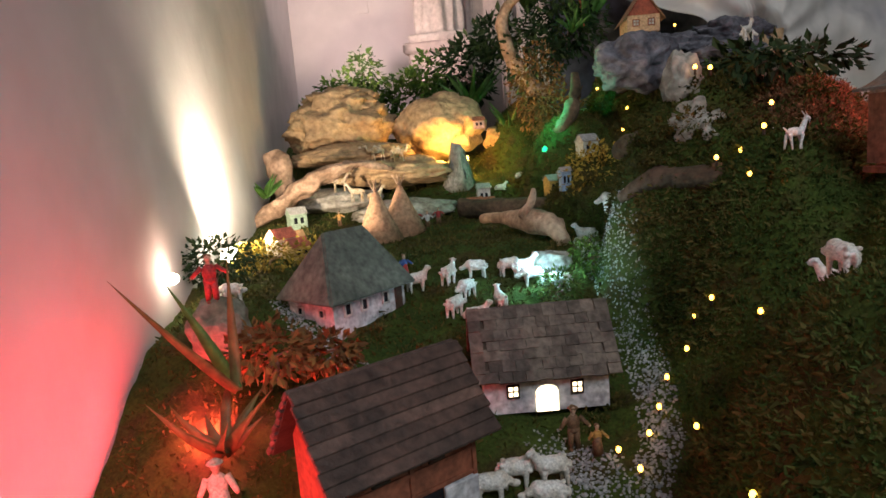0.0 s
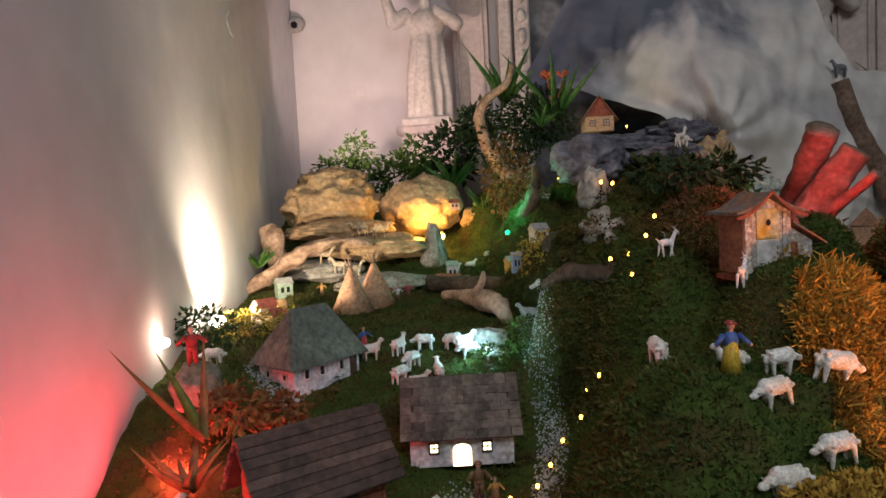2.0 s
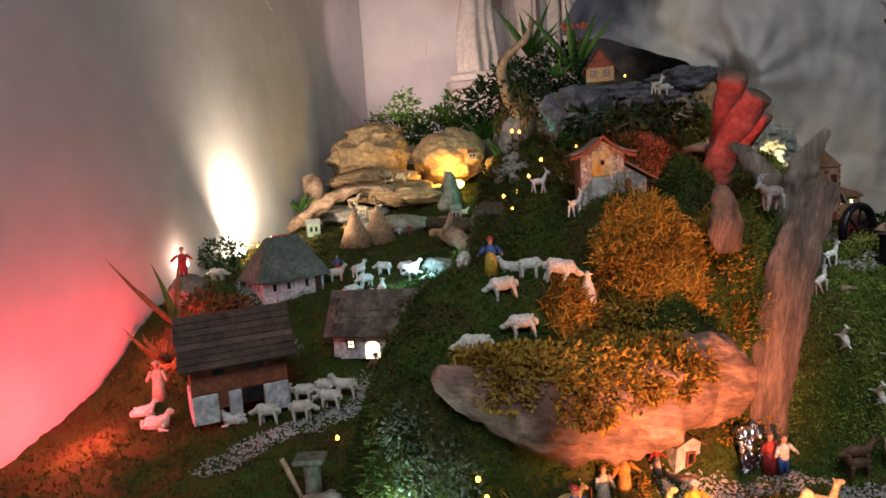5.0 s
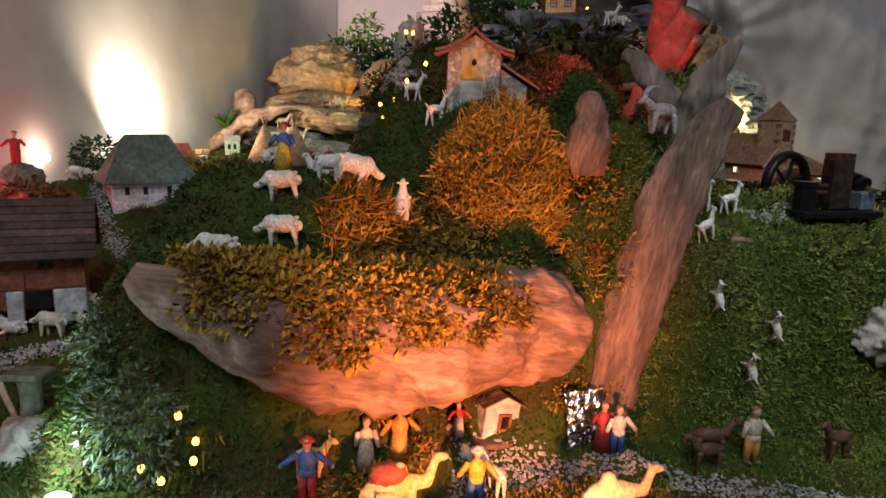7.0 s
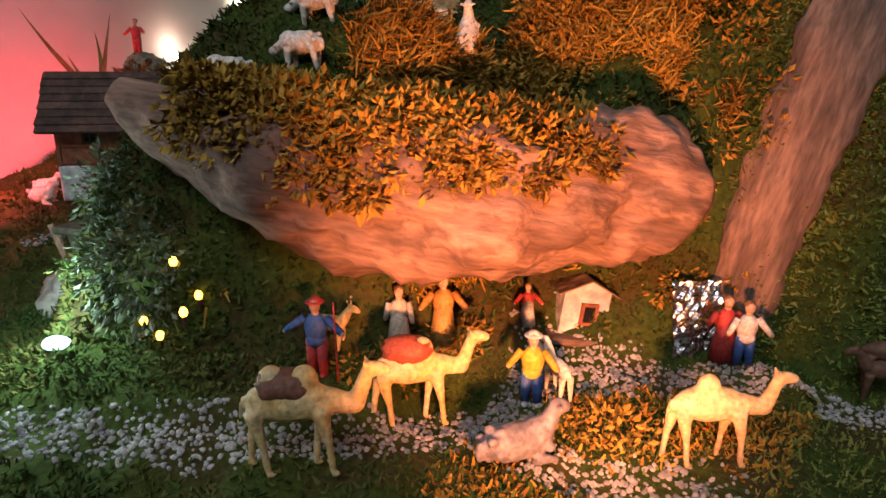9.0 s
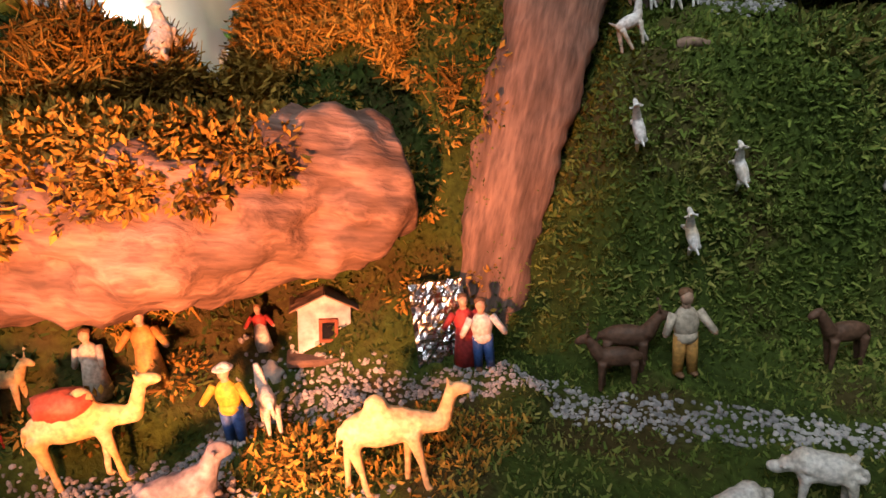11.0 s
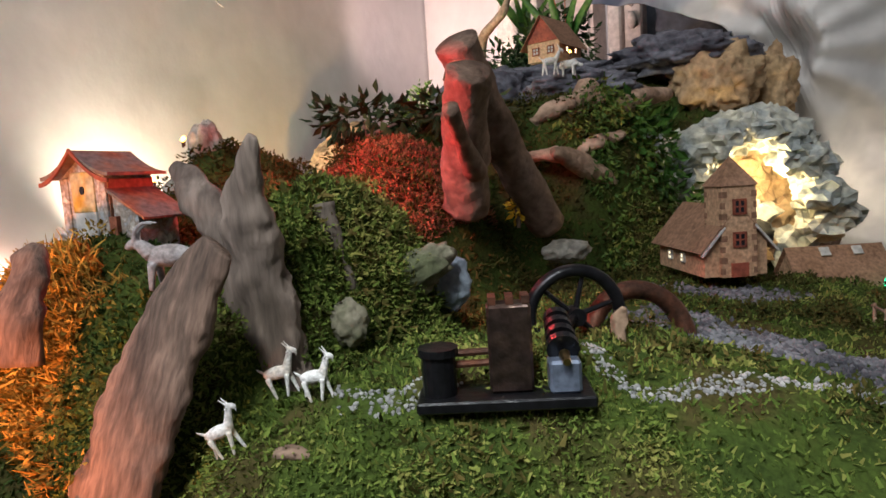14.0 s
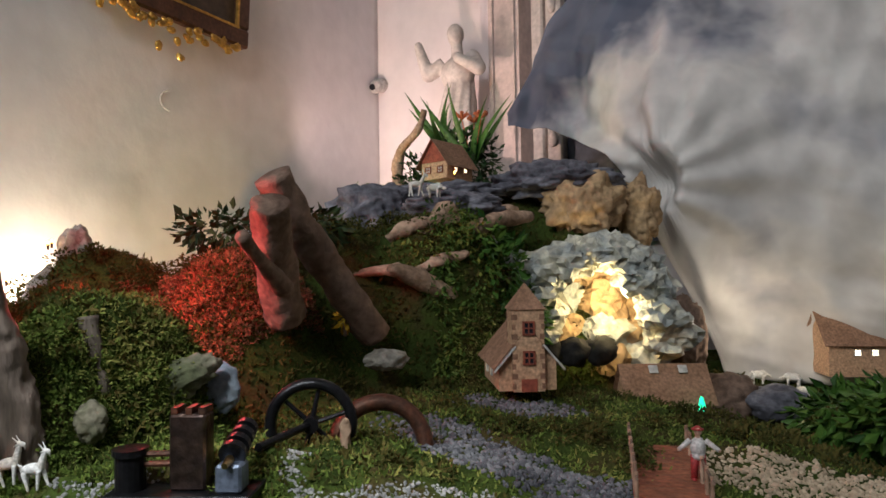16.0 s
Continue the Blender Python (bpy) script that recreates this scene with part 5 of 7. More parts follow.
tufts("moss", 1.75, 2.52, 2.6, 3.72, 38000, 0.0075, M["moss_dark"], "short dark green moss on the near hill", 1)
tufts("moss", 2.48, 3.05, 2.6, 3.72, 34000, 0.0065, M["moss"], "short fresh green moss on the slope", 7)
tufts("dry_moss", 2.02, 2.40, 3.84, 4.14, 10000, 0.009, M["moss_red_lit"], "brown dry moss on the ridge, reddened for the lamp's glow", 8)
tufts("moss", 2.5, 3.5, 3.3, 4.7, 20000, 0.009, M["moss"], "green moss on the terrace", 2)
tufts("moss", 0.3, 2.0, 2.5, 5.4, 34000, 0.010, M["moss_far"], "brown green moss in the valley", 3)
tufts("moss", 1.6, 2.9, 3.5, 5.8, 30000, 0.012, M["moss_far"], "brown green moss on the mountain", 4)
tufts("moss", 2.5, 4.3, 4.6, 6.3, 7000, 0.018, M["moss_far"], "dark moss on the far terrace", 5)
tufts("dry_moss", 2.02, 2.52, 2.78, 3.42, 20000, 0.010, M["moss_dry"], "curly dry moss glowing in orange light", 6, dry_patch, 4, 0.008, 0.12)


tufts("dry_moss", 2.36, 2.60, 2.84, 3.14, 3500, 0.008, M["moss_dry"], "brown dry moss between the gravel", 17)
tufts("dry_moss", 2.04, 2.52, 2.78, 3.42, 9000, 0.019, M["moss_dry"], "feathery sprigs of dry moss on the orange slope", 16, dry_patch, 4, 0.010, 0.07)


def log_moss():
    """Dry moss that hangs over the top of the big log."""
    rng = random.Random(12)
    verts, faces = [], []
    for k in range(480):
        u = rng.uniform(0.0, 1.0) ** 0.8 * 0.72 + 0.13
        x, y = 2.0 + 0.42 * u, 2.80 + 0.40 * u
        r = np.interp(u, (0, 0.15, 0.4, 0.65, 0.9), (0.02, 0.05, 0.085, 0.09, 0.075)) * rng.uniform(0.96, 1.06)
        a = rng.uniform(-0.40 + 0.6 * abs(noise.noise((u * 7, 0, 0))) + 1.5 * max(0, u - 0.25), 2.3)
        c = (x + 0.70 * r * math.cos(a), y - 0.70 * r * math.cos(a), np.interp(u, (0, 0.15, 0.4, 0.68, 0.9), (1.27, 1.225, 1.175, 1.15, 1.155)) + r * math.sin(a))
        leaf_cloud(rng, c, (0.02, 0.02, 0.014), 55, 0.011, verts, faces, 0.2)
    mesh = bpy.data.meshes.new("log_moss")
    mesh.from_pydata(verts, [], faces)
    mesh.materials.append(M["moss_dry"])
    tagged(new("dry_moss", mesh), "curly dry moss hanging over the log", "moss", kind="stuff")


log_moss()


def clumps(name, count, mat, label, seed, place, size=(0.018, 0.045), leaf=0.009, per=130):
    """Raised cushions of moss that break the smooth outline of the hills."""
    rng = random.Random(seed)
    verts, faces = [], []
    made = 0
    while made < count:
        x, y = place(rng)
        if float(off_path(np.array([x]), np.array([y]))[0]) < 0.03:
            continue
        r = rng.uniform(*size)
        leaf_cloud(rng, (x, y, ground(x, y) + r * 0.15), (r, r, r * 0.6), int(per * (r / 0.03) ** 1.5), leaf, verts, faces, 0.1)
        made += 1
    mesh = bpy.data.meshes.new(name)
    mesh.from_pydata(verts, [], faces)
    mesh.materials.append(mat)
    tagged(new(name, mesh), label, "moss", kind="stuff")


clumps("dry_moss", 70, M["moss_dry"], "cushions of curly dry moss on the orange hill", 21, lambda r: (2.19 + abs(r.gauss(0, 0.12)), r.gauss(3.17, 0.11)))
clumps("dry_moss", 26, M["moss_dry"], "cushions of dry moss beside the bark slab", 22, lambda r: (r.uniform(2.38, 2.50), r.uniform(3.14, 3.36)), (0.014, 0.03))
clumps("moss", 90, M["moss"], "cushions of green moss on the slope", 23, lambda r: (r.uniform(2.5, 2.95), r.uniform(3.36, 3.75)), (0.012, 0.03), 0.007, 150)
clumps("moss", 150, M["moss_far"], "cushions of brown green moss on the ridge", 24, lambda r: (r.gauss(2.12, 0.16), r.uniform(3.55, 4.95)), (0.02, 0.05), 0.011)
clumps("moss", 120, M["moss_far"], "cushions of moss in the valley", 25, lambda r: (r.uniform(0.95, 1.9), r.uniform(2.7, 4.6)), (0.015, 0.035), 0.009)
clumps("moss", 130, M["moss_far"], "cushions of moss on the terrace", 26, lambda r: (r.uniform(2.5, 3.3), r.uniform(3.85, 4.8)), (0.015, 0.04), 0.010)
clumps("dry_moss", 40, M["moss_red_lit"], "cushions of brown moss reddened for the ridge lamp's glow", 28, lambda r: (r.uniform(2.05, 2.40), r.uniform(3.84, 4.12)), (0.014, 0.03), 0.009)
clumps("moss", 50, M["moss_dark"], "cushions of moss under the log", 27, lambda r: (r.uniform(1.8, 2.2), r.uniform(2.6, 2.9)), (0.012, 0.03), 0.008)


def gravel(name, kind, count, size, mat, label, seed):
    rng = np.random.default_rng(seed)
    proto = bmesh.new()
    bmesh.ops.create_icosphere(proto, subdivisions=1, radius=1)
    pv = np.array([v.co[:] for v in proto.verts])
    pf = np.array([[v.index for v in f.verts] for f in proto.faces])
    proto.free()
    pts = []
    for k, line, half in PATHS:
        if k != kind:
            continue
        for (ax, ay), (bx, by) in zip(line, line[1:]):
            n = int(count * math.hypot(bx - ax, by - ay) * half * 2)
            u = rng.uniform(0, 1, n)
            r, a = half * 1.1 * np.sqrt(rng.uniform(0, 1, n)), rng.uniform(0, 6.28, n)
            pts.append(np.stack([ax + u * (bx - ax) + r * np.cos(a), ay + u * (by - ay) + r * np.sin(a)], -1))
    p = np.concatenate(pts)
    z = height(p[:, 0], p[:, 1]) + bumps(p[:, 0], p[:, 1])
    s = size * rng.uniform(0.5, 1.5, (len(p), 1, 1)) * rng.uniform(0.6, 1.2, (len(p), 1, 3)) * rng.uniform(0.75, 1.2, (len(p), len(pv), 1))
    verts = (pv[None] * s + np.concatenate([p, z[:, None]], 1)[:, None]).reshape(-1, 3)
    faces = (pf[None] + (np.arange(len(p)) * len(pv))[:, None, None]).reshape(-1, 3)
    mesh = bpy.data.meshes.new(name)
    mesh.from_pydata(verts.tolist(), [], faces.tolist())
    mesh.materials.append(mat)
    tagged(new(name, mesh), label, "gravel", kind="stuff")


M["gravel_pale"] = island_material("gravel_pale", (0.18, 0.18, 0.19), (0.30, 0.30, 0.31), (0.46, 0.45, 0.45), 0.8)
M["gravel_dark"] = island_material("gravel_dark", (0.05, 0.05, 0.06), (0.10, 0.10, 0.115), (0.20, 0.20, 0.22), 0.8)
M["gravel_sand"] = island_material("gravel_sand", (0.34, 0.27, 0.19), (0.46, 0.37, 0.26), (0.58, 0.48, 0.36), 0.8)
gravel("gravel_path", "pale", 42000, 0.0026, M["gravel_pale"], "pale gravel paths between the hills", 1)
gravel("gravel_path", "dark", 26000, 0.0045, M["gravel_dark"], "dark grey gravel around the church", 2)
gravel("sand_path", "sand", 24000, 0.0045, M["gravel_sand"], "sandy gravel beside the footbridge", 3)

# ---------------------------------------------------------------- animal figurines
M["camel"] = material("camel_paint", (0.62, 0.42, 0.16), 0.55, other=(0.66, 0.52, 0.30), size=30, grain=200, bump=0.3)
M["camel_pale"] = material("camel_pale_paint", (0.70, 0.58, 0.36), 0.55, other=(0.62, 0.44, 0.22), size=30, grain=200, bump=0.3)
M["brown_coat"] = material("brown_coat", (0.13, 0.07, 0.045), 0.6, size=40, grain=200, bump=0.3)
M["tan_coat"] = material("tan_coat", (0.50, 0.36, 0.20), 0.6, other=(0.62, 0.55, 0.44), size=40, grain=200, bump=0.3)
M["goat_coat"] = material("goat_coat", (0.76, 0.75, 0.76), 0.5, other=(0.60, 0.48, 0.34), size=38, grain=250, bump=0.3, mix=(0.5, 0.75))
M["grey_coat"] = material("grey_coat", (0.22, 0.22, 0.26), 0.6, size=40, grain=200, bump=0.3)


M["ibex_coat"] = material("ibex_coat", (0.40, 0.38, 0.40), 0.6, other=(0.30, 0.26, 0.26), size=40, grain=200, bump=0.3)


def beast(kind, mat):
    """A little cast animal, standing, head towards +x, 1 long; melted from rounded pieces."""
    bm = bmesh.new()
    if kind in ("sheep", "ewe", "lying"):
        lie = 0.24 if kind == "lying" else 0.0
        ball(bm, (0, 0, 0.50 - lie), (0.40, 0.20, 0.21))
        ball(bm, (0.22, 0, 0.54 - lie), (0.20, 0.17, 0.20))
        if kind == "ewe":
            limb(bm, (0.30, 0, 0.52), (0.48, 0, 0.46), 0.12, 0.09)
            ball(bm, (0.54, 0, 0.42), (0.13, 0.075, 0.09))
            ears = (0.46, 0.50)
        else:
            limb(bm, (0.28, 0, 0.55 - lie), (0.42, 0, 0.80 - lie), 0.13, 0.085)
            ball(bm, (0.48, 0, 0.83 - lie), (0.13, 0.075, 0.085), Matrix.Rotation(0.4, 3, "Y"))
            ears = (0.42, 0.87 - lie)
        for s in (-1, 1):
            ball(bm, (ears[0], s * 0.10, ears[1]), (0.035, 0.07, 0.025))
            if kind != "lying":
                for x, lean in ((-0.26, -0.05), (0.22, 0.04)):
                    limb(bm, (x, s * 0.11, 0.42), (x + lean * (1 if s > 0 else -0.6), s * 0.10, 0.0), 0.075, 0.04)
            else:
                limb(bm, (0.15, s * 0.15, 0.10), (0.42, s * 0.13, 0.05), 0.06, 0.04)
        ball(bm, (-0.40, 0, 0.44 - lie), (0.06, 0.05, 0.12))
        for k in range(26):
            a, b = 2.4 * k, -0.34 + 0.68 * (k / 26)
            ball(bm, (b, 0.155 * math.cos(a), 0.50 - lie + 0.155 * math.sin(a)), (0.07, 0.06, 0.06), sub=1)
    elif kind == "goat":
        ball(bm, (0, 0, 0.62), (0.38, 0.15, 0.17))
        limb(bm, (0.26, 0, 0.68), (0.42, 0, 1.02), 0.12, 0.075)
        ball(bm, (0.50, 0, 1.08), (0.14, 0.065, 0.075), Matrix.Rotation(0.5, 3, "Y"))
        limb(bm, (0.58, 0, 1.0), (0.57, 0, 0.90), 0.03, 0.012)
        for s in (-1, 1):
            limb(bm, (0.45, s * 0.04, 1.12), (0.33, s * 0.09, 1.34), 0.032, 0.014)
            ball(bm, (0.40, s * 0.11, 1.07), (0.03, 0.07, 0.025))
            for x, lean in ((-0.26, -0.10), (0.24, 0.12)):
                limb(bm, (x, s * 0.09, 0.54), (x + lean * s, s * 0.09, 0.0), 0.07, 0.035)
        limb(bm, (-0.36, 0, 0.70), (-0.50, 0, 0.82), 0.04, 0.02)
    elif kind == "ibex":
        ball(bm, (0, 0, 0.56), (0.42, 0.17, 0.20))
        limb(bm, (0.30, 0, 0.60), (0.50, 0, 0.78), 0.15, 0.10)
        ball(bm, (0.60, 0, 0.78), (0.15, 0.075, 0.085), Matrix.Rotation(0.5, 3, "Y"))
        for s in (-1, 1):
            for a, b, ra, rb in (((0.55, 0.04, 0.84), (0.50, 0.06, 1.02), 0.045, 0.04), ((0.50, 0.06, 1.02), (0.36, 0.08, 1.12), 0.04, 0.034), ((0.36, 0.08, 1.12), (0.18, 0.09, 1.10), 0.034, 0.02)):
                limb(bm, (a[0], s * a[1], a[2]), (b[0], s * b[1], b[2]), ra, rb)
            for x, lean in ((-0.28, -0.06), (0.26, 0.06)):
                limb(bm, (x, s * 0.10, 0.46), (x + lean * s, s * 0.10, 0.0), 0.085, 0.045)
    elif kind in ("camel", "dromedary"):
        ball(bm, (0, 0, 0.62), (0.36, 0.15, 0.18))
        for hx in ((-0.13, 0.12) if kind == "camel" else (-0.03,)):
            ball(bm, (hx, 0, 0.79), (0.11, 0.10, 0.13))
        for a, b, ra, rb in (((0.28, 0, 0.62), (0.50, 0, 0.58), 0.11, 0.075), ((0.50, 0, 0.58), (0.60, 0, 0.86), 0.075, 0.055)):
            limb(bm, a, b, ra, rb)
            ball(bm, b, (rb, rb, rb))
        ball(bm, (0.67, 0, 0.88), (0.12, 0.055, 0.06), Matrix.Rotation(0.15, 3, "Y"))
        for s in (-1, 1):
            ball(bm, (0.58, s * 0.05, 0.93), (0.02, 0.02, 0.04))
            for x, l in ((-0.27, 0.10), (0.24, 0.09)):
                limb(bm, (x, s * 0.09, 0.58), (x - l * s * 0.6, s * 0.085, 0.28), 0.075, 0.038)
                limb(bm, (x - l * s * 0.6, s * 0.085, 0.29), (x - l * s * 0.9, s * 0.08, 0.0), 0.036, 0.030)
                ball(bm, (x - l * s * 0.9 + 0.02, s * 0.08, 0.015), (0.05, 0.035, 0.02))
        limb(bm, (-0.35, 0, 0.66), (-0.41, 0, 0.40), 0.025, 0.012)
    elif kind in ("deer", "horse", "cow"):
        ball(bm, (0, 0, 0.60), (0.40, 0.15, 0.18))
        up = {"deer": 0.92, "horse": 0.98, "cow": 0.66}[kind]
        limb(bm, (0.28, 0, 0.64), (0.46, 0, up), 0.13, 0.075)
        ball(bm, (0.55, 0, up), (0.15, 0.065, 0.075), Matrix.Rotation(0.5, 3, "Y"))
        for s in (-1, 1):
            for x in (-0.28, 0.24):
                limb(bm, (x, s * 0.09, 0.52), (x + 0.04 * s, s * 0.09, 0.0), 0.075, 0.035)
            if kind != "horse":
                limb(bm, (0.48, s * 0.04, up + 0.05), (0.42, s * 0.16, up + 0.26), 0.022, 0.014)
                limb(bm, (0.44, s * 0.12, up + 0.17), (0.54, s * 0.20, up + 0.30), 0.016, 0.010)
        limb(bm, (-0.38, 0, 0.66), (-0.46, 0, 0.40), 0.03, 0.02)
    return fused(bm, 0.024 if kind not in ("goat",) else 0.022, mat)


MESHES = {}
TINT = {}


def paint(c):
    if c not in TINT:
        TINT[c] = material("figure_paint", c, 0.55, other=[v * 0.75 for v in c], size=60, grain=260, bump=0.2)
    return TINT[c]



def animal(kind, mat, x, y, length, yaw, label, category, group="", z=None, tilt=0.0, name=None, lean=0.0):
    key = (kind, mat)
    if key not in MESHES:
        MESHES[key] = beast(kind, M[mat])
    ob = new(name or category, MESHES[key])
    ob.matrix_basis = pose(x, y, ground(x, y) + 0.002 if z is None else z, 0, 0, yaw) @ pose(0, 0, 0, lean, -tilt, 0) @ Matrix.Diagonal((length, length, length, 1))
    return tagged(ob, label, category, group)


FLOCK = "sheep in the valley"
for x, y, yaw, k in ((1.305, 3.72, 30, "sheep"), (1.375, 3.74, 70, "sheep"), (1.40, 3.64, 60, "ewe"), (1.43, 3.81, 190, "ewe"), (1.495, 3.66, 110, "sheep"), (1.505, 3.82, 20, "ewe"), (1.56, 3.76, 200, "ewe"), (1.54, 3.79, 20, "sheep"), (1.62, 3.77, 180, "ewe"), (1.445, 3.63, 10, "lying"), (1.42, 3.70, 240, "ewe")):
    animal(k, "figurine", x, y, 0.062, yaw, {"lying": "white toy lamb lying in the valley", "ewe": "white toy sheep grazing in the valley", "sheep": "white toy sheep with raised head in the valley"}[k], "sheep", FLOCK)
for x, y, yaw, k in ((1.70, 4.10, 190, "lying"), (1.755, 3.95, 200, "ewe")):
    animal(k, "figurine", x, y, 0.07, yaw, "white toy sheep beside the stream", "sheep", "sheep by the stream")
for x, y, yaw, k in ((1.40, 3.075, 195, "lying"), (1.475, 3.10, 200, "ewe"), (1.50, 3.21, 12, "ewe"), (1.585, 3.19, 190, "ewe"), (1.545, 3.13, 15, "ewe"), (1.59, 3.25, 200, "sheep"), (1.45, 3.19, 190, "sheep"), (1.535, 3.25, 10, "ewe")):
    animal(k, "figurine", x, y, 0.068, yaw, "white toy sheep on the gravel beside the farmhouse", "sheep", "sheep beside the farmhouse")
animal("lying", "figurine", 1.14, 3.06, 0.065, 40, "toy sheep lit red near the wall lamp", "sheep", "red lit sheep")
animal("lying", "figurine", 1.22, 3.02, 0.08, 20, "large toy sheep lying in red light", "sheep", "red lit sheep")
animal("ewe", "figurine", 0.93, 3.60, 0.06, 190, "toy sheep standing near the floodlight", "sheep", "sheep near the floodlight")
animal("ewe", "figurine", 0.90, 3.64, 0.06, 30, "toy sheep standing near the floodlight", "sheep", "sheep near the floodlight")
HILL = "sheep on the near hill"
for x, y, l, yaw, k, t in ((1.944, 3.168, 0.062, 100, "ewe", 0), (2.050, 2.915, 0.066, 205, "ewe", 0), (2.120, 2.957, 0.058, 200, "ewe", -6), (2.072, 3.024, 0.060, 205, "ewe", -8), (2.050, 3.150, 0.058, 190, "lying", 0), (2.098, 3.095, 0.055, 20, "ewe", 0), (2.152, 3.062, 0.066, 15, "ewe", -15), (2.190, 3.155, 0.062, 110, "sheep", 45)):
    animal(k, "figurine", x, y, l, yaw, "white toy sheep grazing on the mossy hill", "sheep", HILL, tilt=t, z=ground(x, y) - 0.002)
animal("sheep", "goat_coat", 1.99, 3.28, 0.07, 150, "toy lamb with a brown back on the hill", "sheep", HILL)
animal("goat", "goat_coat", 2.02, 3.535, 0.048, 20, "white toy goat walking on the ridge", "goat", "goats on the ridge")
animal("goat", "goat_coat", 2.132, 3.400, 0.050, 60, "white toy goat beside the barn", "goat", "goats on the ridge")
animal("goat", "goat_coat", 2.06, 3.72, 0.045, 210, "small white toy goat high on the ridge", "goat", "goats on the ridge")
STEEP = "goats on the steep slope"
animal("goat", "goat_coat", 2.605, 3.485, 0.046, 40, "white toy goat with horns climbing the slope", "goat", STEEP, tilt=12)
animal("goat", "goat_coat", 2.648, 3.50, 0.044, 35, "white toy goat with horns climbing the slope", "goat", STEEP, tilt=8)
animal("goat", "goat_coat", 2.618, 3.408, 0.044, 45, "white toy goat with a tan back climbing", "goat", STEEP, tilt=20)
for p in ((2.634, 3.354), (2.722, 3.400), (2.690, 3.338)):
    ob = animal("goat", "goat_coat", p[0], p[1], 0.042, 0, "toy goat with a tan back on the steep slope", "goat", STEEP)
    ahead = Vector((-0.30, 0.30, 0.85)).normalized()
    out = (Vector((0.25, -0.75, 0.45)) - ahead * ahead.dot(Vector((0.25, -0.75, 0.45)))).normalized()
    turn = Matrix((ahead, out.cross(ahead), out)).transposed().to_4x4()
    ob.matrix_basis = Matrix.Translation((p[0], p[1], ground(p[0], p[1]) + 0.004)) @ turn @ Matrix.Diagonal((0.042, 0.042, 0.042, 1))
for x, y, yaw, k in ((2.25, 4.60, 40, "goat"), (2.27, 4.66, 20, "ewe"), (2.26, 4.74, 30, "ewe"), (2.28, 4.98, 220, "lying")):
    animal(k, "figurine", x, y, 0.06, yaw, "tiny white toy animal on the mountain", "goat" if k == "goat" else "sheep", "animals on the mountain", z=float(height(x, y)) + 0.055)
for x, y, yaw in ((2.70, 5.80, 40), (2.76, 5.86, 220), (2.80, 5.95, 30), (2.90, 6.05, 200), (2.74, 5.72, 60), (2.96, 5.95, 20)):
    animal("ewe", "figurine", x, y, 0.075, yaw, "white toy sheep on the far terrace", "sheep", "sheep on the far terrace")
for x, y, yaw, k in ((2.775, 3.09, 60, "ewe"), (2.825, 3.15, 190, "ewe"), (2.845, 3.10, 30, "lying"), (2.79, 3.03, 200, "lying")):
    animal(k, "figurine", x, y, 0.058, yaw, "white toy sheep beside the gravel path", "sheep", "sheep by the path")
animal("dromedary", "camel_pale", 2.537, 3.018, 0.092, 38, "pale yellow toy camel with a saddle blanket", "camel", "camels")
animal("camel", "camel", 2.300, 2.908, 0.097, 48, "yellow toy camel with a red load", "camel", "camels")
animal("camel", "camel", 2.282, 2.784, 0.103, 40, "yellow toy camel carrying brown packs", "camel", "camels")
for x, y, z, c in ((2.298, 2.906, 0.0, (0.34, 0.08, 0.05)), (2.280, 2.782, 0.0, (0.22, 0.10, 0.07))):
    solid("camel_pack", lump((0.024, 0.016, 0.014), 7, 0.3, 3), paint(c), pose(x, y, ground(x, y) + 0.078, 0, 0, 45), "small reddish brown pack on the camel", "pack")
animal("horse", "figurine", 2.388, 3.035, 0.052, 150, "small white toy donkey behind the girl", "donkey")
animal("lying", "grey_coat", 2.412, 2.915, 0.082, 55, "grey and white toy donkey lying down", "donkey")
animal("deer", "brown_coat", 2.650, 3.262, 0.066, 20, "dark brown toy stag with branching antlers", "stag")
animal("deer", "brown_coat", 2.648, 3.238, 0.058, 205, "dark brown toy stag behind another", "stag")
animal("horse", "brown_coat", 2.83, 3.36, 0.06, 220, "reddish brown toy horse in the shade", "horse")
animal("deer", "camel", 2.190, 2.910, 0.05, 30, "yellow toy deer in the moss", "deer")
animal("ibex", "ibex_coat", 2.528, 3.408, 0.066, 222, "grey brown toy ibex with long horns on the bark", "ibex", z=1.436)
animal("deer", "grey_coat", 3.345, 6.0, 0.10, 200, "grey toy ibex on top of the trunk", "ibex", z=2.205)
for x, y, z, yaw in ((0.93, 4.90, 1.50, 200), (0.86, 4.93, 1.50, 20), (1.02, 4.86, 1.49, 30)):
    animal("camel", "tan_coat", x, y, 0.075, yaw, "small tan toy camel on the rocks", "camel", "camels on the rocks", z=z)
for x, y, z, yaw in ((0.82, 4.72, 1.40, 20), (0.90, 4.66, 1.36, 190), (0.98, 4.62, 1.345, 40)):
    animal("horse", "tan_coat", x, y, 0.07, yaw, "tan toy horse by the rocks", "horse", "horses by the rocks", z=z)
for x, y in ((1.42, 4.86), (1.50, 4.90), (1.36, 4.80)):
    animal("lying", "figurine", x, y, 0.055, 20, "white toy sheep resting below the green lamp", "sheep", "resting sheep")

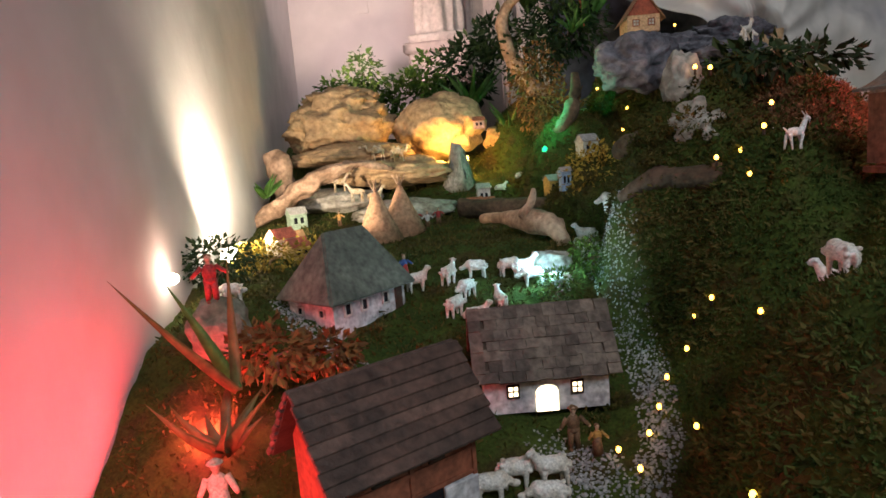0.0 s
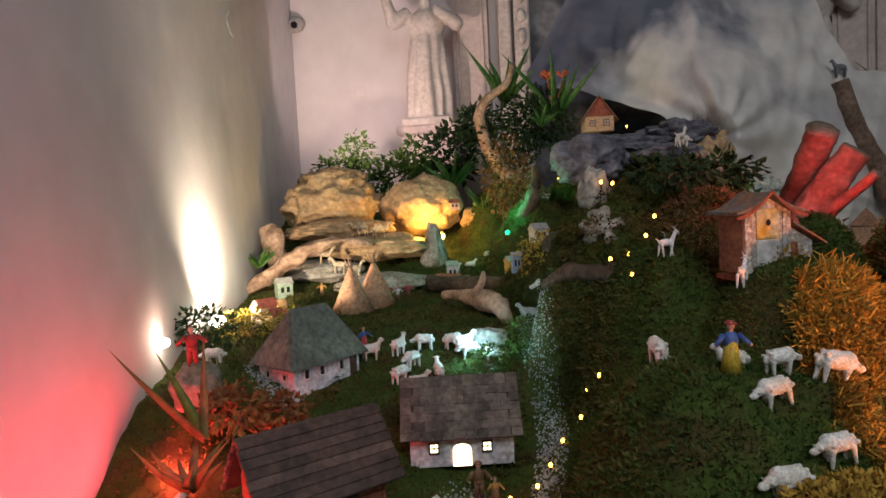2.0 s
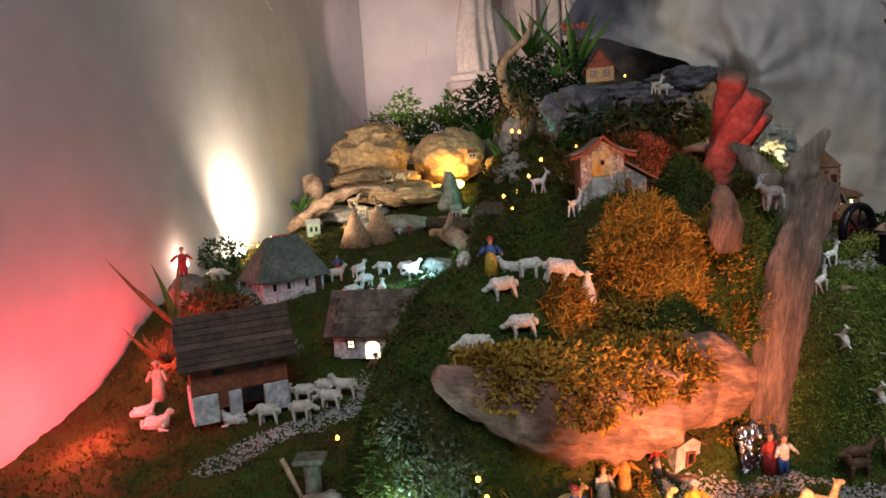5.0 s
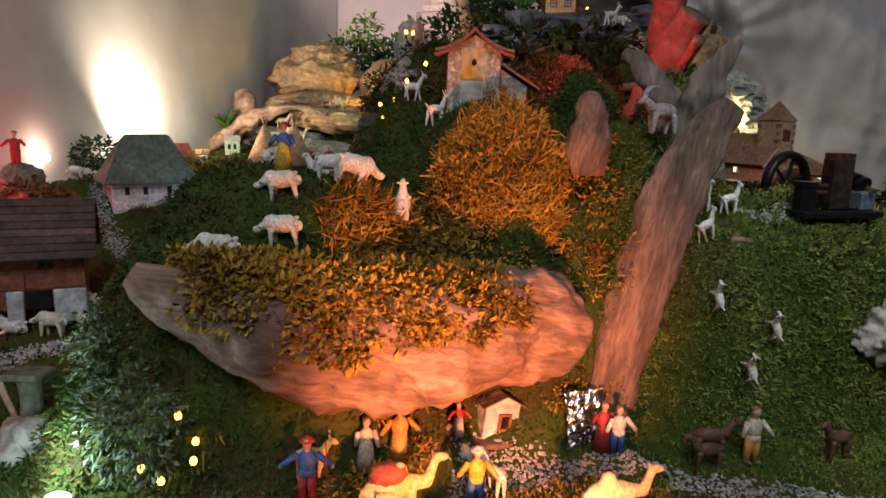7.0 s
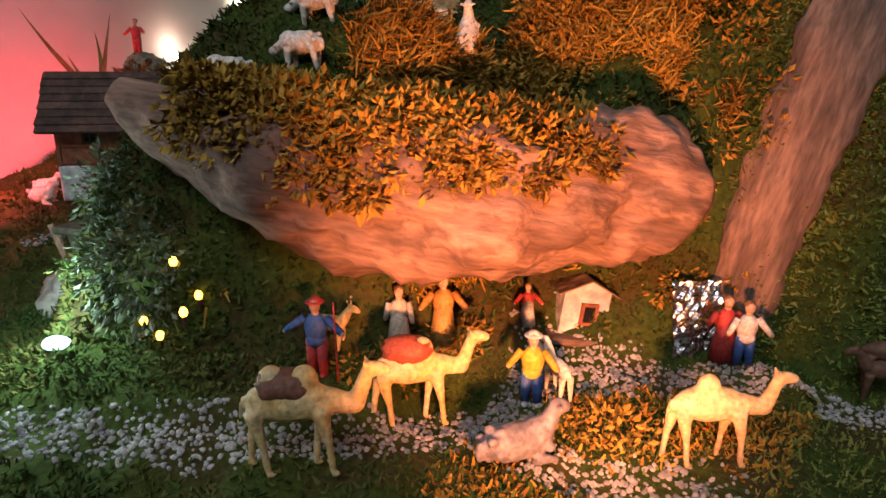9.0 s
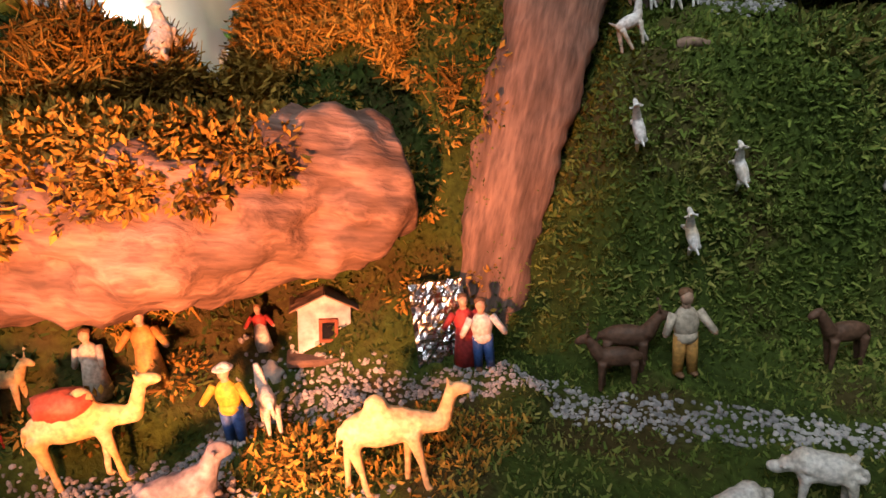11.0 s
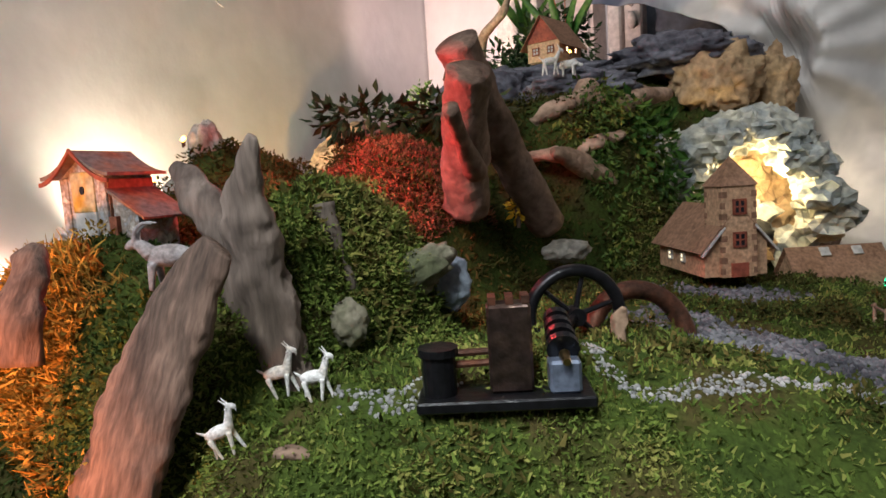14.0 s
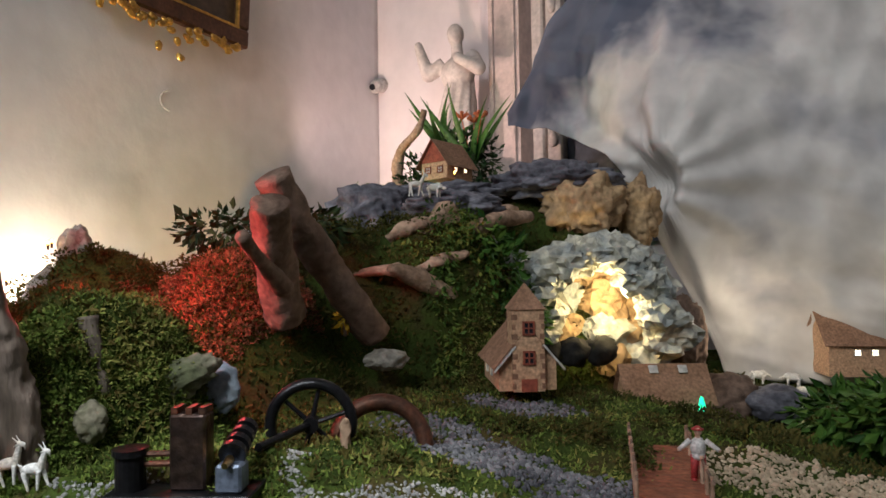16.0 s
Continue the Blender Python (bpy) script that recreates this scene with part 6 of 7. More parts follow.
# ---------------------------------------------------------------- painted figures
SKIN, REDC, BLUE, YELLOW, CREAM, OCHRE, BROWN, WHITEC = (0.55, 0.36, 0.26), (0.42, 0.05, 0.05), (0.05, 0.12, 0.36), (0.60, 0.42, 0.05), (0.60, 0.52, 0.42), (0.52, 0.28, 0.08), (0.20, 0.11, 0.06), (0.7, 0.68, 0.66)


def figure(x, y, tall, yaw, coat, legs, label, robe=False, arms=0.2, staff=False, hat=None, z=None):
    """A cast figurine in one plain mesh: legs or robe, body, arms, head."""
    bm = bmesh.new()
    mats = [paint(coat), paint(legs), paint(SKIN), paint(hat or BROWN)]
    if robe:
        limb(bm, (0, 0, 0), (0, 0, 0.62), 0.20, 0.11, 14, 1)
    else:
        for s in (-1, 1):
            limb(bm, (0.02 * s, 0.08 * s, 0.0), (0, 0.06 * s, 0.48), 0.055, 0.08, 10, 1)
            ball(bm, (0.04, 0.08 * s, 0.02), (0.08, 0.045, 0.03), None, 2, 3)
    ball(bm, (0, 0, 0.62), (0.11, 0.15, 0.20), None, 2, 0)
    ball(bm, (0, 0, 0.46), (0.11, 0.14, 0.10), None, 2, 0)
    for s in (-1, 1):
        hand = (0.10 + 0.06 * s, s * (0.20 + arms * 0.5), 0.50 + arms * 0.35 * (1 if s > 0 else 0.6))
        limb(bm, (0, s * 0.14, 0.74), hand, 0.055, 0.04, 8, 0)
        ball(bm, hand, (0.035, 0.035, 0.04), None, 1, 2)
    limb(bm, (0, 0, 0.78), (0, 0, 0.86), 0.05, 0.045, 8, 2)
    ball(bm, (0.01, 0, 0.91), (0.075, 0.07, 0.09), None, 2, 2)
    ball(bm, (-0.02, 0, 0.955), (0.08, 0.078, 0.06), None, 2, 3)
    if hat:
        limb(bm, (0, 0, 0.95), (0, 0, 0.965), 0.12, 0.11, 12, 3)
    if staff:
        limb(bm, (0.16, 0.30, 0), (0.16, 0.28, 1.02), 0.014, 0.012, 6, 3)
    ob = new("figurine", mesh_of(bm, mats, True))
    ob.matrix_basis = pose(x, y, ground(x, y) if z is None else z, 0, 0, yaw) @ Matrix.Diagonal((tall, tall, tall, 1))
    return tagged(ob, label, "figurine")


figure(2.03, 3.08, 0.075, -80, BLUE, YELLOW, "small figurine in a blue top and yellow skirt", True, hat=REDC)
figure(2.205, 2.880, 0.080, -60, BLUE, REDC, "figurine in a blue coat with red trousers", arms=0.35, staff=True, hat=REDC)
figure(2.374, 3.006, 0.078, -60, YELLOW, BLUE, "figurine in yellow with purple trousers by the gravel", hat=WHITEC)
figure(2.705, 3.262, 0.085, -50, CREAM, OCHRE, "bearded figurine in a cream cloak and ochre trousers", arms=0.1)
figure(2.524, 3.200, 0.076, -50, WHITEC, BLUE, "figurine in white and blue beside the foil fall", arms=0.15)
figure(2.502, 3.203, 0.074, -50, REDC, REDC, "figurine in dark red beside the foil fall", True)
figure(2.31, 3.105, 0.05, -50, REDC, WHITEC, "sitting figurine in red beside the little shrine", True)
figure(2.236, 2.966, 0.070, -50, CREAM, CREAM, "hooded pale figurine under the log", True, arms=0.0)
figure(2.265, 3.004, 0.080, -50, OCHRE, OCHRE, "figurine in an ochre robe under the log", True)
figure(1.125, 3.13, 0.10, -60, CREAM, CREAM, "piping shepherd figurine lit red", True, arms=0.1, hat=CREAM)
figure(1.02, 3.365, 0.085, -60, REDC, REDC, "figurine lit red near the floodlight", arms=0.3, z=1.305)
stone("rock", 1.02, 3.375, 1.25, (0.055, 0.045, 0.062), "dull_stone", 52, "mossy stone under the red lit figurine", 20, 0.2, 4)
figure(1.625, 3.35, 0.075, -70, BROWN, BROWN, "dark figurine before the lit doorway", arms=0.2, hat=BROWN)
figure(1.66, 3.32, 0.05, -70, OCHRE, BROWN, "small kneeling figurine by the cottage", True)
figure(1.262, 3.80, 0.06, -40, BLUE, REDC, "figurine in blue and red by the cottage door", True)
figure(3.19, 4.28, 0.085, -60, WHITEC, REDC, "figurine in red and white on the footbridge", hat=REDC, arms=0.3, z=1.233)
for x, y, c in ((1.13, 4.47, OCHRE), (1.17, 4.42, REDC), (1.21, 4.40, WHITEC), (1.24, 4.44, REDC), (0.86, 4.55, OCHRE)):
    figure(x, y, 0.055, -80, c, BROWN, "tiny painted figurine near the tents", arms=0.3)

# ---------------------------------------------------------------- tents and toy towns
M["tent"] = material("tent_hide", (0.55, 0.33, 0.20), 0.8, other=(0.48, 0.27, 0.16), size=30, grain=90)


def tent(x, y, r, h):
    t = thing("tent", pose(x, y, ground(x, y) - 0.005), "small tan cone tent with crossed poles", "tent", "tents")
    bm = bmesh.new()
    bmesh.ops.create_cone(bm, cap_ends=True, segments=20, radius1=r, radius2=0.008, depth=h, matrix=Matrix.Translation((0, 0, h / 2)))
    part("hide", bm, M["tent"], t, smooth=True)
    for k in range(4):
        a = k * 1.6
        bm = bmesh.new()
        limb(bm, (0.006 * math.cos(a), 0.006 * math.sin(a), h * 0.9), (-0.022 * math.cos(a), -0.022 * math.sin(a), h * 1.25), 0.0022, 0.0015, 6)
        part("pole", bm, M["drift"], t)


tent(1.085, 4.25, 0.075, 0.15), tent(1.135, 4.36, 0.08, 0.155)


def toy_house(x, y, w, h, colour, roof, yaw, label, z=None):
    t = thing("toy_house", pose(x, y, (ground(x, y) - 0.004) if z is None else z, 0, 0, yaw), label, "toy house", "toy houses")
    part("wall", gable_shell(w, w * 0.8, h, w * 0.35), paint(colour), t)
    part("roof", roof_base(w, w * 0.8, h, w * 0.35, 0.003), paint(roof), t)
    for k in range(2):
        bm = bmesh.new()
        box(bm, -w * 0.3 + k * w * 0.38, -w * 0.1 + k * w * 0.38, -w * 0.4 - 0.002, -w * 0.4 + 0.001, h * 0.4, h * 0.75)
        part("window", bm, M["dark_pane"], t)


PINK, LBLUE, TERRA, GREY = (0.62, 0.36, 0.32), (0.32, 0.46, 0.62), (0.40, 0.14, 0.08), (0.4, 0.4, 0.38)
toy_house(1.345, 4.60, 0.052, 0.05, (0.70, 0.52, 0.16), TERRA, 10, "tiny yellow toy house with a brown roof")
toy_house(1.395, 4.61, 0.036, 0.05, PINK, TERRA, 10, "tiny pink toy house")
toy_house(1.43, 4.61, 0.036, 0.045, LBLUE, TERRA, 8, "tiny pale blue toy house")
toy_house(1.465, 4.60, 0.036, 0.04, PINK, TERRA, 12, "tiny pink toy house with a low roof")
toy_house(1.37, 4.68, 0.045, 0.075, WHITEC, GREY, 15, "tiny white toy tower house")
toy_house(1.62, 4.60, 0.05, 0.055, (0.6, 0.38, 0.1), GREY, 30, "tiny ochre toy house on the hillside")
toy_house(1.665, 4.55, 0.045, 0.06, GREY, GREY, 30, "tiny grey toy house on the hillside")
toy_house(1.73, 4.42, 0.055, 0.05, (0.5, 0.52, 0.42), GREY, 30, "tiny pale toy house on the hillside")
toy_house(1.655, 4.30, 0.03, 0.06, LBLUE, GREY, 20, "tiny blue toy house below the others")
toy_house(1.33, 5.08, 0.045, 0.035, PINK, TERRA, 10, "tiny pink toy house on the rocks", z=1.60)
toy_house(0.845, 4.07, 0.07, 0.05, (0.72, 0.62, 0.5), (0.5, 0.14, 0.1), 60, "small toy house with a red roof")
toy_house(0.90, 4.04, 0.06, 0.04, (0.70, 0.50, 0.22), (0.5, 0.14, 0.1), 60, "small ochre toy house with a red roof")
toy_house(0.83, 4.20, 0.05, 0.045, WHITEC, (0.34, 0.2, 0.1), 40, "small white toy house behind the red roofs")
toy_house(0.72, 4.50, 0.06, 0.06, (0.3, 0.4, 0.3), GREY, 40, "small green toy house beside the driftwood")

# ---------------------------------------------------------------- shrine, foil fall, engine, footbridge


def shrine():
    s = thing("shrine", pose(2.345, 3.158, 0.984, 0, 0, 44) @ pose(0, 0, 0, 0, 7, 0), "little whitewashed shrine with a crooked brown roof", "shrine")
    w, d, h, rise = 0.055, 0.045, 0.055, 0.014
    bm = gable_shell(d, w, h, rise)
    bmesh.ops.rotate(bm, verts=bm.verts, matrix=Matrix.Rotation(math.pi / 2, 3, "Z"))
    part("wall", bm, M["white_wall"], s)
    bm = roof_base(d, w, h, rise, 0.008)
    bmesh.ops.rotate(bm, verts=bm.verts, matrix=Matrix.Rotation(math.pi / 2, 3, "Z"))
    part("roof", bm, M["bark"], s, "brown bark roof")
    window(s, 0.004, -d / 2 - 0.001, 0.028, 0.02, 0.026, M["red_wood"], M["dark_pane"], bars=False)
    bm = bmesh.new()
    box(bm, -0.04, 0.045, -d / 2 - 0.02, d / 2, -0.006, 0.002, bevel=0.002)
    part("base_board", bm, M["bark"], s)
    stone("rock", 2.40, 3.185, 0.985, (0.022, 0.018, 0.018), "pale_rock", 31, "small pinkish stone beside the shrine", 0, 0.3, 3)
    stone("rock", 2.315, 3.10, 0.972, (0.026, 0.02, 0.016), "pale_rock", 32, "small grey stone beside the shrine", 0, 0.3, 3)


shrine()
M["silver"] = material("silver_foil", (0.75, 0.77, 0.80), 0.22, 1.0, other=(0.6, 0.62, 0.66), size=30, grain=60, bump=0.9)


def foil_fall():
    bm = bmesh.new()
    g = []
    for i in range(13):
        g.append([bm.verts.new((-0.035 + 0.07 * i / 12, 0.006 * noise.noise((i * 0.7, j * 0.9, 3)) + 0.02 * (j / 16) ** 2, 0.105 * j / 16)) for j in range(17)])
    for a, b in zip(g, g[1:]):
        for j in range(16):
            bm.faces.new((a[j], b[j], b[j + 1], a[j + 1]))
    ob = solid("foil_waterfall", bm, M["silver"], pose(2.476, 3.200, 0.965, 0, 0, 44) @ Matrix.Diagonal((0.82, 0.9, 0.85, 1)), "crumpled silver foil used as a waterfall", "foil", smooth=False)
    ob.modifiers.new("thickness", "SOLIDIFY").thickness = 0.002


foil_fall()
M["black_metal"] = material("black_metal", (0.02, 0.02, 0.024), 0.3, 0.6, size=30, grain=120, bump=0.2)
M["rust_metal"] = material("rusty_metal", (0.13, 0.05, 0.03), 0.5, 0.5, other=(0.07, 0.035, 0.025), size=40, grain=120, bump=0.4)
M["polished_rust"] = material("polished_dark_metal", (0.20, 0.13, 0.11), 0.28, 0.9, other=(0.10, 0.07, 0.065), size=40, grain=60, bump=0.5)
M["blue_metal"] = material("blue_grey_metal", (0.20, 0.24, 0.34), 0.35, 0.5, size=30, grain=120, bump=0.2)


def wheel(name, parent, at, r, tube_r, mat, spokes):
    bm = bmesh.new()
    n, m = 40, 8
    rings = []
    for i in range(n):
        a = 2 * math.pi * i / n
        rings.append([bm.verts.new(((r + tube_r * math.cos(b)) * math.cos(a), tube_r * 1.3 * math.sin(b), (r + tube_r * math.cos(b)) * math.sin(a))) for b in [2 * math.pi * j / m for j in range(m)]])
    for i in range(n):
        for j in range(m):
            bm.faces.new((rings[i][j], rings[(i + 1) % n][j], rings[(i + 1) % n][(j + 1) % m], rings[i][(j + 1) % m]))
    w = part(name, bm, mat, parent, smooth=True, at=at)
    bm = bmesh.new()
    limb(bm, (0, -0.014, 0), (0, 0.014, 0), r * 0.2, r * 0.2, 14)
    part("hub", bm, mat, w)
    for k in range(spokes):
        a = 2 * math.pi * k / spokes + 0.3
        bm = bmesh.new()
        limb(bm, (0, 0, 0), (r * math.cos(a), 0, r * math.sin(a)), r * 0.07, r * 0.05, 8)
        part("spoke", bm, mat, w)


def engine():
    e = thing("model_engine", pose(2.80, 3.625, 1.306, 0, 0, 40), "dark metal model steam engine with a spoked flywheel", "engine")
    bm = bmesh.new()
    box(bm, -0.085, 0.095, -0.05, 0.09, -0.004, 0.008, bevel=0.002)
    part("base_plate", bm, M["black_metal"], e)
    bm = bmesh.new()
    box(bm, -0.01, 0.035, -0.03, 0.0, 0.008, 0.10, bevel=0.003)
    part("boiler_house", bm, M["polished_rust"], e, "rust red upright block")
    for x in (-0.008, 0.01, 0.026):
        bm = bmesh.new()
        box(bm, x, x + 0.008, -0.028, -0.002, 0.1, 0.108)
        part("battlement", bm, M["rust_metal"], e)
    bm = bmesh.new()
    limb(bm, (-0.062, -0.02, 0.008), (-0.062, -0.02, 0.05), 0.018, 0.018, 18)
    limb(bm, (-0.062, -0.02, 0.05), (-0.062, -0.02, 0.058), 0.021, 0.021, 18)
    part("cylinder", bm, M["black_metal"], e)
    for z in (0.038, 0.05):
        bm = bmesh.new()
        limb(bm, (-0.06, -0.02, z), (0.0, -0.015, z), 0.004, 0.004, 8)
        part("pipe", bm, M["rust_metal"], e)
    bm = bmesh.new()
    box(bm, 0.05, 0.082, -0.04, -0.01, 0.008, 0.042, bevel=0.003)
    part("motor_block", bm, M["blue_metal"], e, "blue grey motor block")
    bm = bmesh.new()
    for k in range(4):
        limb(bm, (0.066, -0.025 + k * 0.016, 0.05 + k * 0.006), (0.066, -0.017 + k * 0.016, 0.053 + k * 0.006), 0.017 - k * 0.001, 0.017 - k * 0.001, 16)
    part("cooling_ribs", bm, M["black_metal"], e)
    bm = bmesh.new()
    limb(bm, (0.066, -0.032, 0.047), (0.066, -0.05, 0.044), 0.006, 0.004, 10)
    part("brass_nozzle", bm, material("brass", (0.7, 0.5, 0.25), 0.3, 1.0, bump=0), e, "pale brass nozzle")
    wheel("flywheel", e, pose(0.11, 0.19, 0.035, 0, 0, 8), 0.062, 0.009, M["black_metal"], 6)
    bm = bmesh.new()
    limb(bm, (0.07, 0.06, 0.035), (0.11, 0.19, 0.035), 0.006, 0.006, 10)
    part("axle", bm, M["black_metal"], e)
    o = thing("rusty_wheel", pose(2.80, 3.95, 1.285, 0, 0, 55) @ pose(0, 0, 0, -14, 0, 0), "rusty dark metal wheel half sunk in the moss", "wheel")
    wheel("rim", o, Matrix(), 0.075, 0.014, M["rust_metal"], 0)


engine()


def footbridge():
    b = thing("footbridge", pose(3.13, 4.29, 1.225, 0, 0, -62), "small wooden footbridge with pale rail posts", "bridge")
    for k in range(14):
        bm = bmesh.new()
        box(bm, -0.16 + k * 0.024, -0.139 + k * 0.024, -0.055, 0.055, 0.0, 0.008, bevel=0.001)
        part("plank", bm, M["red_wood"], b)
    for s in (-1, 1):
        for k in range(7):
            bm = bmesh.new()
            limb(bm, (-0.15 + k * 0.05, s * 0.052, 0.006), (-0.15 + k * 0.05, s * 0.052, 0.05), 0.0035, 0.003, 7)
            part("post", bm, M["drift"], b)
        bm = bmesh.new()
        limb(bm, (-0.16, s * 0.052, 0.044), (0.165, s * 0.052, 0.044), 0.0025, 0.0025, 7)
        part("rail", bm, M["bark"], b)


footbridge()
M["green_glow"] = material("green_glow", (0.1, 1, 0.5), 0.5, emit=(0.0, 0.9, 0.42), strength=1.2, bump=0)
M["cold_glow"] = material("cold_glow", (0.8, 0.95, 1), 0.5, emit=(0.55, 0.85, 1.0), strength=4.0, bump=0)
M["flood_glow"] = material("flood_glow", (1, 0.95, 0.85), 0.5, emit=(1, 0.88, 0.68), strength=25.0, bump=0)
M["red_glow"] = material("red_glow", (1, 0.2, 0.15), 0.5, emit=(1, 0.10, 0.08), strength=6.0, bump=0)


M["rock_glow"] = material("rock_glow", (1, 0.7, 0.2), 0.5, emit=(1, 0.55, 0.12), strength=14.0, bump=0)


def glow_stone(name, x, y, z, size, mat, label):
    solid(name, lump(size, 3, 0.15, 3), M[mat], pose(x, y, z), label, "lamp")


glow_stone("lamp", 1.975, 2.735, ground(1.975, 2.735) + 0.008, (0.016, 0.012, 0.006), "cold_glow", "cold white lamp glowing in the moss")
glow_stone("lamp", 1.60, 4.70, ground(1.60, 4.70) + 0.01, (0.011, 0.011, 0.011), "green_glow", "green lamp glowing among plants")
glow_stone("lamp", 1.545, 3.79, 1.262, (0.018, 0.014, 0.012), "cold_glow", "cold blue lamp among the sheep")
glow_stone("lamp", 0.75, 3.94, 1.30, (0.022, 0.03, 0.02), "flood_glow", "bright white floodlight at the wall foot")
glow_stone("lamp", 0.795, 3.60, 1.305, (0.014, 0.016, 0.012), "flood_glow", "small white lamp at the wall foot")
glow_stone("lamp", 2.425, 3.69, ground(2.425, 3.69) + 0.010, (0.030, 0.012, 0.007), "red_glow", "red lamp glowing on the ridge")
glow_stone("lamp", 1.25, 5.06, 1.48, (0.03, 0.012, 0.022), "rock_glow", "yellow lamp behind the pointed rock")
glow_stone("sprig", 2.954, 4.937, 1.185, (0.011, 0.011, 0.045), "green_glow", "green glowing sprig beside the cabin")



def well():
    w = thing("well_post", pose(1.74, 2.87, ground(1.74, 2.87), 0, 0, 20), "grey mossy well post with a flat cap", "well")
    part("post", tube([(0, 0, -0.02), (0.002, 0, 0.03), (0, 0, 0.075)], [0.018, 0.015, 0.017], 16, 0.12, 5, 3), M["dull_stone"], w, smooth=True)
    bm = bmesh.new()
    box(bm, -0.028, 0.028, -0.022, 0.022, 0.073, 0.083, bevel=0.003)
    part("cap", bm, M["dull_stone"], w)
    bm = bmesh.new()
    limb(bm, (-0.05, 0, 0.08), (-0.02, -0.005, 0.01), 0.005, 0.004, 8)
    part("lever", bm, M["drift"], w, "pale wooden lever")
    stone("rock", 1.80, 2.80, ground(1.80, 2.80) + 0.01, (0.022, 0.018, 0.02), "pale_rock", 41, "small pale round stone by the well", 0, 0.2, 3)


well()

# ---------------------------------------------------------------- fairy lights


def fairy_light(x, y, z=None):
    t = thing("fairy_light", pose(x, y, (ground(x, y) + 0.012) if z is None else z), "tiny warm fairy light on a wire", "fairy light", "fairy lights")
    bm = bmesh.new()
    ball(bm, (0, 0, 0), (0.004, 0.004, 0.0055), sub=2)
    part("bulb", bm, M["bulb"], t, smooth=True)
    bm = bmesh.new()
    limb(bm, (0, 0, -0.016), (0, 0, -0.004), 0.0025, 0.003, 6)
    part("socket", bm, M["dark_wood"], t)


for p in ((2.01, 3.62, 1.57), (1.985, 3.58, 1.53), (1.95, 3.59, 1.49), (1.95, 3.54, 1.45), (1.91, 3.60, 1.48), (1.87, 3.48), (1.845, 3.50), (1.83, 3.49), (1.79, 3.46), (1.765, 3.39), (1.81, 3.33), (1.69, 3.30), (1.715, 3.25), (1.74, 3.33), (1.81, 4.95), (1.90, 4.80), (1.90, 4.76), (1.88, 4.78), (1.95, 4.84), (1.78, 5.2), (2.10, 4.95, 1.915), (1.93, 3.42), (1.685, 3.05), (2.03, 2.80), (2.08, 2.835, 1.06), (2.11, 2.80, 1.06), (2.075, 2.815, 1.10), (2.06, 2.80), (2.21, 2.83), (1.905, 3.735, 1.655), (1.93, 3.72, 1.65), (1.80, 3.02)):
    fairy_light(*p)

# ---------------------------------------------------------------- the altar and the walls' fittings
M["statue"] = material("statue_stone", (0.60, 0.54, 0.50), 0.7, other=(0.50, 0.44, 0.40), size=8, grain=40, bump=0.3, depth=0.4)
M["pilaster"] = material("pilaster_stone", (0.58, 0.48, 0.44), 0.7, other=(0.48, 0.40, 0.37), size=7, grain=30, bump=0.2, depth=0.3)
M["gold"] = material("gilt", (0.62, 0.38, 0.09), 0.35, 0.8, other=(0.42, 0.24, 0.06), size=20, grain=70, bump=0.5)
M["frame_wood"] = material("frame_wood", (0.10, 0.045, 0.025), 0.4, size=10, grain=60, bump=0.2)
M["canvas"] = material("dark_canvas", (0.05, 0.035, 0.025), 0.4, other=(0.09, 0.06, 0.04), size=5, grain=30, bump=0.1)
M["altar_canvas"] = material("altar_canvas", (0.07, 0.085, 0.12), 0.5, other=(0.16, 0.16, 0.17), third=(0.05, 0.05, 0.06), size=3, grain=16, bump=0.1)


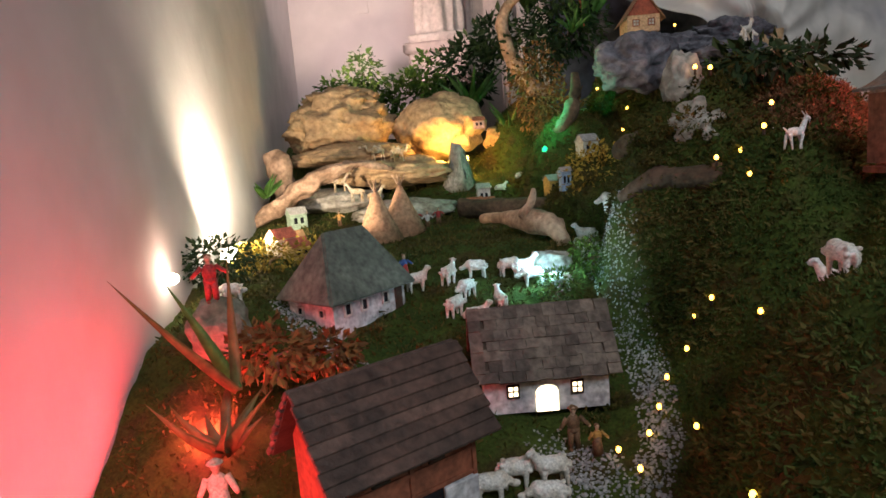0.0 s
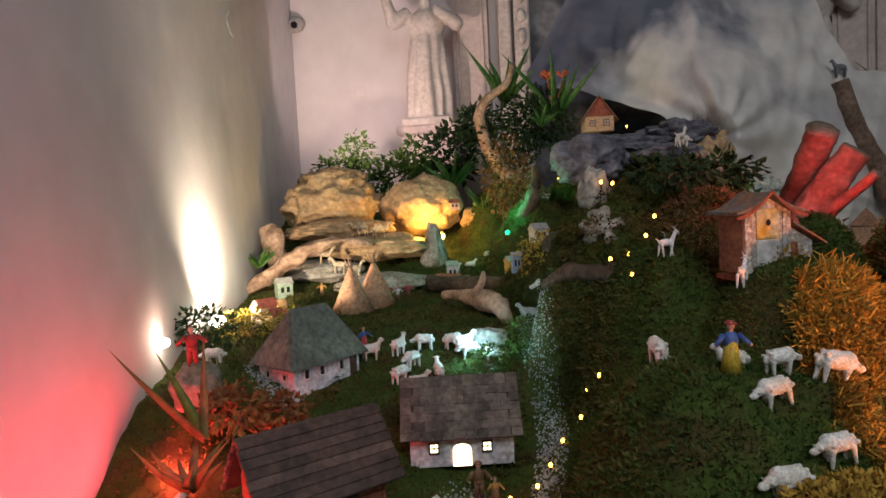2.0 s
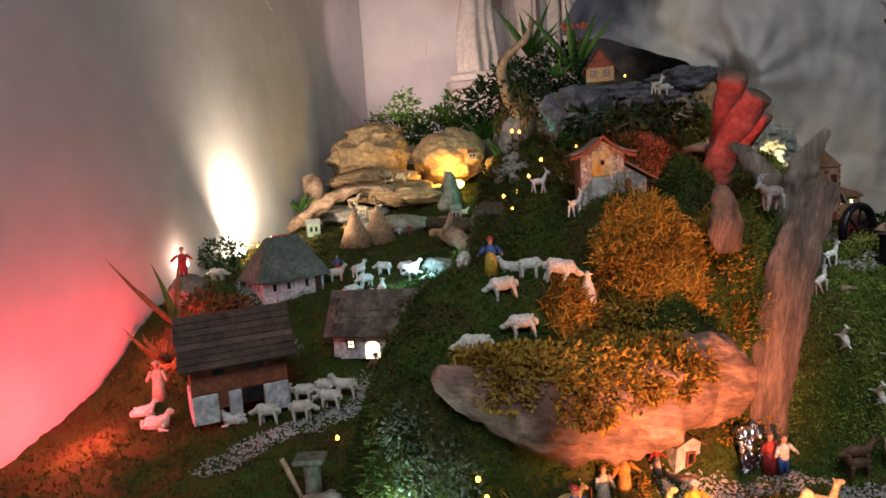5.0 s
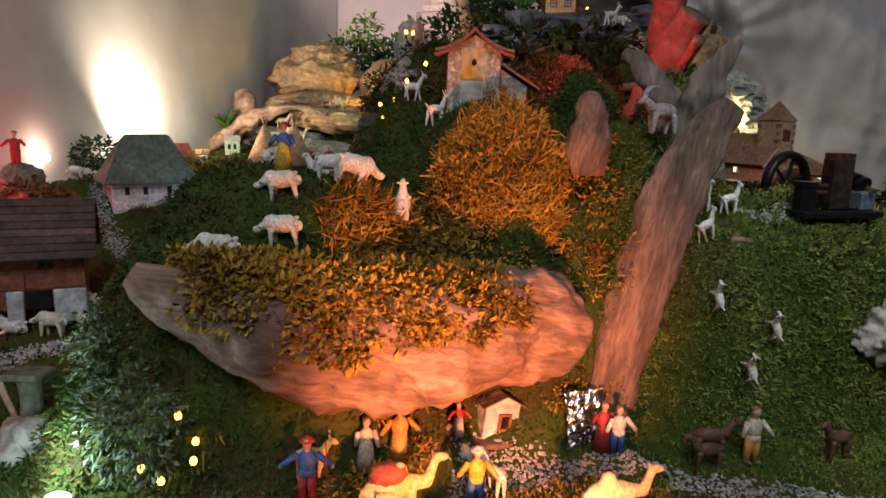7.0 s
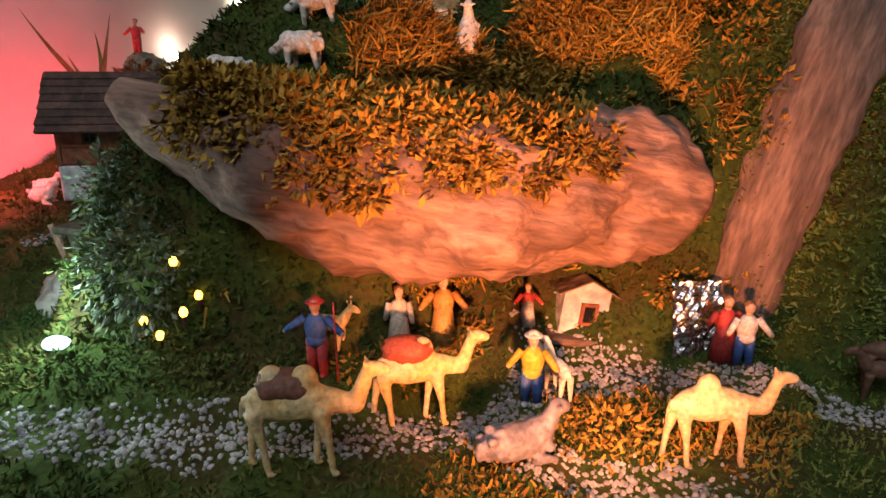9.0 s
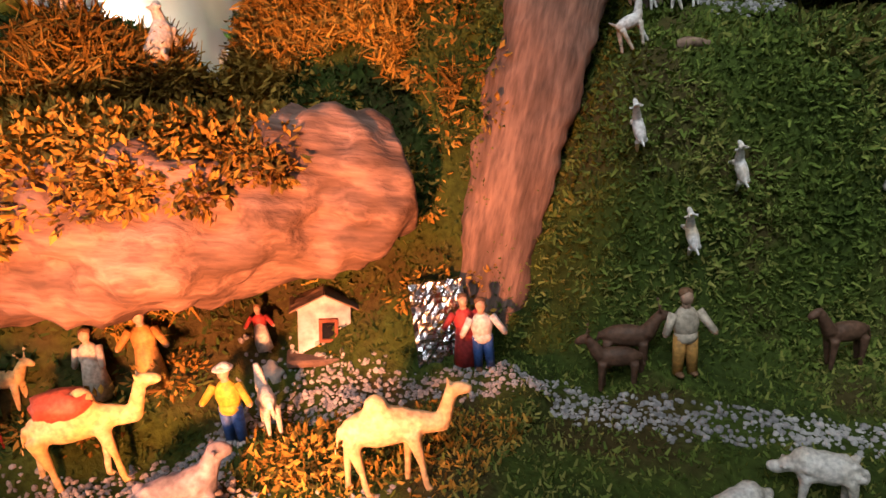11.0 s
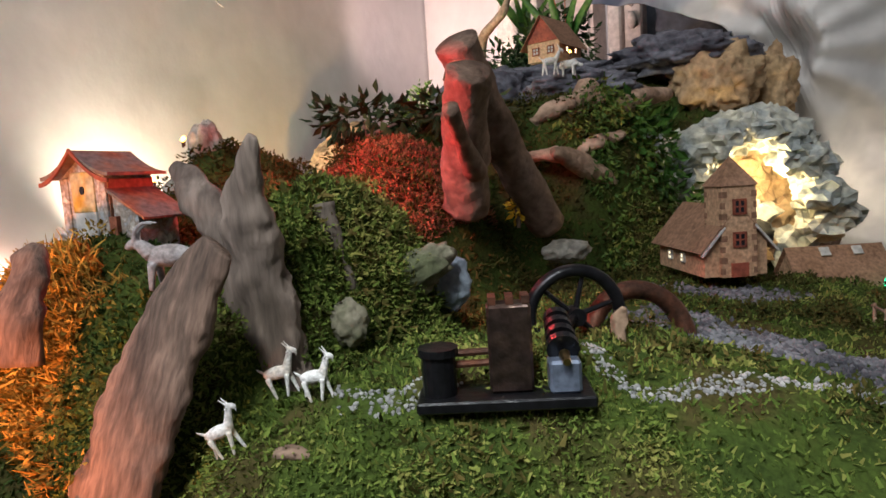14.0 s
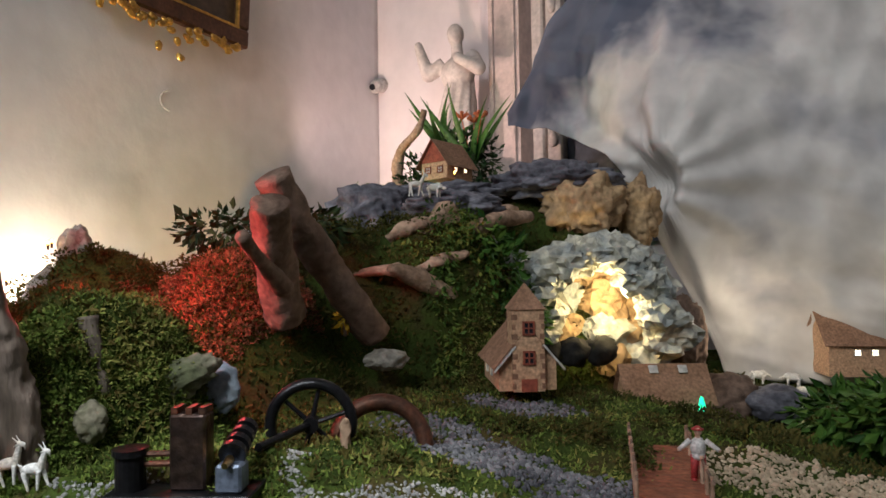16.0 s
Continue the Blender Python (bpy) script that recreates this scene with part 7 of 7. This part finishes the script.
def statue(x, y, z, tall, yaw, label):
    bm = bmesh.new()
    rings = []
    n = 56
    for j in range(24):
        v = j / 23
        r = 0.150 - 0.05 * v + 0.018 * math.sin(v * 3.0)
        ring = []
        for i in range(n):
            a = 2 * math.pi * i / n
            f = 1 + 0.11 * math.sin(a * 11 + 2.2 * noise.noise((a, v * 2.5, 1))) * (1 - 0.45 * v) + 0.07 * math.sin(a * 5 + v * 3)
            ring.append(bm.verts.new((r * f * math.cos(a) * 0.8 + 0.02 * math.sin(v * 4), r * f * math.sin(a), 0.05 + 0.60 * v)))
        rings.append(ring)
    for a, b in zip(rings, rings[1:]):
        for i in range(n):
            bm.faces.new((a[i], a[(i + 1) % n], b[(i + 1) % n], b[i]))
    bm.faces.new(rings[0][::-1])
    bm.faces.new(rings[-1])
    ball(bm, (0, 0, 0.70), (0.09, 0.135, 0.12), None, 3)
    ball(bm, (0.02, 0.0, 0.96), (0.062, 0.056, 0.075), None, 3)
    limb(bm, (0, 0, 0.80), (0.01, 0, 0.90), 0.045, 0.038, 12)
    for s, elbow, hand in ((1, (0.05, 0.22, 0.68), (0.12, 0.10, 0.76)), (-1, (0.06, -0.22, 0.72), (0.10, -0.27, 0.92))):
        limb(bm, (0, s * 0.12, 0.79), elbow, 0.055, 0.05, 12)
        limb(bm, elbow, hand, 0.05, 0.032, 12)
        ball(bm, elbow, (0.05, 0.05, 0.05))
        ball(bm, hand, (0.035, 0.03, 0.04))
    box(bm, -0.15, 0.15, -0.18, 0.18, 0, 0.05)
    mesh = fused(bm, 0.011, M["statue"])
    ob = new("statue", mesh)
    ob.matrix_basis = pose(x, y, z, 0, 0, yaw) @ Matrix.Diagonal((tall, tall, tall, 1))
    tagged(ob, label, "statue")
    p = thing("plinth", pose(x, y, z, 0, 0, yaw), "stone plinth under the statue by the altar", "plinth")
    bm = bmesh.new()
    box(bm, -0.14, 0.14, -0.17, 0.17, -1.4, -0.06, bevel=0.01)
    part("shaft", bm, M["pilaster"], p)
    bm = bmesh.new()
    box(bm, -0.155, 0.155, -0.20, 0.20, -0.06, 0.0, bevel=0.012)
    part("cap", bm, M["pilaster"], p)


statue(1.02, 6.24, 2.14, 0.92, -90, "pale stone statue in a long folded robe")
statue(3.32, 6.33, 2.02, 0.95, -90, "pale stone statue beyond the cloth")


def pilaster(x0, x1, depth, label):
    p = thing("pilaster", pose((x0 + x1) / 2, 6.5, 0), label, "pilaster")
    w = (x1 - x0) / 2
    bm = bmesh.new()
    box(bm, -w, w, -depth, 0, 0, 5.2)
    part("shaft", bm, M["pilaster"], p)
    for x in (-w * 0.78, w * 0.62):
        bm = bmesh.new()
        box(bm, x, x + w * 0.16, -depth - 0.015, -depth, 0, 5.2, bevel=0.004)
        part("moulding", bm, M["pilaster"], p)


pilaster(1.17, 1.40, 0.14, "pinkish stone pilaster with flat mouldings"), pilaster(3.45, 3.68, 0.14, "pale stone pilaster beyond the cloth")


def altar_painting():
    p = thing("altar_painting", pose(2.45, 6.44, 2.9), "dark blue altar painting in a carved grey frame", "painting")
    bm = bmesh.new()
    box(bm, -0.78, 0.78, 0.0, 0.02, -1.2, 1.6)
    part("canvas", bm, M["altar_canvas"], p)
    for a, b in ((-0.98, -0.90), (-0.88, -0.78), (0.78, 0.88), (0.90, 0.98)):
        bm = bmesh.new()
        box(bm, a, b, -0.06, 0.03, -1.3, 1.7, bevel=0.01)
        part("frame_moulding", bm, M["statue"], p)
    for k in range(14):
        part("carving", lump((0.03, 0.02, 0.05), 70 + k % 4, 0.4, 2), M["statue"], p, smooth=True, at=pose(-0.83, -0.07, -0.6 + k * 0.13))


altar_painting()


def wall_picture():
    base = Matrix.Translation((wall_at(4.62), 4.62, 2.80)) @ pose(0, 0, 0, 0, 0, 90 + math.degrees(math.atan(WALL_LEAN)))
    p = thing("picture", base @ pose(0, -0.05, 0, 4), "dark painting in a brown frame with gilt carving", "picture")
    w, h = 0.5, 1.1
    bm = bmesh.new()
    box(bm, -w + 0.09, w - 0.09, -0.015, 0.01, 0.09, h)
    part("canvas", bm, M["canvas"], p)
    for a, b, c, d in ((-w, w, 0, 0.10), (-w, -w + 0.10, 0.1, h), (w - 0.10, w, 0.1, h), (-w, w, h, h + 0.1)):
        bm = bmesh.new()
        box(bm, a, b, -0.04, 0.02, c, d, bevel=0.012)
        part("frame_rail", bm, M["frame_wood"], p)
    for a, b, c, d in ((-w + 0.085, w - 0.085, 0.088, 0.100), (w - 0.10, w - 0.088, 0.1, h), (-w + 0.088, -w + 0.10, 0.1, h)):
        bm = bmesh.new()
        box(bm, a, b, -0.046, -0.02, c, d)
        part("gilt_edge", bm, M["gold"], p)
    rng = random.Random(4)
    for k in range(46):
        u = rng.uniform(-0.42, 0.42)
        deep = 0.03 + 0.20 * max(0, 1 - abs(u) / 0.14) + 0.03 * abs(math.sin(u * 22))
        part("gilt_scroll", lump((0.024, 0.014, 0.018), 80 + k % 6, 0.5, 2, 3), M["gold"], p, smooth=True, at=pose(u, -0.035, -rng.uniform(0, 1) * deep, 0, rng.uniform(0, 180), 0))


wall_picture()


def fittings():
    c = thing("security_camera", pose(0.05, 6.44, 2.93), "white turret security camera on the wall corner", "camera")
    bm = bmesh.new()
    limb(bm, (0, 0.06, 0.03), (0, 0.0, 0.02), 0.055, 0.05, 20)
    ball(bm, (0.01, -0.02, 0.0), (0.052, 0.052, 0.048), None, 3)
    part("housing", bm, M["frame_white"], c, smooth=True)
    bm = bmesh.new()
    limb(bm, (0.02, -0.06, -0.01), (0.024, -0.074, -0.012), 0.024, 0.022, 18)
    part("lens", bm, M["dark_pane"], c, "dark lens")
    o = thing("wall_socket", pose(0.49, 6.497, 2.46), "flat white square cover plate on the wall", "cover plate")
    bm = bmesh.new()
    box(bm, -0.045, 0.045, -0.006, 0.0, -0.045, 0.045, bevel=0.002)
    part("plate", bm, M["backplaster"], o)
    bm = bmesh.new()
    n = 18
    pts = [(0, 0.05 * math.cos(radians(100 + 160 * i / n)), 0.05 * math.sin(radians(100 + 160 * i / n))) for i in range(n + 1)]
    for a, b in zip(pts, pts[1:]):
        limb(bm, a, b, 0.004, 0.004, 8)
    solid("wall_hook", bm, M["frame_white"], pose(wall_at(4.665) + 0.012, 4.665, 2.42), "thin curved white hook on the plaster wall", "hook")
    d = thing("doorway", pose(4.15, 6.497, 0), "dark doorway with a pale frame", "door")
    bm = bmesh.new()
    box(bm, -0.36, 0.36, -0.01, 0.0, 0, 3.2)
    part("dark_opening", bm, M["dark_pane"], d)
    for x in (-0.42, 0.36):
        bm = bmesh.new()
        box(bm, x, x + 0.06, -0.05, 0.0, 0, 3.2, bevel=0.006)
        part("door_frame", bm, M["pilaster"], d)


fittings()
